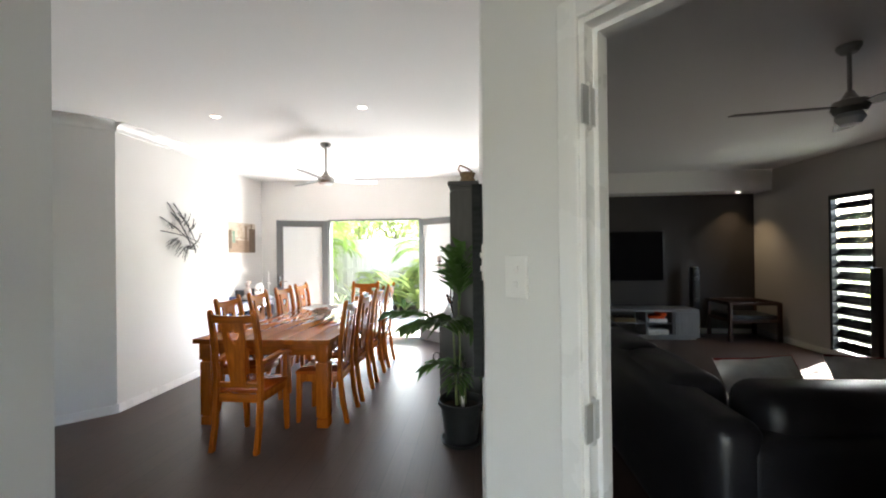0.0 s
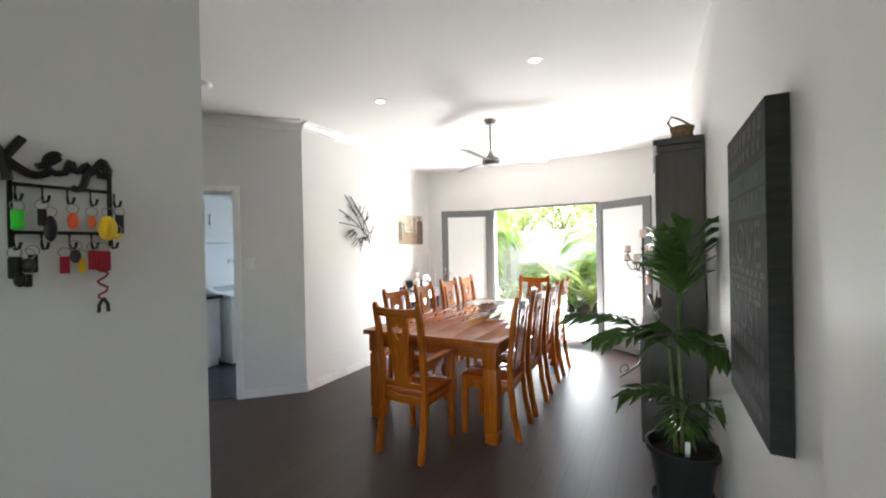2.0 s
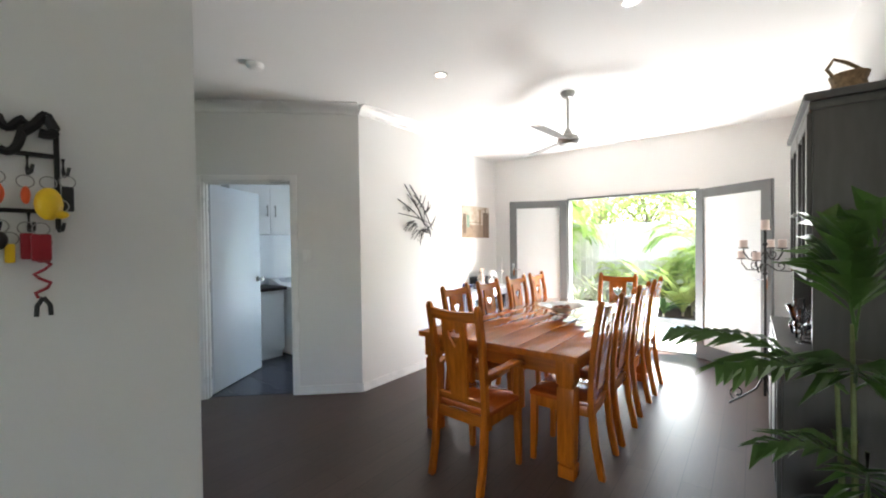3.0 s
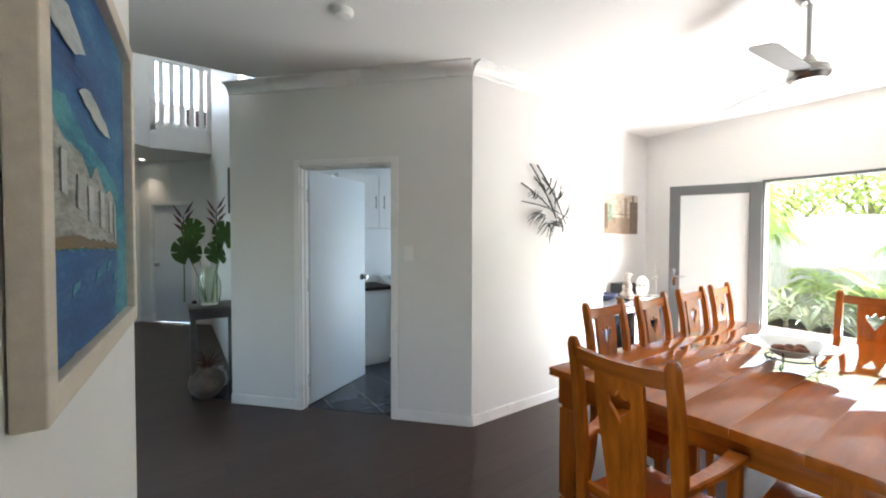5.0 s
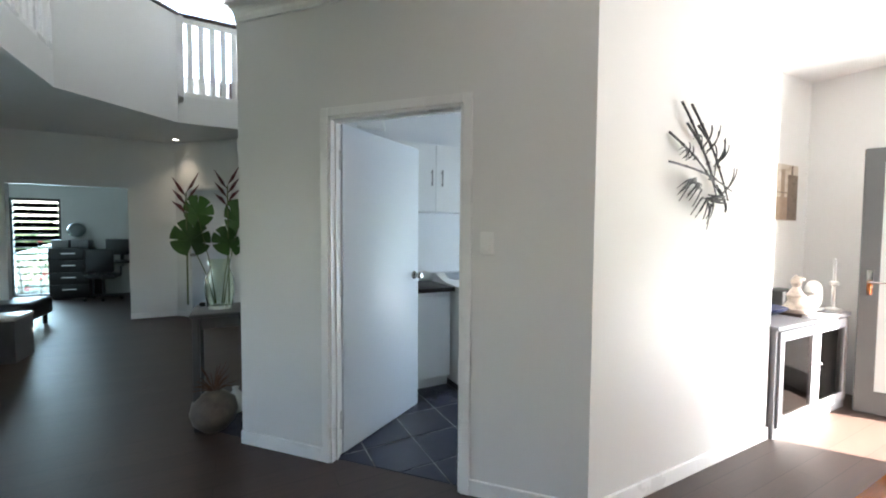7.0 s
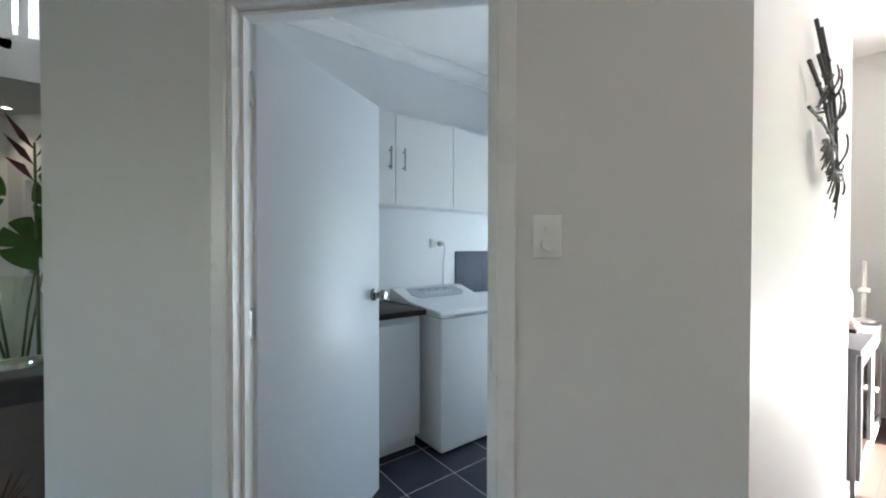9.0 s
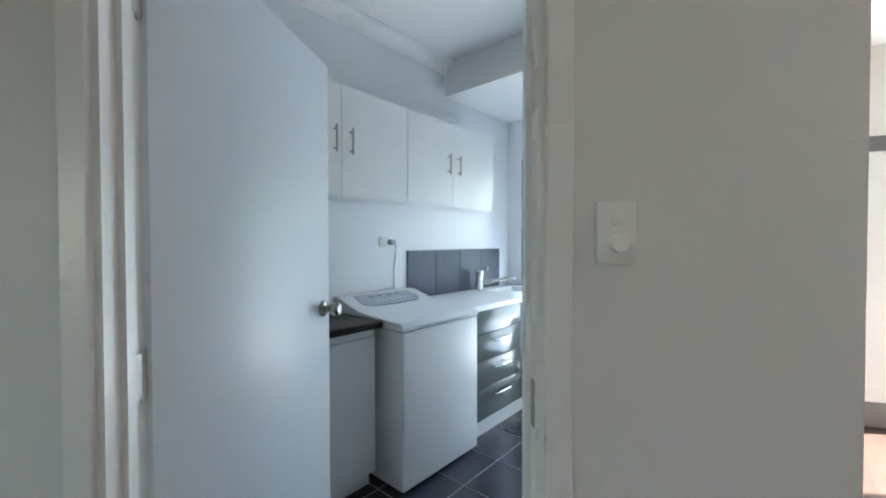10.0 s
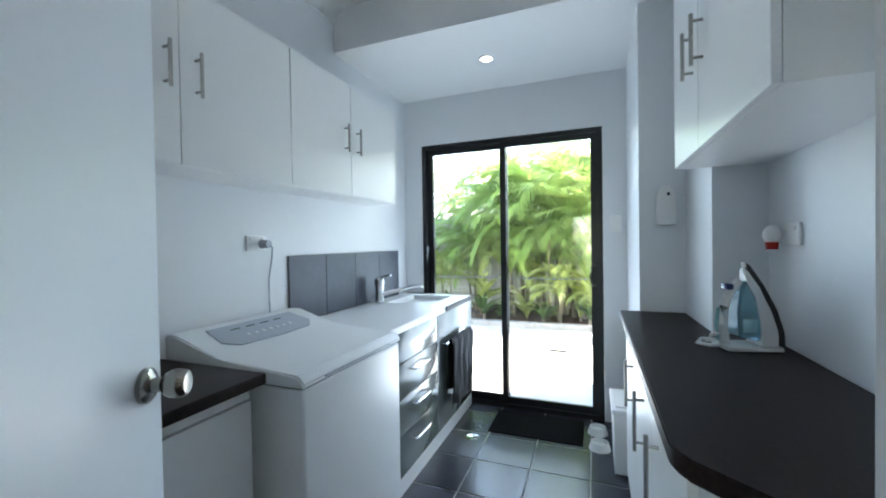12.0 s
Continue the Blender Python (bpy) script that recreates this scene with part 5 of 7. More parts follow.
LVM, _ = along(LV_P, LV_Q)
lv_open = LVM @ Matrix.Translation((0.318, 0, 0))
architrave(lv_open, 0.825, 2.06, back=0.1)
lv_jamb = jamb(lv_open, 0.825, 2.06, 0.1)
for z in (1.85, 1.11, 0.25):
    hinge(lv_open @ Matrix.Translation((0.019, 0.012, z)), lv_jamb)
# laundry doorway, door ajar
LDM = DIAG @ Matrix.Translation((DOOR_A, 0, 0))
DW = DOOR_B - DOOR_A
architrave(LDM, DW, DOOR_H, 0.047, back=0.1)
ld_jamb = jamb(LDM, DW, DOOR_H)
hinge_at = LDM @ Vector((0.022, 0.098, 0))
free_at = Vector((-4.955, 3.235, 0))
turn = math.degrees(math.atan2(free_at.y - hinge_at.y, free_at.x - hinge_at.x))
ld = thing("laundry_door", "open plain white flush door with a nickel knob", "door", pose(hinge_at.x, hinge_at.y, 0, 0, 0, turn))
LW = 0.825
bm = bm_new()
box(bm, 0, LW, -0.013, 0.022, 0.012, 2.035, 0.002)
part("leaf", bm, M_DOOR, ld)
for s in (1, -1):
    bm = bm_new()
    y0 = 0.022 if s > 0 else -0.013
    m = Matrix.Translation((LW - 0.06, y0, 1.055)) @ Matrix.Rotation(radians(-90 * s), 4, "X")
    lathe(bm, [(0, 0), (0.032, 0), (0.032, 0.008), (0.026, 0.013), (0.014, 0.016), (0.013, 0.030), (0.020, 0.036), (0.025, 0.044), (0.0265, 0.056), (0.0245, 0.068), (0.020, 0.073), (0, 0.074)], 24, m=m)
    part("knob", bm, M_NICKEL, ld, "polished nickel knob")
for z in (0.22, 1.05, 1.82):
    hinge(LDM @ Matrix.Translation((0.019, 0.090, z)), ld_jamb)
bm = bm_new()
box(bm, DW - 0.0195, DW - 0.0178, 0.012, 0.036, 0.96, 1.05, 0, LDM)
part("strike_plate", bm, M_STEEL, ld_jamb, "steel strike plate", smooth=False)

# ---- laundry ----
def bar_handle(parent, p, q, off, r=0.006):
    """A bar handle from p to q, held off its door by off."""
    p, q, off = Vector(p), Vector(q), Vector(off)
    bm = bm_new()
    rod(bm, p + off, q + off, r, seg=12)
    for k in (0.14, 0.86):
        c = p.lerp(q, k)
        rod(bm, c, c + off, r * 0.8, seg=8)
    return part("handle", bm, M_STEEL, parent, "brushed steel bar handle")


def wall_cabinet(y0, y1, split, x0, x1, z0, z1, handles, out, label):
    """A white wall cabinet between x0 (wall) and x1 (face); its doors look along out."""
    c = thing("wall_cabinet", label, "cabinet", pose(0, y0, z0))
    s = 1 if out > 0 else -1
    bm = bm_new()
    a, b = sorted((x0, x1 - s * 0.018))
    box(bm, a, b, 0.001, y1 - y0 - 0.001, 0, z1 - z0)
    part("body", bm, M_LAMINATE, c, smooth=False)
    for k, (u, v) in enumerate(((y0, split), (split, y1))):
        bm = bm_new()
        a, b = sorted((x1 - s * 0.017, x1))
        box(bm, a, b, u - y0 + 0.0018, v - y0 - 0.0018, 0.002, z1 - z0 - 0.002, 0.0015)
        d = part("door", bm, M_LAMINATE, c, smooth=False)
        h = handles[k]
        bar_handle(d, (x1, h - y0, 0.235), (x1, h - y0, 0.385), (s * 0.030, 0, 0))
    return c


wall_cabinet(3.10, 4.117, 3.61, -5.643, -5.398, 1.58, 2.20, (3.56, 3.667), 1, "white melamine wall cabinet with two bar handles")
wall_cabinet(4.119, 5.11, 4.585, -5.643, -5.398, 1.58, 2.20, (4.525, 4.640), 1, "white melamine wall cabinet over the sink")
wall_cabinet(3.59, 4.495, 4.12, -3.527, -3.83, 1.585, 2.35, (4.06, 4.18), -1, "white melamine wall cabinet over the ironing bench")

# washing machine, top loader
wm = thing("washing_machine", "white top-loading washing machine with a sloped control panel", "washing machine", pose(-5.61, 3.682, 0))
WX, WY = 0.63, 0.642
bm = bm_new()
box(bm, 0.03, WX, 0, WY, 0.025, 0.855, 0.012, seg=3)
part("body", bm, M_ENAMEL, wm)
for x in (0.08, WX - 0.06):
    for y in (0.06, WY - 0.06):
        bm = bm_new()
        rod(bm, (x, y, 0), (x, y, 0.03), 0.022)
        part("foot", bm, M_BLACK, wm)
bm = bm_new()
prof = [(0.0, 0.858), (WX + 0.004, 0.858), (WX + 0.008, 0.872), (WX - 0.02, 0.898), (0.30, 0.918), (0.255, 0.925), (0.06, 0.985), (0.0, 0.985)]
A = [bm.verts.new((x, -0.004, z)) for x, z in prof]
B = [bm.verts.new((x, WY + 0.004, z)) for x, z in prof]
bm.faces.new(A)
bm.faces.new(B[::-1])
for i in range(len(prof)):
    j = (i + 1) % len(prof)
    bm.faces.new((A[i], A[j], B[j], B[i]))
bmesh.ops.bevel(bm, geom=list(bm.edges), offset=0.006, segments=2, affect="EDGES")
part("top_deck", bm, M_ENAMEL, wm)
pm = Matrix.Translation((0.158, WY / 2, 0.9575)) @ Matrix.Rotation(math.atan2(0.060, 0.195), 4, "Y")
bm = bm_new()
prism(bm, [(-0.085, -0.22), (-0.085, 0.22), (0.03, 0.24), (0.075, 0.19), (0.085, 0.0), (0.075, -0.19), (0.03, -0.24)], -0.004, 0.002, pm)
panel = part("control_panel", bm, M_PLASTIC_GREY, wm, "pale grey control panel")
for k in range(7):
    bm = bm_new()
    box(bm, -0.008, 0.008, -0.007, 0.007, 0.0, 0.005, 0.002, pm @ Matrix.Translation((0.02, -0.11 + k * 0.038, 0)))
    part("button", bm, M_PLASTIC, panel)
for k in range(4):
    bm = bm_new()
    box(bm, -0.004, 0.004, -0.022, 0.022, 0.0, 0.0028, 0, pm @ Matrix.Translation((-0.045, -0.12 + k * 0.075, 0)))
    part("legend", bm, M_GLOSSGREY, panel, "unreadable printed legend", smooth=False)
# The shadow line under the deck, made as a thin black strip.
bm = bm_new()
box(bm, 0.04, WX - 0.006, 0.006, WY - 0.006, 0.8535, 0.8590)
part("shade_strip", bm, M_BLACK, wm, "black strip standing for the shadow line under the deck", smooth=False)
bm = bm_new()
box(bm, WX - 0.012, WX + 0.012, 0.10, WY - 0.10, 0.868, 0.8735, 0.002)
part("lid_lip", bm, M_PLASTIC_GREY, wm)

# low cupboard beside the machine
lc = thing("base_cabinet", "white base cabinet beside the washing machine", "cabinet", pose(-5.645, 2.72, 0))
bm = bm_new()
box(bm, 0.003, 0.475, 0.0, 0.925, 0.10, 0.868)
box(bm, 0.003, 0.43, 0.0, 0.925, 0.0, 0.10)
part("body", bm, M_LAMINATE, lc, smooth=False)
bm = bm_new()
box(bm, 0.476, 0.494, 0.004, 0.46, 0.105, 0.82, 0.0015)
part("door", bm, M_LAMINATE, lc, smooth=False)
bm = bm_new()
box(bm, 0.476, 0.494, 0.464, 0.92, 0.105, 0.82, 0.0015)
part("door", bm, M_LAMINATE, lc, smooth=False)
bm = bm_new()
box(bm, 0.476, 0.488, 0.004, 0.92, 0.825, 0.866, 0.001)
part("rail", bm, M_LAMINATE, lc, smooth=False)
bm = bm_new()
box(bm, -5.642, -5.107, 2.70, 3.662, 0.869, 0.906, 0.006)
solo("benchtop", bm, M_BENCH, "dark speckled laminate benchtop on the white cabinet", "benchtop")

# sink unit: gloss grey drawers and door
su = thing("sink_cabinet", "gloss grey sink cabinet with three chrome-handled drawers", "cabinet", pose(-5.645, 4.345, 0))
bm = bm_new()
box(bm, 0.003, 0.565, 0.0, 1.385, 0.10, 0.853)
part("body", bm, M_LAMINATE, su, smooth=False)
bm = bm_new()
box(bm, 0.003, 0.575, 0.0, 1.385, 0.0, 0.098)
part("kickboard", bm, M_LAMINATE, su, "white kickboard", smooth=False)
for z0, z1, hh in ((0.105, 0.315, True), (0.319, 0.505, True), (0.509, 0.69, True), (0.694, 0.85, False)):
    bm = bm_new()
    box(bm, 0.566, 0.584, 0.004, 0.645, z0, z1, 0.002)
    d = part("drawer", bm, M_GLOSSGREY, su)
    if hh:
        bm = bm_new()
        zc = z1 - 0.055
        tube(bm, [(0.584, 0.26, zc), (0.612, 0.262, zc), (0.618, 0.28, zc), (0.618, 0.44, zc), (0.612, 0.458, zc), (0.584, 0.46, zc)], 0.006, 8)
        part("handle", bm, M_CHROME, d, "chrome bow handle")
bm = bm_new()
box(bm, 0.566, 0.584, 0.649, 1.382, 0.105, 0.85, 0.002)
d = part("door", bm, M_GLOSSGREY, su)
bm = bm_new()
tube(bm, [(0.584, 0.70, 0.665), (0.622, 0.70, 0.665), (0.628, 0.71, 0.665), (0.628, 1.20, 0.665), (0.622, 1.21, 0.665), (0.584, 1.21, 0.665)], 0.006, 8)
part("towel_rail", bm, M_CHROME, d, "chrome towel rail")
# towel over the rail
M_TOWEL = mat("black_towelling", (0.012, 0.012, 0.014), 0.95, 0, 0.3, 30, 0.5, 220)
bm = bm_new()
n, mrows = 22, 14
for side, x0, zb in ((0, -4.990, 0.235), (1, -5.034, 0.33)):
    g = [[bm.verts.new((x0 + (0.010 * math.sin(i * 0.9 + j * 0.25) + 0.006 * math.sin(i * 2.1)) * (0.3 + j / mrows) - (0.016 if j == 0 else 0) * (1 if side == 0 else -1), 5.09 + 0.42 * i / n + 0.01 * math.sin(j * 0.8), 0.682 - (0.682 - zb - 0.015 * math.sin(i * 0.7)) * j / mrows)) for i in range(n + 1)] for j in range(mrows + 1)]
    for j in range(mrows):
        for i in range(n):
            bm.faces.new((g[j][i], g[j][i + 1], g[j + 1][i + 1], g[j + 1][i]))
    if side == 0:
        front = g[0]
    else:
        for i in range(n):
            bm.faces.new((front[i], front[i + 1], g[0][i + 1], g[0][i]))
tw = solo("hand_towel", bm, M_TOWEL, "black hand towel hung over the chrome rail", "towel")
sol = tw.modifiers.new("thick", "SOLIDIFY")
sol.thickness = 0.006

# sink top with a bowl let in
st = thing("laundry_sink", "white moulded sink top with a recessed bowl", "sink", pose(-5.645, 4.34, 0.854))
SY0, SY1, SX0, SX1 = 0.84, 1.29, 0.12, 0.46
bm = bm_new()
for a, b, c, d in ((0.003, 0.592, 0.0, SY0), (0.003, 0.592, SY1, 1.39), (0.003, SX0, SY0, SY1), (SX1, 0.592, SY0, SY1)):
    box(bm, a, b, c, d, 0, 0.036, 0.0)
bmesh.ops.remove_doubles(bm, verts=bm.verts, dist=0.0002)
part("top", bm, M_ENAMEL, st, smooth=False)
bm = bm_new()
t = [(SX0, SY0, 0.036), (SX1, SY0, 0.036), (SX1, SY1, 0.036), (SX0, SY1, 0.036)]
b = [(SX0 + 0.03, SY0 + 0.03, -0.16), (SX1 - 0.03, SY0 + 0.03, -0.16), (SX1 - 0.03, SY1 - 0.03, -0.16), (SX0 + 0.03, SY1 - 0.03, -0.16)]
T, Bv = [bm.verts.new(p) for p in t], [bm.verts.new(p) for p in b]
for i in range(4):
    bm.faces.new((T[i], T[(i + 1) % 4], Bv[(i + 1) % 4], Bv[i]))
bm.faces.new(Bv)
part("bowl", bm, M_ENAMEL, st, "white moulded bowl", smooth=False)
bm = bm_new()
box(bm, 0.5925, 0.600, 0.79, 1.39, 0.001, 0.037, 0.001)
box(bm, 0.003, 0.600, 1.3905, 1.398, 0.001, 0.037, 0.001)
part("edging", bm, M_BENCH, st, "dark laminate edging", smooth=False)
tp = thing("mixer_tap", "chrome single-lever mixer tap on the sink top", "tap", pose(-5.56, 5.14, 0.89) @ Matrix.Scale(1.25, 4))
bm = bm_new()
lathe(bm, [(0, 0), (0.028, 0), (0.028, 0.01), (0.024, 0.015), (0.024, 0.10), (0.028, 0.105), (0.027, 0.135), (0.015, 0.145), (0, 0.146)], 20)
part("body", bm, M_CHROME, tp)
bm = bm_new()
tube(bm, [(0.01, 0.01, 0.05), (0.07, 0.05, 0.065), (0.16, 0.11, 0.088), (0.20, 0.14, 0.092), (0.205, 0.143, 0.075)], 0.012, 10, 0.010)
part("spout", bm, M_CHROME, tp)
bm = bm_new()
tube(bm, [(0, 0, 0.14), (0.04, -0.01, 0.155), (0.085, -0.02, 0.160)], 0.008, 8, 0.006)
part("lever", bm, M_CHROME, tp)

# power point and plug with its lead
def power_point(m, label):
    s = thing("power_point", label, "power point", m, "power points")
    bm = bm_new()
    box(bm, -0.058, 0.058, -0.010, 0, -0.036, 0.036, 0.003)
    part("plate", bm, M_PLASTIC, s)
    for x in (-0.035, 0.035):
        bm = bm_new()
        box(bm, x - 0.007, x + 0.007, -0.014, -0.009, 0.012, 0.026, 0.002)
        part("rocker", bm, M_PLASTIC, s)
    return s


power_point(pose(-5.645, 4.135, 1.322, 0, 0, 90), "white double power point above the machine")
bm = bm_new()
rod(bm, (-5.635, 4.165, 1.318), (-5.59, 4.165, 1.318), 0.022, 0.018, 14)
tube(bm, [(-5.595, 4.165, 1.318), (-5.583, 4.18, 1.30), (-5.605, 4.195, 1.24), (-5.63, 4.20, 1.15), (-5.635, 4.205, 1.03), (-5.63, 4.205, 0.95)], 0.004, 6)
solo("power_plug", bm, M_PLASTIC_GREY, "grey plug and lead of the washing machine", "plug")

# right-hand bench, cupboards, bin, bowls
rcb = thing("base_cabinet", "white base cabinet under the ironing bench", "cabinet", pose(0, 0, 0))
bm = bm_new()
prism(bm, [(-3.962, 4.945), (-3.962, 3.50), (-3.90, 3.46), (-3.62, 3.46), (-3.53, 3.50), (-3.53, 4.495), (-3.71, 4.495), (-3.71, 4.945)], 0.10, 0.905)
prism(bm, [(-3.92, 4.945), (-3.92, 3.52), (-3.53, 3.52), (-3.53, 4.495), (-3.71, 4.495), (-3.71, 4.945)], 0.0, 0.10)
part("body", bm, M_LAMINATE, rcb, smooth=False)
for y0, y1, hy in ((3.51, 3.98, 3.84), (3.984, 4.46, 4.16), (4.464, 4.94, 4.54)):
    bm = bm_new()
    box(bm, -3.981, -3.963, y0, y1, 0.105, 0.90, 0.0015)
    d = part("door", bm, M_LAMINATE, rcb, smooth=False)
    bar_handle(d, (-3.981, hy, 0.60), (-3.981, hy, 0.80), (-0.03, 0, 0))
bm = bm_new()
prism(bm, [(-4.01, 4.945), (-4.01, 3.50), (-4.003, 3.475), (-3.985, 3.452), (-3.90, 3.375), (-3.61, 3.40), (-3.53, 3.475), (-3.53, 4.495), (-3.71, 4.495), (-3.71, 4.945)], 0.906, 0.945)
bmesh.ops.bevel(bm, geom=list(bm.edges), offset=0.004, segments=2, affect="EDGES")
solo("benchtop", bm, M_BENCH, "dark speckled laminate ironing benchtop", "benchtop")
bn = thing("storage_tub", "white plastic storage tub with a clip lid on the floor", "tub", pose(-3.985, 5.22, 0))
bm = bm_new()
m4 = [(-0.055, -0.16), (0.055, -0.16), (0.055, 0.16), (-0.055, 0.16)]
A = [bm.verts.new((x * 0.9, y * 0.9, 0)) for x, y in m4]
B = [bm.verts.new((x, y, 0.35)) for x, y in m4]
bm.faces.new(A[::-1])
bm.faces.new(B)
for i in range(4):
    bm.faces.new((A[i], A[(i + 1) % 4], B[(i + 1) % 4], B[i]))
part("tub", bm, M_PLASTIC, bn, smooth=False)
bm = bm_new()
box(bm, -0.066, 0.066, -0.172, 0.172, 0.345, 0.375, 0.008)
box(bm, -0.045, 0.045, -0.14, 0.14, 0.375, 0.385, 0.004)
part("lid", bm, M_PLASTIC, bn)
for x, y in ((-4.12, 5.54), (-4.11, 5.33)):
    bm = bm_new()
    lathe(bm, [(0, 0), (0.065, 0), (0.052, 0.045), (0.048, 0.047), (0.045, 0.02), (0, 0.018)], 20, (x, y, 0.005))
    solo("pet_bowl", bm, M_PLASTIC, "small white pet bowl on the tiles", "bowl", "pet bowls")

# iron standing on its heel
M_TEAL = paint("pale_teal_plastic", (0.30, 0.52, 0.55), 0.25)
M_TEALC = mat("clear_blue_tank", (0.35, 0.62, 0.72), 0.1, 0, 0.05, 6, 0, 40, trans=0.6)
ir = thing("steam_iron", "white and teal steam iron standing on its heel", "iron", pose(-3.672, 4.27, 0.9455, 0, 0, 14))
def wedge(outline, half, taper=0.75, top=0.28, bevel=0.006):
    """An outline in x and z given a thickness that narrows towards its top."""
    bm = bm_new()
    A = [bm.verts.new((x, -half * (1 - taper * z / top), z)) for x, z in outline]
    B = [bm.verts.new((x, half * (1 - taper * z / top), z)) for x, z in outline]
    bm.faces.new(A)
    bm.faces.new(B[::-1])
    for i in range(len(outline)):
        j = (i + 1) % len(outline)
        bm.faces.new((A[i], A[j], B[j], B[i]))
    bmesh.ops.bevel(bm, geom=list(bm.edges), offset=bevel, segments=2, affect="EDGES")
    return bm


part("shell", wedge([(0.030, 0.012), (0.078, 0.012), (0.082, 0.06), (0.066, 0.13), (0.034, 0.205), (0.004, 0.262), (-0.010, 0.268), (-0.004, 0.235), (0.020, 0.17), (0.034, 0.10)], 0.048), M_WHITEC, ir)
part("water_tank", wedge([(-0.034, 0.045), (0.030, 0.030), (0.036, 0.10), (0.020, 0.17), (-0.002, 0.228), (-0.018, 0.20), (-0.034, 0.13)], 0.043), M_TEALC, ir, "clear blue water tank")
part("soleplate", wedge([(0.084, 0.006), (0.092, 0.006), (0.095, 0.06), (0.079, 0.135), (0.046, 0.212), (0.012, 0.275), (-0.004, 0.285), (0.004, 0.265), (0.036, 0.206), (0.068, 0.132), (0.085, 0.06)], 0.052, bevel=0.002), M_BLACK, ir, "dark soleplate edge")
bm = bm_new()
tube(bm, [(-0.060, 0, 0.014), (-0.068, 0, 0.08), (-0.062, 0, 0.14), (-0.040, 0, 0.19), (-0.014, 0, 0.225)], 0.017, 8, 0.012)
part("grip", bm, M_WHITEC, ir, "white looped grip")
bm = bm_new()
tube(bm, [(-0.078, 0, 0.03), (-0.084, 0, 0.08), (-0.078, 0, 0.135)], 0.008, 8, 0.006)
part("grip_pad", bm, M_TEAL, ir, "pale teal grip pad")
bm = bm_new()
box(bm, -0.075, 0.090, -0.052, 0.052, 0.0, 0.016, 0.006)
part("heel", bm, M_WHITEC, ir)
bm = bm_new()
box(bm, -0.062, -0.040, -0.02, 0.02, 0.195, 0.215, 0.005)
part("steam_button", bm, M_BLUEC, ir)
bm = bm_new()
box(bm, -0.028, 0.016, -0.0465, -0.036, 0.06, 0.105, 0.004)
part("badge", bm, M_PALEBLUE, ir, "pale blue printed panel")
bm = bm_new()
tube(bm, [(-0.07, 0, 0.01), (-0.115, -0.015, 0.012), (-0.135, 0.02, 0.012), (-0.11, 0.04, 0.022), (-0.085, 0.01, 0.025), (-0.125, -0.02, 0.03), (-0.10, 0.0, 0.045), (-0.07, 0, 0.05)], 0.006, 6)
part("lead", bm, M_PLASTIC, ir)
# air freshener on the wall, night light in a power point
af = thing("air_freshener", "white wall-mounted air freshener dispenser", "air freshener", pose(-3.80, 4.95, 1.38))
bm = bm_new()
prism(bm, [(-0.04, 0), (0.04, 0), (0.043, 0.06), (0.040, 0.14), (0.028, 0.185), (0.0, 0.20), (-0.028, 0.185), (-0.040, 0.14), (-0.043, 0.06)], 0, 0.055, Matrix.Rotation(radians(90), 4, "X"))
bmesh.ops.bevel(bm, geom=list(bm.edges), offset=0.008, segments=2, affect="EDGES")
part("case", bm, M_PLASTIC, af)
bm = bm_new()
box(bm, 0.004, 0.016, -0.057, -0.05, 0.145, 0.160)
part("sensor", bm, M_BLACK, af, smooth=False)
power_point(pose(-3.525, 4.31, 1.32, 0, 0, -90), "white power point on the bench wall")
nl = thing("plug_in_freshener", "white plug-in air freshener with red oil", "air freshener", pose(-3.535, 4.36, 1.31) @ Matrix.Scale(0.78, 4))
bm = bm_new()
ball(bm, (-0.04, 0, 0.012), 0.032, 0.030, 0.042)
part("cap", bm, M_PLASTIC, nl)
bm = bm_new()
rod(bm, (-0.04, 0, -0.052), (-0.04, 0, -0.02), 0.022, 0.024, 14)
part("bottle", bm, paint("red_scented_oil", (0.45, 0.02, 0.015), 0.1), nl, "red oil bottle")
# vent high on the wall
vt = thing("wall_vent", "small white slatted wall vent", "vent", pose(-5.643, 3.06, 2.40))
bm = bm_new()
box(bm, 0, 0.010, -0.13, 0.13, -0.07, 0.07, 0.002)
part("frame", bm, M_PLASTIC, vt)
for k in range(6):
    bm = bm_new()
    box(bm, 0.009, 0.020, -0.115, 0.115, -0.058 + k * 0.021, -0.050 + k * 0.021)
    part("slat", bm, M_PLASTIC, vt, smooth=False)

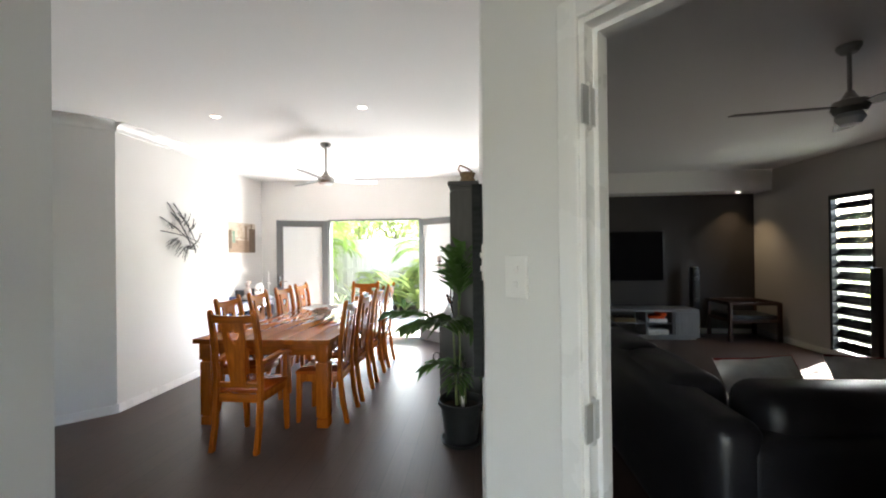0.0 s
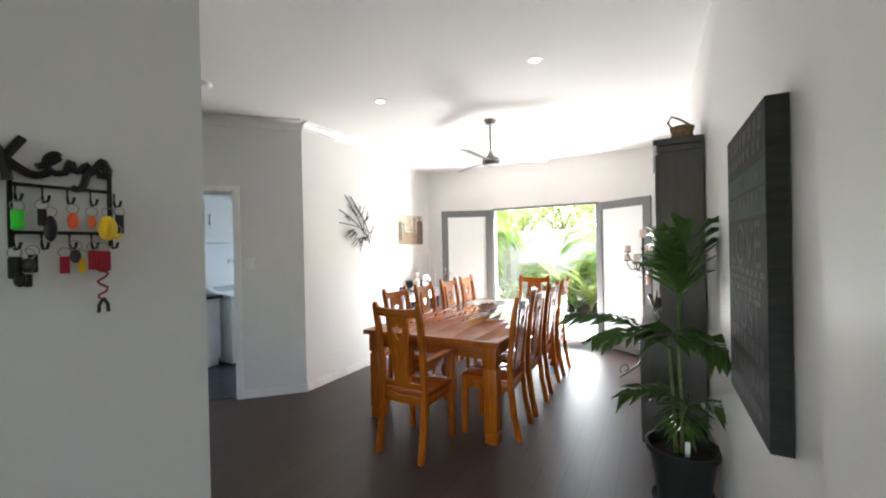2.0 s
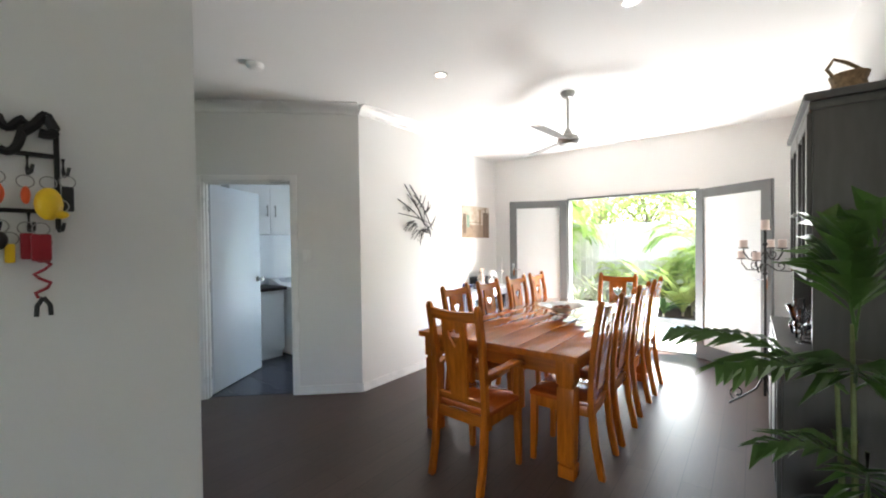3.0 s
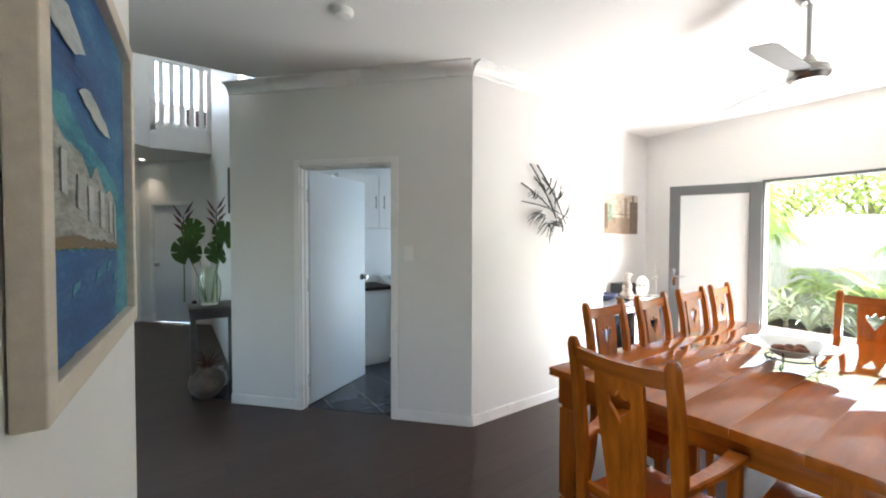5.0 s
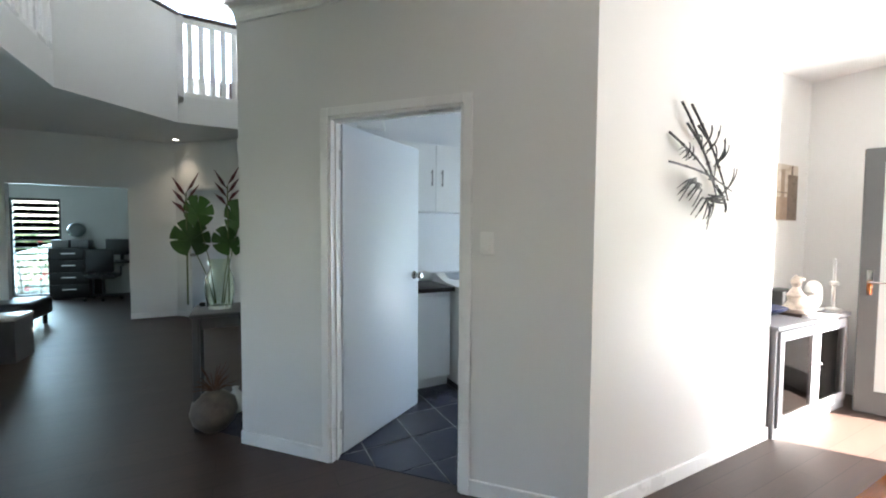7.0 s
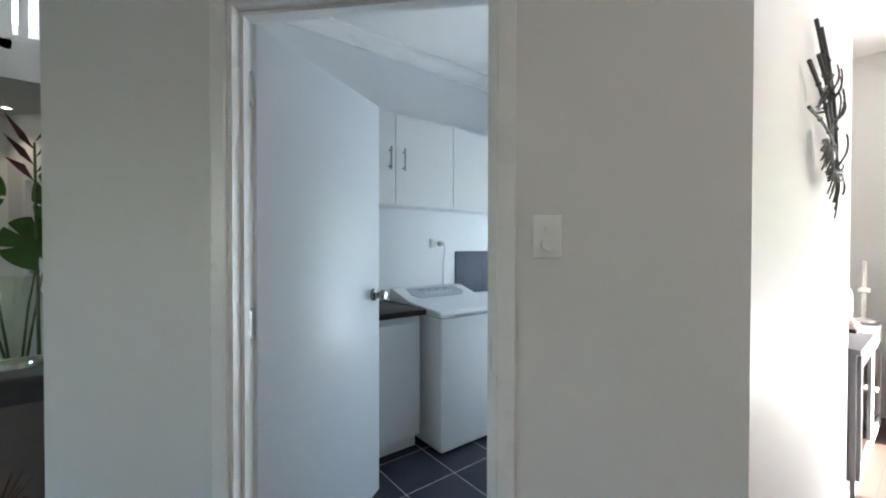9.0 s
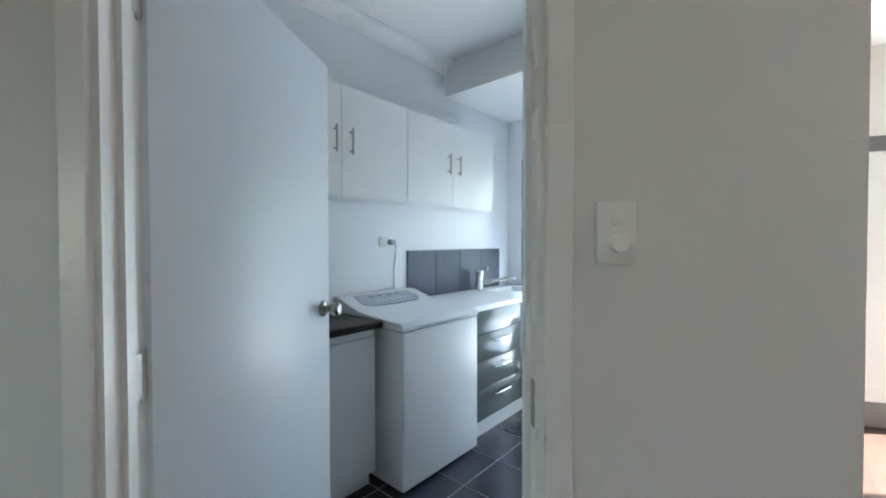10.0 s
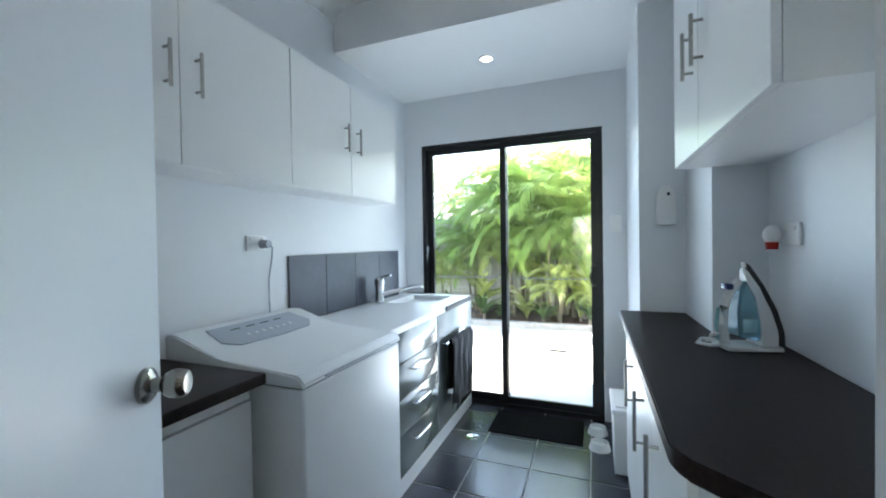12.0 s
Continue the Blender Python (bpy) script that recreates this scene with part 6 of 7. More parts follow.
# sliding door
sd = thing("sliding_door", "black aluminium framed sliding glass door", "door", pose(-5.486, 5.75, 0))
SW, SH = 1.414, 2.13
bm = bm_new()
for a, b, c, d in ((0, 0.035, 0, SH), (SW - 0.035, SW, 0, SH), (0.035, SW - 0.035, SH - 0.035, SH), (0.035, SW - 0.035, 0.0, 0.035)):
    box(bm, a, b, 0.0, 0.085, c, d)
part("frame", bm, M_BLACK, sd, smooth=False)
for k, (a, b, y) in enumerate(((0.035, 0.715, 0.048), (0.665, SW - 0.035, 0.012))):
    bm = bm_new()
    for p, q, c, d in ((a, a + 0.045, 0.036, SH - 0.036), (b - 0.045, b, 0.036, SH - 0.036), (a + 0.045, b - 0.045, SH - 0.075, SH - 0.036), (a + 0.045, b - 0.045, 0.036, 0.085)):
        box(bm, p, q, y, y + 0.028, c, d)
    s = part("sash", bm, M_BLACK, sd, smooth=False)
    bm = bm_new()
    box(bm, a + 0.045, b - 0.045, y + 0.011, y + 0.015, 0.085, SH - 0.075)
    g = part("pane", bm, M_GLASS, s, "clear glass pane", smooth=False)
    g.visible_shadow = False
    bm = bm_new()
    x = a + 0.07
    while x < b - 0.10:
        box(bm, x, x + 0.035, y + 0.0085, y + 0.0105, 1.02, 1.035)
        x += 0.045
    part("safety_strip", bm, M_PLASTIC_GREY, s, "frosted safety strip", smooth=False)
bm = bm_new()
tube(bm, [(SW - 0.058, 0.010, 0.98), (SW - 0.075, -0.030, 1.0), (SW - 0.085, -0.036, 1.06), (SW - 0.075, -0.030, 1.12), (SW - 0.058, 0.010, 1.14)], 0.009, 8)
part("pull", bm, M_BLACK, sd)
# mat on the tiles
M_MAT = mat("black_ribbed_rubber", (0.010, 0.010, 0.010), 0.9, 0, 0.3, 30, 0.3, 160, spec=0.1)
bm = bm_new()
box(bm, -4.83, -4.21, 5.32, 5.68, 0.0045, 0.013, 0.003)
solo("door_mat", bm, M_MAT, "black rubber door mat on the tiles", "mat")
bm = bm_new()
lathe(bm, [(0, 0.005), (0.045, 0.005), (0.045, 0.0075), (0.036, 0.0075), (0.034, 0.006), (0, 0.006)], 24, (-4.905, 5.21, 0))
solo("floor_drain", bm, M_CHROME, "round chrome floor drain in the tiles", "drain")

# ---- hall, stair well and study ----
def closed_door(m, w, h, label, knob_side=1):
    d = thing("hall_door", label, "door", m)
    bm = bm_new()
    box(bm, 0.018, w - 0.018, 0.030, 0.066, 0.012, h - 0.02, 0.002)
    part("leaf", bm, M_DOOR, d)
    bm = bm_new()
    x = 0.085 if knob_side < 0 else w - 0.085
    lathe(bm, [(0, 0), (0.030, 0), (0.030, 0.006), (0.012, 0.012), (0.012, 0.03), (0.027, 0.042), (0.027, 0.062), (0, 0.07)], 18, m=Matrix.Translation((x, 0.030, 1.0)) @ Matrix.Rotation(radians(90), 4, "X"))
    part("knob", bm, M_STEEL, d, "nickel knob")
    return d


HDM, _ = along((-9.70, 1.06), (-8.70, 2.06))
hd = HDM @ Matrix.Translation((0.26, 0, 0))
architrave(hd, 0.80, 2.04, 0.05)
jamb(hd, 0.80, 2.04, stop=False)
closed_door(hd, 0.80, 2.04, "closed plain white hall door", -1)

# fascia and balustrade round the well
M_RAIL = mat("dark_stained_handrail", (0.045, 0.018, 0.012), 0.3, 0, 0.3, 4, 0.02, 40, (1, 1, 8))


def side(i):
    return WELL[i], WELL[i + 1]


def baluster_run(p, q):
    m, n = along(p, q)
    b = thing("balustrade", "white slatted balustrade with a dark timber handrail", "balustrade", m, "upper landing balustrades")
    bm = bm_new()
    box(bm, 0, n, -0.045, 0.045, 4.135, 4.175, 0.010)
    part("handrail", bm, M_RAIL, b, "dark stained handrail")
    for z in (3.12, 4.06):
        bm = bm_new()
        box(bm, 0, n, -0.03, 0.03, z, z + 0.06, 0.004)
        part("rail", bm, M_TRIM, b, smooth=False)
    for x in (0.02, n - 0.02):
        bm = bm_new()
        box(bm, x - 0.04, x + 0.04, -0.042, 0.042, 3.03, 4.14, 0.004)
        part("post", bm, M_TRIM, b, smooth=False)
    k = int(n / 0.125)
    for j in range(1, k):
        x = n * j / k
        bm = bm_new()
        box(bm, x - 0.033, x + 0.033, -0.012, 0.012, 3.18, 4.06, 0.002)
        part("slat", bm, M_TRIM, b, smooth=False)
    return b


for i in range(1, 5):
    p, q = side(i)
    m, n = along(p, q)
    bm = bm_new()
    box(bm, -0.01, n + 0.01, -0.012, 0.0, CEIL - 0.001, 3.12, 0, m)
    struct("fascia", bm, M_WALL, "cream painted fascia round the stair well", "fascia")
baluster_run((-5.47, 0.34), (-7.28, 0.34))
baluster_run((-8.25, 1.30), (-8.25, 2.06))
mm, nn = along((-7.30, 0.37), (-8.22, 1.28))
bm = bm_new()
box(bm, 0, nn, -0.012, 0.08, 3.12, 4.135, 0, mm)
struct("parapet", bm, M_WALL, "cream painted solid parapet of the landing", "parapet")
bm = bm_new()
box(bm, -0.02, nn + 0.02, -0.045, 0.10, 4.135, 4.175, 0.01, mm)
solo("parapet_rail", bm, M_RAIL, "dark stained timber rail on the parapet", "handrail")
# upper window
bm = bm_new()
for a, b, c, d in ((-0.2, -0.14, 3.9, 5.3), (0.85, 0.91, 3.9, 5.3), (1.94, 2.0, 3.9, 5.3), (-0.14, 1.94, 5.24, 5.3), (-0.14, 1.94, 3.9, 3.96)):
    box(bm, -10.07, -10.02, a, b, c, d)
struct("window_upper", bm, M_TRIM, "white framed upper landing window", "window")
# small framed prints leaning by the landing
for y in (1.78, 1.90, 2.0):
    bm = bm_new()
    box(bm, -8.62, -8.60, y - 0.035, y + 0.035, 3.10, 3.52)
    solo("framed_print", bm, M_RAIL, "narrow dark framed print on the landing", "print", "prints on the landing", smooth=False)

# vase table in the hall
vt = thing("hall_table", "dark grey square hall table with tapered legs", "table", pose(-5.40, 1.865, 0))
TH, TR = 0.82, 0.19
bm = bm_new()
box(bm, -TR - 0.02, TR + 0.02, -TR - 0.01, TR + 0.01, TH - 0.028, TH, 0.006)
part("top", bm, M_GREY, vt)
for s in (-1, 1):
    bm = bm_new()
    box(bm, -TR + 0.04, TR - 0.04, s * (TR - 0.025) - 0.009, s * (TR - 0.025) + 0.009, TH - 0.11, TH - 0.028)
    part("apron", bm, M_GREY, vt, smooth=False)
    bm = bm_new()
    box(bm, s * (TR - 0.025) - 0.009, s * (TR - 0.025) + 0.009, -TR + 0.04, TR - 0.04, TH - 0.11, TH - 0.028)
    part("apron", bm, M_GREY, vt, smooth=False)
    for u in (-1, 1):
        bm = bm_new()
        box(bm, s * (TR - 0.025) - 0.022, s * (TR - 0.025) + 0.022, u * (TR - 0.025) - 0.022, u * (TR - 0.025) + 0.022, 0, TH - 0.028, 0.004)
        part("leg", bm, M_GREY, vt)
M_WATER = mat("greenish_vase_glass", (0.90, 0.95, 0.84), 0.03, 0, 0.05, 4, 0, 40, trans=1.0, rvar=0.01)
bm = bm_new()
lathe(bm, [(0, 0), (0.075, 0.0), (0.085, 0.02), (0.10, 0.12), (0.095, 0.22), (0.065, 0.30), (0.075, 0.36), (0.070, 0.36), (0.060, 0.30), (0.088, 0.22), (0.093, 0.12), (0.075, 0.025), (0, 0.02)], 28, (-5.40, 1.84, 0.821))
solo("glass_vase", bm, M_WATER, "tall clear glass vase of tropical leaves", "vase")
M_MONST = leafy("glossy_monstera_leaf", (0.06, 0.13, 0.025))
M_HELI = paint("dark_red_flower_bract", (0.10, 0.018, 0.02), 0.45)
fl = thing("tropical_leaves", "cut green monstera leaves and red heliconia stems", "flowers", pose(-5.40, 1.84, 0.86))


def monstera(bm, c, r, m):
    """A broad leaf with deep slits."""
    pts = [(0, -0.15 * r)]
    n = 88
    for i in range(n + 1):
        a = radians(-75 + 330 * i / n)
        k = 0.58 if i % 12 == 6 and 10 < i < 78 else 1.0
        k *= 1.0 + 0.18 * math.sin(a)
        pts.append((r * k * math.cos(a) * 0.85, r * k * math.sin(a) + 0.15 * r))
    vs = [bm.verts.new(m @ (Vector(c) + Vector((x, 0.12 * r * (abs(x) / r) ** 2 * 3, y)))) for x, y in pts]
    mid = bm.verts.new(m @ (Vector(c) + Vector((0, 0, 0.12 * r))))
    for i in range(len(vs)):
        bm.faces.new((mid, vs[i], vs[(i + 1) % len(vs)]))


for x, y, z, r, yaw, tilt in ((0.0, -0.13, 0.63, 0.115, 78, 10), (0.03, -0.17, 0.44, 0.145, 98, -24), (0.0, 0.13, 0.58, 0.14, 66, 8), (0.06, 0.07, 0.42, 0.12, 118, -26)):
    bm = bm_new()
    monstera(bm, (0, 0, 0), r, Matrix.Translation((x, y, z)) @ Matrix.Rotation(radians(yaw), 4, "Z") @ Matrix.Rotation(radians(tilt), 4, "X"))
    part("leaf", bm, M_MONST, fl)
    bm = bm_new()
    tube(bm, [(x * 0.2, y * 0.2, 0.0), (x * 0.5, y * 0.5, z * 0.5), (x, y, z)], 0.005, 6, 0.003)
    part("stem", bm, M_STALK, fl)
for x, y, z in ((-0.02, -0.20, 0.80), (0.05, 0.06, 0.86)):
    bm = bm_new()
    tube(bm, [(x * 0.2, y, 0.0), (x * 0.6, y, z * 0.5), (x * 0.9, y, z - 0.1), (x, y, z)], 0.006, 6, 0.004)
    part("stem", bm, M_STALK, fl)
    bm = bm_new()
    for k in range(6):
        s = 1 if k % 2 else -1
        b0 = Vector((x, y, z - 0.14 + k * 0.032))
        tip = b0 + Vector((0.0, s * 0.085, 0.075 + 0.012 * k))
        vs = [bm.verts.new(v) for v in (b0 - Vector((0, 0, 0.018)), b0 + Vector((0.012, s * 0.04, 0.02)), tip, b0 + Vector((-0.012, s * 0.03, 0.05)))]
        bm.faces.new((vs[0], vs[1], vs[2]))
        bm.faces.new((vs[0], vs[2], vs[3]))
        bm.faces.new((vs[0], vs[3], vs[1]))
        bm.faces.new((vs[1], vs[3], vs[2]))
    part("bract", bm, M_HELI, fl, "dark red bracts")
bm = bm_new()
box(bm, -5.545, -5.505, 1.70, 1.74, 0.821, 0.85, 0.006)
solo("small_box", bm, M_BLACK, "small black box on the hall table", "box")
M_STONE = mat("mottled_stoneware", (0.15, 0.115, 0.09), 0.4, 0, 0.3, 12, 0.08, 80)
bm = bm_new()
lathe(bm, [(0, 0), (0.07, 0.0), (0.13, 0.06), (0.150, 0.13), (0.135, 0.20), (0.075, 0.255), (0.05, 0.27), (0.055, 0.29), (0.045, 0.285), (0.04, 0.26), (0, 0.25)], 28, (-5.22, 1.80, 0))
solo("floor_vase", bm, M_STONE, "round mottled stoneware vase under the hall table", "vase")
M_DRY = mat("dried_brown_twigs", (0.10, 0.045, 0.025), 0.8, 0, 0.4, 30, 0.1, 80)
bm = bm_new()
rt = random.Random(4)
for k in range(42):
    a, e = rt.uniform(0, 6.28), rt.uniform(0.25, 1.2)
    ln = rt.uniform(0.10, 0.24)
    p = Vector((-5.22, 1.80, 0.27))
    d = Vector((math.cos(a) * math.cos(e), math.sin(a) * math.cos(e), math.sin(e)))
    q = p + d * ln
    q.y = min(q.y, 2.03)
    tube(bm, [p, p + d * ln * 0.6 + Vector((0, 0, 0.01)), q], 0.004, 4, 0.002)
solo("dried_twigs", bm, M_DRY, "dried brown twigs standing in the stoneware vase", "twigs")
bm = bm_new()
lathe(bm, [(0, 0), (0.05, 0), (0.065, 0.06), (0.05, 0.13), (0.02, 0.17), (0.025, 0.19), (0, 0.19)], 18, (-5.46, 1.93, 0))
solo("ceramic_jug", bm, M_WHITEC, "pale ceramic jug standing under the hall table", "jug")
# dark carved hanging on the hall wall
bm = bm_new()
prism(bm, [(-0.04, 0), (0.04, 0), (0.055, 0.20), (0.03, 0.42), (0.0, 0.48), (-0.03, 0.42), (-0.055, 0.20)], 0, 0.02, pose(-5.75, 2.06, 1.72) @ Matrix.Rotation(radians(90), 4, "X"))
solo("wall_hanging", bm, M_IRON, "dark carved hanging on the hall wall", "wall hanging")


def cushion_block(bm, x0, x1, y0, y1, z0, z1, r=0.06):
    box(bm, x0, x1, y0, y1, z0, z1, r, seg=4)


def leather_seat(m, w, d, label, cat="armchair"):
    a = thing("leather_armchair", label, cat, m)
    bm = bm_new()
    cushion_block(bm, 0.16, w - 0.16, 0.0, d - 0.22, 0.10, 0.44, 0.05)
    part("seat", bm, M_LEATHER, a)
    bm = bm_new()
    cushion_block(bm, 0.12, w - 0.12, d - 0.26, d, 0.10, 0.86, 0.08)
    part("backrest", bm, M_LEATHER, a)
    for x in (0.0, w - 0.20):
        bm = bm_new()
        cushion_block(bm, x, x + 0.20, 0.0, d - 0.05, 0.08, 0.62, 0.07)
        part("armrest", bm, M_LEATHER, a)
    for x in (0.06, w - 0.06):
        for y in (0.06, d - 0.08):
            bm = bm_new()
            rod(bm, (x, y, 0), (x, y, 0.10), 0.022)
            part("foot", bm, M_BLACK, a)
    return a


leather_seat(pose(-7.42, -0.98, 0) @ Matrix.Identity(4), 1.9, 0.92, "black leather sofa seen from behind in the hall", "sofa")
stb = thing("side_table", "low pale box-shaped side table", "table", pose(-8.10, -0.52, 0))
bm = bm_new()
box(bm, 0.0, 0.42, 0.0, 0.42, 0.44, 0.475, 0.004)
part("top", bm, M_WHITEC, stb)
bm = bm_new()
box(bm, 0.004, 0.416, 0.004, 0.416, 0.0, 0.44)
part("body", bm, M_SB, stb, smooth=False)
ot = thing("ottoman", "low black leather ottoman near the study", "ottoman", pose(-10.0, -1.15, 0))
bm = bm_new()
cushion_block(bm, 0, 0.75, 0, 0.62, 0.14, 0.40, 0.06)
part("cushion", bm, M_LEATHER, ot)
for x in (0.08, 0.67):
    for y in (0.08, 0.54):
        bm = bm_new()
        rod(bm, (x, y, 0), (x, y, 0.15), 0.03)
        part("foot", bm, M_BLACK, ot)


def louvre_window(m, w, h, n, label, rail=None):
    """Rows of tilted glass blades in a frame; x along the wall, y outwards."""
    wd = thing("louvre_window", label, "window", m)
    bm = bm_new()
    for a, b, c, d in ((0, 0.04, 0, h), (w - 0.04, w, 0, h), (0.04, w - 0.04, h - 0.06, h), (0.04, w - 0.04, 0, 0.04)):
        box(bm, a, b, 0.0, 0.07, c, d)
    part("frame", bm, M_BLACK, wd, smooth=False)
    for k in range(n):
        z = 0.05 + (h - 0.12) * (k + 0.5) / n
        q = Matrix.Translation((0, 0.035, z)) @ Matrix.Rotation(radians(48), 4, "X")
        bm = bm_new()
        box(bm, 0.045, w - 0.045, -0.065, 0.065, -0.003, 0.003, 0, q)
        b = part("blade", bm, M_GLASS, wd, "tilted glass blade", smooth=False)
        b.visible_shadow = False
        bm = bm_new()
        box(bm, 0.042, w - 0.042, -0.075, -0.062, -0.006, 0.006, 0, q)
        part("clip_rail", bm, M_BLACK, wd, smooth=False)
    return wd


louvre_window(pose(-13.0, -2.10, 0.02, 0, 0, 90), 0.77, 2.0, 14, "black framed glass louvre window in the study")
louvre_window(pose(4.85, 5.839, 0.06, 0, 0, -90), 0.63, 2.14, 13, "black framed glass louvre window in the living room")

# study furniture
fc = thing("filing_drawers", "black four-drawer office cabinet in the study", "drawers", pose(-12.98, -1.40, 0))
bm = bm_new()
box(bm, 0, 0.45, 0, 0.62, 0, 1.02, 0.004)
part("body", bm, M_BLACK, fc)
for k in range(4):
    bm = bm_new()
    box(bm, 0.45, 0.468, 0.01, 0.61, 0.05 + k * 0.243, 0.05 + k * 0.243 + 0.232, 0.002)
    d = part("drawer", bm, M_BLACK, fc)
    bm = bm_new()
    box(bm, 0.468, 0.482, 0.20, 0.42, 0.17 + k * 0.243, 0.19 + k * 0.243, 0.003)
    part("handle", bm, M_CHROME, d, "chrome pull handle")
for y in (-1.36, -1.06):
    bm = bm_new()
    box(bm, -12.90, -12.56, y, y + 0.26, 1.022, 1.18, 0.01)
    solo("archive_box", bm, M_SB, "grey archive box on the office cabinet", "box", "boxes on the cabinet")
gl = thing("desk_globe", "dark globe on a curved stand", "globe", pose(-12.75, -1.02, 1.181))
bm = bm_new()
ball(bm, (0, 0, 0.20), 0.15, u=20, v=14)
part("sphere", bm, M_GLOSSGREY, gl)
bm = bm_new()
lathe(bm, [(0, 0), (0.09, 0), (0.09, 0.012), (0.015, 0.03), (0.012, 0.05), (0, 0.05)], 18)
tube(bm, [(0.0, 0.17 * math.cos(a), 0.20 + 0.17 * math.sin(a)) for a in (radians(-90 + 18 * i) for i in range(11))], 0.008, 6)
part("stand", bm, M_STEEL, gl)
dk = thing("study_desk", "dark study desk against the wall", "desk", pose(-12.98, -0.70, 0))
bm = bm_new()
box(bm, 0, 0.62, 0, 1.5, 0.70, 0.735, 0.004)
part("top", bm, M_BLACK, dk)
for y in (0.0, 1.47):
    bm = bm_new()
    box(bm, 0.02, 0.60, y, y + 0.03, 0, 0.70)
    part("side_panel", bm, M_BLACK, dk, smooth=False)
mo = thing("computer_monitor", "black flat computer monitor on the desk", "monitor", pose(-12.80, -0.30, 0.736))
bm = bm_new()
box(bm, 0, 0.03, -0.27, 0.27, 0.12, 0.46, 0.006)
part("screen", bm, M_BLACK, mo)
bm = bm_new()
box(bm, -0.06, 0.10, -0.11, 0.11, 0, 0.012, 0.003)
box(bm, -0.02, 0.0, -0.03, 0.03, 0.012, 0.25)
part("stand", bm, M_BLACK, mo)
oc = thing("office_chair", "black swivel office chair at the desk", "chair", pose(-12.10, -0.45, 0))
bm = bm_new()
box(bm, -0.23, 0.23, -0.24, 0.24, 0.43, 0.52, 0.035, seg=3)
part("seat", bm, M_LEATHER, oc)
bm = bm_new()
box(bm, 0.20, 0.27, -0.22, 0.22, 0.56, 1.02, 0.03, seg=3)
box(bm, 0.22, 0.25, -0.03, 0.03, 0.44, 0.60)
part("backrest", bm, M_LEATHER, oc)
bm = bm_new()
rod(bm, (0, 0, 0.06), (0, 0, 0.43), 0.025)
part("column", bm, M_BLACK, oc)
for k in range(5):
    a = radians(72 * k + 10)
    bm = bm_new()
    tube(bm, [(0, 0, 0.10), (0.15 * math.cos(a), 0.15 * math.sin(a), 0.085), (0.29 * math.cos(a), 0.29 * math.sin(a), 0.06)], 0.018, 6, 0.012)
    leg = part("leg", bm, M_BLACK, oc)
    bm = bm_new()
    rod(bm, (0.29 * math.cos(a) - 0.012, 0.29 * math.sin(a), 0.028), (0.29 * math.cos(a) + 0.012, 0.29 * math.sin(a), 0.028), 0.028, seg=14)
    part("castor", bm, M_BLACK, leg)
for s in (-1, 1):
    bm = bm_new()
    tube(bm, [(0.10, s * 0.22, 0.46), (0.08, s * 0.29, 0.50), (0.08, s * 0.29, 0.66), (-0.12, s * 0.29, 0.67)], 0.016, 6)
    part("armrest", bm, M_BLACK, oc)

# ---- living room ----
ceiling_fan(pose(2.40, 2.70, CEIL), mat("dark_timber_blade", (0.035, 0.018, 0.012), 0.35, 0, 0.3, 5, 0.02, 50, (8, 1, 1)), "dark timber three-blade ceiling fan with a light", 0.40, 0.66, 172, True)
# corner sofa: two backs that meet, seen from behind
sf = thing("corner_sofa", "large black leather corner sofa with plump cushions", "sofa", pose(0, 0, 0))


def plump(bm, x0, x1, y0, y1, z0, z1, r):
    vs = box(bm, x0, x1, y0, y1, z0, z1, r, seg=4)


bm = bm_new()
plump(bm, 0.98, 1.22, 1.68, 4.3, 0.06, 0.80, 0.09)
part("backrest", bm, M_LEATHER, sf)
bm = bm_new()
plump(bm, 1.10, 3.6, 1.68, 1.96, 0.06, 0.74, 0.07)
part("backrest", bm, M_LEATHER, sf)
for x0, x1 in ((1.22, 2.02), (2.03, 2.83), (2.84, 3.60)):
    bm = bm_new()
    plump(bm, x0, x1, 1.74, 2.06, 0.60, 0.90, 0.11)
    part("back_cushion", bm, M_LEATHER, sf)
for y0, y1 in ((2.10, 2.82), (2.83, 3.55), (3.56, 4.28)):
    bm = bm_new()
    plump(bm, 1.02, 1.34, y0, y1, 0.58, 0.85, 0.11)
    part("back_cushion", bm, M_LEATHER, sf)
for x0, x1, y0, y1 in ((1.24, 3.60, 1.98, 2.78), (1.24, 1.98, 2.79, 4.28)):
    bm = bm_new()
    plump(bm, x0, x1, y0, y1, 0.10, 0.45, 0.06)
    part("seat", bm, M_LEATHER, sf)
for x, y in ((1.05, 1.75), (3.5, 1.75), (1.05, 4.2), (3.5, 2.7), (1.9, 4.2)):
    bm = bm_new()
    rod(bm, (x, y, 0), (x, y, 0.11), 0.025)
    part("foot", bm, M_BLACK, sf)
M_CUSH = mat("white_and_red_cushion_cloth", (0.75, 0.72, 0.70), 0.85, 0, 0.2, 10, 0.2, 200)
M_CUSHR = mat("dark_red_cushion_piping", (0.20, 0.015, 0.012), 0.8, 0, 0.2, 10, 0.2, 200)
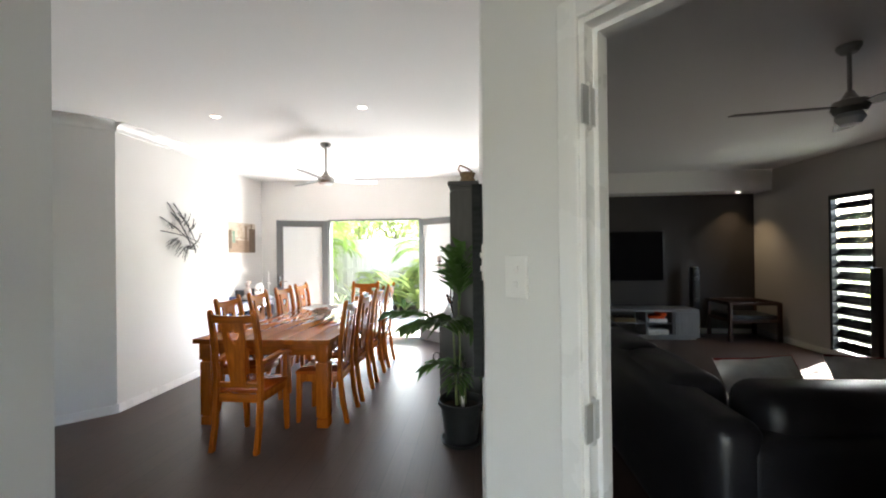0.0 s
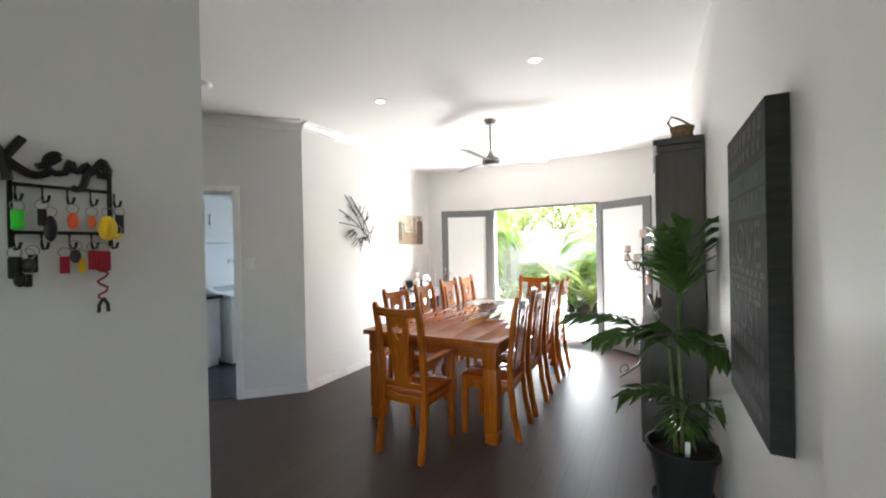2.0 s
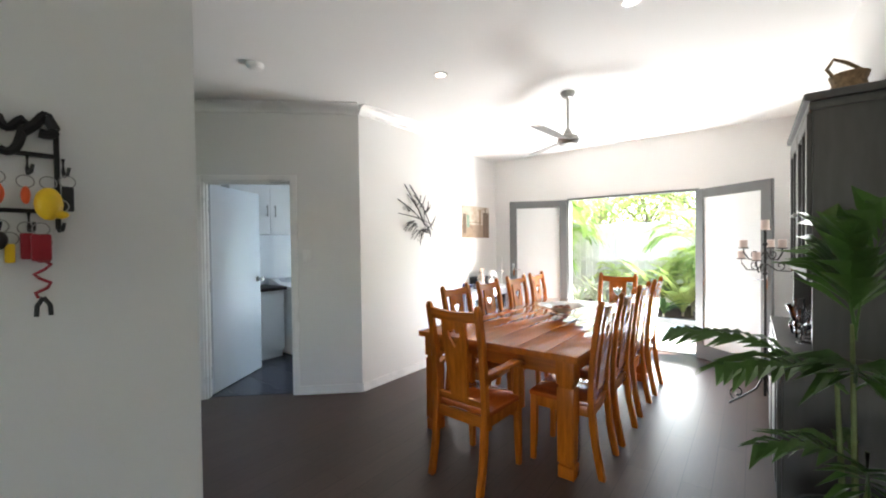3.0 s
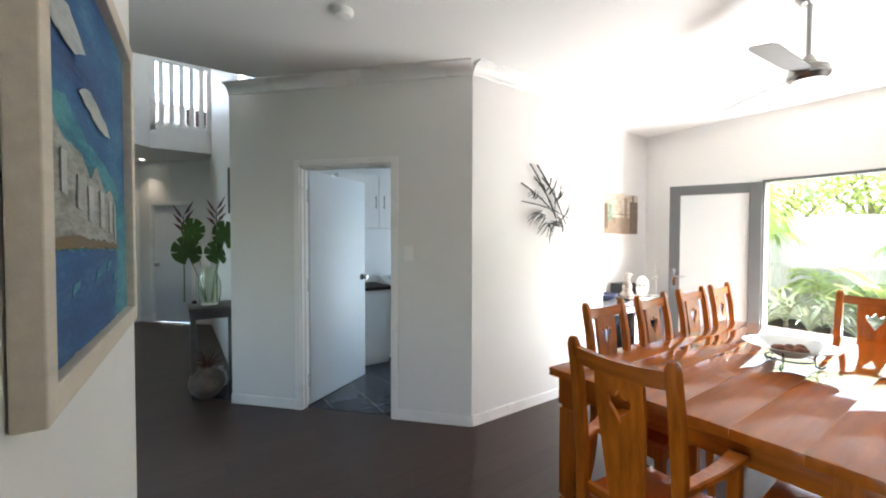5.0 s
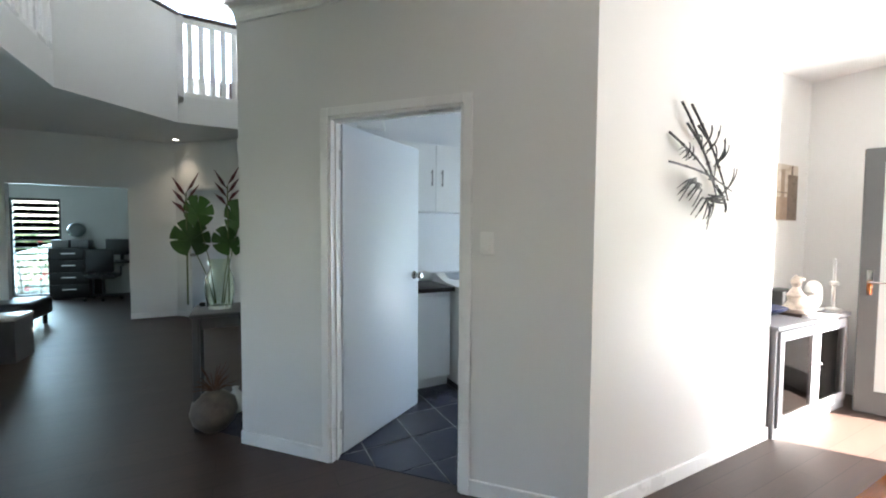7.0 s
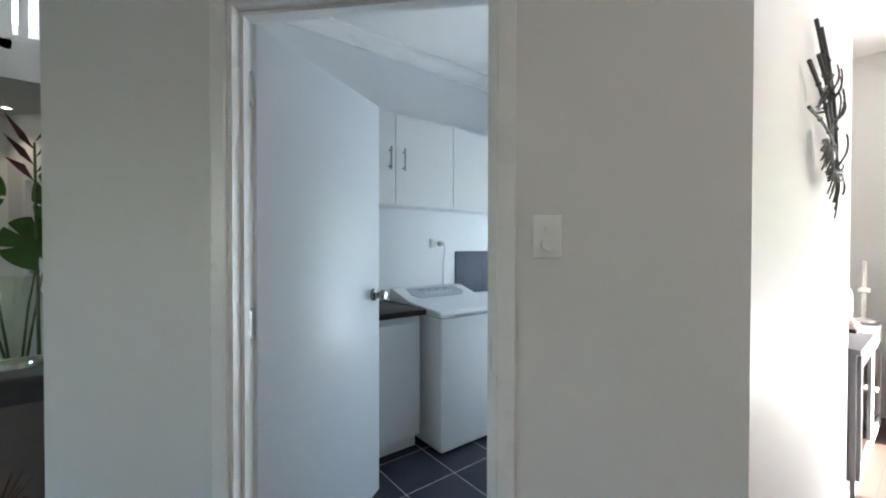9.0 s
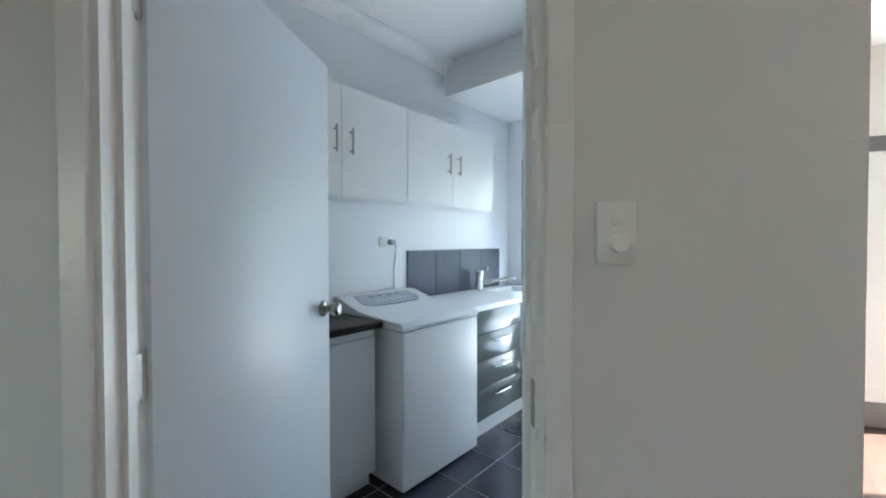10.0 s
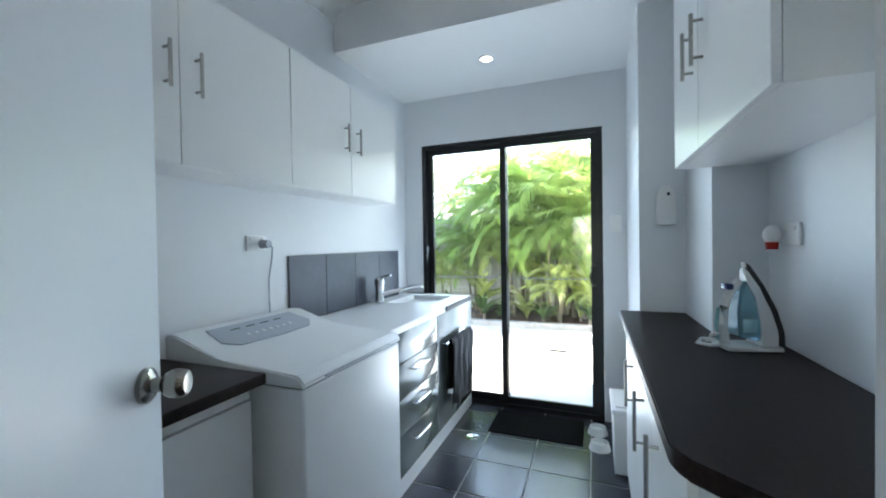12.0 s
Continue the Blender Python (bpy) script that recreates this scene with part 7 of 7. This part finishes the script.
for x, y, a in ((1.56, 2.17, 12), (2.16, 2.20, -8)):
    cu = thing("scatter_cushion", "white scatter cushion with dark red piping on the sofa", "cushion", pose(x, y, 0.71, 58, 0, a), "cushions on the sofa")
    bm = bm_new()
    n = 10
    g = {}
    for s in (1, -1):
        for i in range(n + 1):
            for j in range(n + 1):
                u, v = 2 * i / n - 1, 2 * j / n - 1
                edge = max(abs(u), abs(v)) > 0.999
                if edge and s < 0:
                    g[s, i, j] = g[1, i, j]
                    continue
                hgt = 0.075 * ((1 - u * u) * (1 - v * v)) ** 0.45
                pin = 1 - 0.06 * (1 - abs(u * v))
                g[s, i, j] = bm.verts.new((0.24 * u * pin, 0.24 * v * pin, s * hgt))
        for i in range(n):
            for j in range(n):
                bm.faces.new((g[s, i, j], g[s, i + 1, j], g[s, i + 1, j + 1], g[s, i, j + 1]))
    part("cover", bm, M_CUSH, cu)
    bm = bm_new()
    tube(bm, [(0.235, -0.235, 0), (0.228, 0, 0), (0.235, 0.235, 0), (0, 0.228, 0), (-0.235, 0.235, 0)], 0.006, 6)
    part("piping", bm, M_CUSHR, cu, "dark red piping")
tv = thing("television", "flat black television on the charcoal wall", "television", pose(2.55, 7.30, 0.92))
bm = bm_new()
box(bm, -0.77, 0.77, -0.06, -0.002, 0, 0.90, 0.006)
part("case", bm, M_BLACK, tv)
bm = bm_new()
box(bm, -0.745, 0.745, -0.0625, -0.0595, 0.025, 0.875)
part("screen", bm, mat("dark_glossy_screen", (0.006, 0.006, 0.007), 0.06, 0, 0.1, 3, 0, 40, rvar=0.01), tv, "dark glossy screen", smooth=False)
tu = thing("television_unit", "low grey television unit with open shelves", "cabinet", pose(2.0, 6.72, 0))
bm = bm_new()
box(bm, 0, 1.62, 0, 0.45, 0.46, 0.50, 0.004)
box(bm, 0, 1.62, 0, 0.45, 0.04, 0.08)
for x in (0.0, 0.78, 1.20, 1.59):
    box(bm, x, x + 0.03, 0.0, 0.45, 0.08, 0.46)
box(bm, 0.03, 1.59, 0.43, 0.45, 0.08, 0.46)
box(bm, 0.03, 1.20, 0.02, 0.43, 0.26, 0.28)
box(bm, 0.04, 1.58, 0.03, 0.44, 0.0, 0.04)
part("carcass", bm, M_SB, tu, smooth=False)
bm = bm_new()
box(bm, 1.235, 1.585, -0.016, 0.0, 0.085, 0.455, 0.002)
part("drawer_front", bm, M_SB, tu, smooth=False)
for x, z, w, h, c, l in ((0.84, 0.283, 0.30, 0.06, M_WHITEC, "white"), (0.86, 0.345, 0.24, 0.04, M_ORANGE, "orange"), (0.84, 0.083, 0.32, 0.08, M_WHITEC, "white"), (0.30, 0.283, 0.34, 0.07, M_POCHRE, "ochre"), (1.03, 0.387, 0.10, 0.05, M_ORANGE, "red")):
    bm = bm_new()
    box(bm, 2.0 + x, 2.0 + x + w, 6.76, 7.0, z, z + h, 0.003)
    solo("media_box", bm, c, "%s box on the television unit shelf" % l, "box", "boxes on the television unit")
sp = thing("tower_speaker", "slim black tower loudspeaker beside the television", "loudspeaker", pose(3.72, 7.05, 0))
bm = bm_new()
box(bm, -0.055, 0.055, -0.06, 0.06, 0.02, 1.18, 0.008)
part("cabinet", bm, M_BLACK, sp)
bm = bm_new()
box(bm, -0.10, 0.10, -0.11, 0.11, 0.0, 0.02, 0.004)
part("base", bm, M_BLACK, sp)
for z in (0.98, 1.10, 0.62):
    bm = bm_new()
    lathe(bm, [(0, 0.004), (0.03, 0.008), (0.042, 0.0)], 18, m=Matrix.Translation((0, -0.06, z)) @ Matrix.Rotation(radians(90), 4, "X"))
    part("driver", bm, M_GREY, sp)
# low dark timber bench frame in the corner
bf = thing("timber_bench", "low dark timber bench with a slatted end", "bench", pose(4.02, 6.62, 0))
M_DKWOOD = mat("dark_red_brown_timber", (0.05, 0.020, 0.012), 0.35, 0, 0.3, 4, 0.02, 40, (1, 8, 8))
for x in (0.0, 0.74):
    for y in (0.0, 0.58):
        bm = bm_new()
        box(bm, x, x + 0.05, y, y + 0.05, 0, 0.62, 0.005)
        part("leg", bm, M_DKWOOD, bf)
for z in (0.30, 0.58):
    bm = bm_new()
    box(bm, 0.05, 0.74, 0.005, 0.045, z, z + 0.05, 0.004)
    box(bm, 0.05, 0.74, 0.585, 0.625, z, z + 0.05, 0.004)
    box(bm, 0.745, 0.785, 0.05, 0.58, z, z + 0.05, 0.004)
    box(bm, 0.005, 0.045, 0.05, 0.58, z, z + 0.05, 0.004)
    part("rail", bm, M_DKWOOD, bf)
bm = bm_new()
box(bm, 0.04, 0.75, 0.04, 0.59, 0.32, 0.42, 0.03)
part("seat_pad", bm, M_LEATHER, bf)
# tall dark stand by the louvre window
bm = bm_new()
box(bm, 4.70, 4.76, 5.02, 5.12, 0.0, 1.25, 0.01)
box(bm, 4.62, 4.84, 4.96, 5.18, 0.0, 0.03, 0.005)
solo("speaker_post", bm, M_BLACK, "slim black speaker post by the louvre window", "loudspeaker")

# ---- garden ----
M_GROUND = mat("mown_grass_and_soil", (0.07, 0.085, 0.035), 0.95, 0, 0.4, 2, 0.3, 40)
M_PATIO = mat("pale_concrete_patio", (0.50, 0.48, 0.44), 0.85, 0, 0.12, 2.5, 0.12, 90)
M_KERB = mat("grey_concrete_edging", (0.30, 0.29, 0.27), 0.9, 0, 0.15, 6, 0.15, 90)
M_BED = mat("dark_leaf_mulch", (0.075, 0.05, 0.035), 0.95, 0, 0.6, 14, 0.6, 60)
M_FENCE = mat("weathered_grey_paling", (0.56, 0.54, 0.50), 0.85, 0, 0.2, 4, 0.15, 60, (10, 10, 0.8), rnd=0.12)
M_HOUSE = mat("pale_render", (0.60, 0.58, 0.55), 0.8, 0, 0.06, 2, 0.1, 90)
bm = bm_new()
for v in ((-900, -900), (900, -900), (900, 900), (-900, 900)):
    bm.verts.new((*v, -0.16))
bm.faces.new(bm.verts)
struct("ground", bm, M_GROUND, "grassy ground reaching the horizon", "ground")
bm = bm_new()
box(bm, -12, 6, 5.86, 8.82, -0.15, -0.03)
struct("patio", bm, M_PATIO, "sunlit pale concrete patio", "patio")
bm = bm_new()
x = -12.0
while x < 6:
    box(bm, x, x + 0.99, 8.82, 8.95, -0.15, 0.055, 0.012)
    x += 1.0
struct("garden_edging", bm, M_KERB, "grey concrete garden edging", "edging")
bm = bm_new()
nx, ny = 60, 10
g = [[bm.verts.new((-12 + 18 * i / nx, 8.95 + 2.2 * j / ny, 0.0 + 0.05 * noise.noise(Vector((i * 0.8, j * 0.8, 0))))) for i in range(nx + 1)] for j in range(ny + 1)]
for j in range(ny):
    for i in range(nx):
        bm.faces.new((g[j][i], g[j][i + 1], g[j + 1][i + 1], g[j + 1][i]))
struct("garden_bed", bm, M_BED, "mulched garden bed", "garden bed", True)
bm = bm_new()
box(bm, -4.66, -4.44, 7.60, 7.70, -0.03, -0.024)
solo("patio_drain", bm, M_BLACK, "small dark drain grate in the patio", "drain", smooth=False)

# fence of upright palings, one object a board
fence = thing("paling_fence", "weathered grey timber paling fence behind the garden", "fence", pose(0, 10.9, 0))
bm = bm_new()
box(bm, -0.072, 0.072, -0.009, 0.009, -0.12, 1.86, 0.002)
board_me = mesh_of("paling", bm, M_FENCE)
for k in range(112):
    o = new("paling", board_me)
    o.parent = fence
    o.matrix_basis = pose(-11.5 + 0.149 * k, 0.004 * math.sin(k * 3.7), 0.012 * math.sin(k * 1.9))
for z in (0.3, 1.0, 1.7):
    bm = bm_new()
    box(bm, -11.6, 5.3, -0.06, -0.012, z - 0.045, z + 0.045)
    part("rail", bm, M_FENCE, fence, smooth=False)

# palms
G_LEAF = leafy("sunlit_palm_leaf", (0.27, 0.38, 0.11), 0.4, 0.5)
G_LEAF2 = leafy("yellow_green_leaf", (0.40, 0.46, 0.16), 0.4, 0.45)
G_LEAF3 = leafy("dark_shrub_leaf", (0.11, 0.18, 0.06), 0.4, 0.4)
G_TRUNK = mat("ringed_palm_trunk", (0.22, 0.19, 0.14), 0.8, 0, 0.3, 6, 0.2, 40, (1, 1, 10))
gr = random.Random(21)


def cane_palm(m, canes, height, fronds, flen, leaf, label):
    t = thing("cane_palm", label, "palm", m, "garden palms")
    for k in range(canes):
        a = gr.uniform(0, 6.28)
        bx, by = 0.16 * math.cos(a) * (k > 0), 0.16 * math.sin(a) * (k > 0)
        h = height * gr.uniform(0.6, 1.05)
        tx, ty = bx * 2.2 + gr.uniform(-0.1, 0.1), by * 2.2 + gr.uniform(-0.1, 0.1)
        bm = bm_new()
        tube(bm, [(bx, by, -0.15), ((bx * 1.3 + tx) / 2.3, (by * 1.3 + ty) / 2.3, h * 0.5), (tx, ty, h)], 0.032, 8, 0.02)
        part("trunk", bm, G_TRUNK, t)
        bm = bm_new()
        for j in range(fronds):
            frond(bm, (tx, ty, h - 0.02 * j), gr.uniform(0, 360), flen * gr.uniform(0.75, 1.15), gr.uniform(35, 85), gr.uniform(60, 130), 24, flen * 0.32, 0.0115, r=gr)
        part("crown", bm, leaf, t, "arching feather leaves")
    return t


palm_a = cane_palm(pose(-4.3, 9.7, 0), 4, 1.7, 9, 1.25, G_LEAF, "tall green cane palm clump in the garden bed")
palm_b = cane_palm(pose(-5.5, 9.8, 0), 3, 1.1, 7, 1.05, G_LEAF2, "yellow-green cane palm clump in the garden bed")
for x, y, a, s in ((-4.5, 10.3, 70, 1.45), (-5.0, 10.2, 200, 1.15), (-5.45, 10.4, 30, 1.3), (-4.85, 9.5, 330, 0.85), (-6.3, 10.2, 120, 0.8), (-7.4, 10.0, 20, 0.9), (-1.0, 10.2, 160, 0.9), (0.6, 10.1, 250, 1.0)):
    o = copy_thing(palm_a, pose(x, y, 0, 0, 0, a))
    o.scale = (s, s, s)
for x, y, a, s in ((-6.6, 9.5, 50, 0.75), (-4.7, 9.4, 140, 0.6), (-1.5, 10.3, 230, 0.9), (-2.75, 10.5, 40, 0.6), (-2.35, 9.9, 300, 0.5), (-1.2, 9.7, 15, 0.65), (-0.2, 9.7, 100, 0.8), (-8.2, 9.7, 300, 1.0), (-4.2, 9.35, 250, 0.5)):
    o = copy_thing(palm_b, pose(x, y, 0, 0, 0, a))
    o.scale = (s, s, s)


def strap_plant(m, n, ln, w, leaf, label, kind="shrub", up=(45, 85)):
    """A tuft of long strap leaves."""
    t = thing("strap_leaf_plant", label, kind, m, "garden tufts")
    bm = bm_new()
    tube(bm, [(0, 0, -0.12), (0, 0, 0.10)], 0.03, 7, 0.025)
    part("stem", bm, G_TRUNK, t)
    bm = bm_new()
    for k in range(n):
        yaw, rise = gr.uniform(0, 6.28), radians(gr.uniform(*up))
        l2 = ln * gr.uniform(0.7, 1.1)
        d = Vector((math.cos(yaw), math.sin(yaw), 0))
        s = Vector((-d.y, d.x, 0))
        p, a = Vector((0, 0, 0.08)), rise
        prev = None
        for i in range(6):
            f = i / 5
            ww = w * (0.35 + 1.3 * f * (1 - f) * 2) * (1 if i < 5 else 0.05)
            row = [bm.verts.new(p - s * ww), bm.verts.new(p - Vector((0, 0, ww * 0.4))), bm.verts.new(p + s * ww)]
            if prev:
                bm.faces.new((prev[0], prev[1], row[1], row[0]))
                bm.faces.new((prev[1], prev[2], row[2], row[1]))
            prev = row
            p = p + (d * math.cos(a) + Vector((0, 0, math.sin(a)))) * l2 / 5
            a -= radians(16)
    part("leaves", bm, leaf, t)
    return t


tuft_a = strap_plant(pose(-2.75, 9.3, 0.0), 26, 0.75, 0.020, mat("pale_variegated_leaf", (0.42, 0.44, 0.28), 0.5, 0, 0.3, 8, 0.03, 50), "pale variegated strap-leaf plant in the bed")
tuft_b = strap_plant(pose(-1.45, 9.6, 0.0), 12, 1.25, 0.085, G_LEAF2, "broad-leaved yellow-green ginger plant in the bed", up=(55, 88))
tuft_c = strap_plant(pose(-5.9, 9.2, 0.0), 18, 0.55, 0.035, G_LEAF3, "low dark green tufted plant in the bed")
for x, y, a, s in ((-3.3, 9.25, 80, 0.9), (-2.55, 9.6, 20, 1.3), (-3.15, 9.8, 200, 1.25), (-6.9, 9.25, 10, 0.8), (-2.2, 9.2, 140, 0.7)):
    o = copy_thing(tuft_a, pose(x, y, 0, 0, 0, a))
    o.scale = (s, s, s)
for x, y, a, s in ((-1.0, 9.4, 70, 0.9), (-1.95, 9.6, 200, 1.15), (-4.35, 9.5, 120, 0.8), (-5.2, 9.35, 10, 0.6), (-6.1, 9.7, 90, 0.8), (-7.6, 9.4, 130, 0.8), (-0.3, 9.3, 30, 0.7)):
    o = copy_thing(tuft_b, pose(x, y, 0, 0, 0, a))
    o.scale = (s, s, s)
for x, y, a, s in ((-4.2, 9.15, 0, 0.9), (-4.9, 9.1, 60, 0.8), (-3.7, 9.12, 110, 0.7), (-1.7, 9.15, 20, 0.9), (-0.9, 9.12, 160, 0.8), (-6.5, 9.1, 220, 1.0), (-5.5, 9.08, 140, 0.6)):
    o = copy_thing(tuft_c, pose(x, y, 0, 0, 0, a))
    o.scale = (s, s, s)


def leafy_tree(m, h, r, n, leaf, label, seed):
    """A small tree: trunk, limbs, and a loose crown of single leaves."""
    rr = random.Random(seed)
    t = thing("garden_tree", label, "tree", m, "trees behind the fence")
    bm = bm_new()
    tube(bm, [(0, 0, -0.16), (0.05, 0.03, h * 0.3), (0.0, 0.08, h * 0.6)], 0.10, 9, 0.055)
    limbs = []
    for k in range(7):
        a = k * 0.9 + rr.uniform(-0.3, 0.3)
        e = Vector((math.cos(a) * r * 0.7, math.sin(a) * r * 0.7, h * rr.uniform(0.75, 1.0)))
        s = Vector((0.03, 0.05, h * rr.uniform(0.4, 0.6)))
        tube(bm, [s, s.lerp(e, 0.5) + Vector((0, 0, 0.1)), e], 0.04, 6, 0.012)
        limbs.append((s, e))
    part("trunk", bm, G_TRUNK, t)
    bm = bm_new()
    for k in range(n):
        s, e = limbs[k % 7]
        c = s.lerp(e, rr.uniform(0.45, 1.15)) + Vector((rr.gauss(0, r * 0.22), rr.gauss(0, r * 0.22), rr.gauss(0, h * 0.09)))
        q = Euler((rr.uniform(-1, 1), rr.uniform(-1, 1), rr.uniform(0, 6.28))).to_matrix()
        ln, w = rr.uniform(0.09, 0.17), rr.uniform(0.03, 0.05)
        v = [bm.verts.new(c + q @ Vector(p)) for p in ((0, 0, 0), (ln * 0.5, w, 0.01), (ln, 0, -0.02), (ln * 0.5, -w, 0.01))]
        bm.faces.new((v[0], v[1], v[2]))
        bm.faces.new((v[0], v[2], v[3]))
    part("crown", bm, leaf, t, "loose crown of single leaves")
    return t


tree_a = leafy_tree(pose(-2.6, 12.4, 0), 3.4, 1.3, 1500, G_LEAF2, "small green tree behind the fence", 1)
tree_b = leafy_tree(pose(-0.2, 12.8, 0), 3.8, 1.4, 1500, G_LEAF, "dark green tree behind the fence", 2)
for x, y, a in ((-7.3, 12.6, 40), (1.8, 13.0, 200), (-3.7, 12.3, 150), (-1.4, 12.2, 290), (-5.6, 12.8, 250)):
    copy_thing(tree_a, pose(x, y, 0, 0, 0, a))
copy_thing(tree_b, pose(-4.6, 13.4, -0.6, 0, 0, 100))
# plants outside the louvre windows
for x, y, a, s in ((-14.3, -1.8, 0, 1.0), (-14.8, -2.6, 90, 1.1), (-14.6, -1.0, 180, 0.9), (6.2, 5.2, 50, 1.0), (6.6, 6.2, 140, 1.0)):
    o = copy_thing(palm_b, pose(x, y, 0, 0, 0, a))
    o.scale = (s, s, s)
copy_thing(tree_b, pose(8.2, 6.0, -0.8, 0, 0, 60))
bl = thing("flowering_shrub", "green shrub with red flowers outside the louvre", "shrub", pose(-14.0, -2.0, 0))
bm = bm_new()
tube(bm, [(0, 0, -0.16), (0.02, 0, 0.3), (0, 0.05, 0.7)], 0.03, 7, 0.015)
part("stem", bm, G_TRUNK, bl)
rb = random.Random(8)
bm = bm_new()
for k in range(500):
    c = Vector((rb.gauss(0, 0.25), rb.gauss(0, 0.4), 0.75 + rb.gauss(0, 0.35)))
    q = Euler((rb.uniform(-1, 1), rb.uniform(-1, 1), rb.uniform(0, 6.28))).to_matrix()
    v = [bm.verts.new(c + q @ Vector(p)) for p in ((0, 0, 0), (0.05, 0.03, 0), (0.11, 0, -0.01), (0.05, -0.03, 0))]
    bm.faces.new(v)
part("leaves", bm, G_LEAF3, bl)
M_FLOWER = paint("red_flower_petals", (0.65, 0.02, 0.03), 0.5)
for k in range(12):
    bm = bm_new()
    c = Vector((0.30 + rb.uniform(-0.1, 0.1), rb.gauss(0, 0.35), 0.8 + rb.gauss(0, 0.3)))
    for j in range(6):
        a = j * 1.047
        v = [bm.verts.new(c + Vector((0.01 * j, math.cos(a + d) * e, math.sin(a + d) * e))) for d, e in ((0, 0.0), (-0.4, 0.04), (0, 0.055), (0.4, 0.04))]
        bm.faces.new(v)
    part("flower", bm, M_FLOWER, bl, "red flower")
# roofs and outer faces that close the house
bm = bm_new()
box(bm, -13.4, -10.2, -3.8, 2.3, 3.03, 3.15)
box(bm, -10.2, -4.2, -3.8, -1.2, 3.03, 3.15)
box(bm, -4.2, 5.2, -3.8, 7.55, 3.03, 3.15)
box(bm, -6.2, -4.2, 2.3, 6.0, 3.03, 3.15)
struct("roof", bm, M_HOUSE, "pale flat house roof", "roof")

# ---- laundry floor and splashback tiles ----
bm = bm_new()
prism(bm, [(-5.643, 2.165), (-5.03, 2.165), (-4.97, 2.08), (-3.525, 3.46), (-3.525, 4.50), (-3.705, 4.50), (-3.705, 4.95), (-3.915, 4.95), (-3.915, 5.743), (-5.643, 5.743)], -0.01, 0.0022)
grout = struct("laundry_floor", bm, M_GROUT, "pale grout bed of the laundry floor", "floor")


def clip(poly, a, b, c):
    """The piece of a convex outline where a*x + b*y <= c."""
    out = []
    for i, p in enumerate(poly):
        q = poly[(i + 1) % len(poly)]
        dp, dq = a * p[0] + b * p[1] - c, a * q[0] + b * q[1] - c
        if dp <= 0:
            out.append(p)
        if dp * dq < 0:
            k = dp / (dp - dq)
            out.append((p[0] + (q[0] - p[0]) * k, p[1] + (q[1] - p[1]) * k))
    return out


PITCH, JOINT = 0.327, 0.008
U = Vector((WC[0] - WL[0], WC[1] - WL[1])).normalized()
NV = Vector((U.y, -U.x))
EDGE = NV.x * WL[0] + NV.y * WL[1] - 0.045
bm = bm_new()
box(bm, JOINT / 2, PITCH - JOINT / 2, JOINT / 2, PITCH - JOINT / 2, -0.006, 0.0045, 0.0012, seg=1)
whole = mesh_of("tile", bm, M_TILE)
for i in range(-4, 5):
    for j in range(-9, 5):
        x, y = -4.815 + i * PITCH, 4.63 + j * PITCH
        q = [(x + JOINT / 2, y + JOINT / 2), (x + PITCH - JOINT / 2, y + JOINT / 2), (x + PITCH - JOINT / 2, y + PITCH - JOINT / 2), (x + JOINT / 2, y + PITCH - JOINT / 2)]
        c = clip(clip(clip(clip(q, NV.x, NV.y, EDGE), -1, 0, 5.643), 0, 1, 5.743), 1, 0, -3.527)
        if len(c) < 3:
            continue
        if c == q:
            o = new("tile", whole)
            o.matrix_world = pose(x, y, 0)
        else:
            bm = bm_new()
            prism(bm, c, -0.006, 0.0045)
            o = new("tile", mesh_of("tile", bm, M_TILE))
        o.parent = grout
bm = bm_new()
box(bm, -5.6445, -5.639, 4.34, 5.578, 0.892, 1.255)
splash = tagged(new("splashback", mesh_of("splashback", bm, M_GROUT)), "row of slate blue wall tiles above the sink", "splashback")
bm = bm_new()
box(bm, -5.6415, -5.633, 0.0015, 0.308, 0.893, 1.254, 0.001, seg=1)
tile_me = mesh_of("tile", bm, M_SPLASH)
for k in range(4):
    o = new("tile", tile_me)
    o.parent = splash
    o.matrix_basis = pose(0, 4.34 + 0.3095 * k, 0)
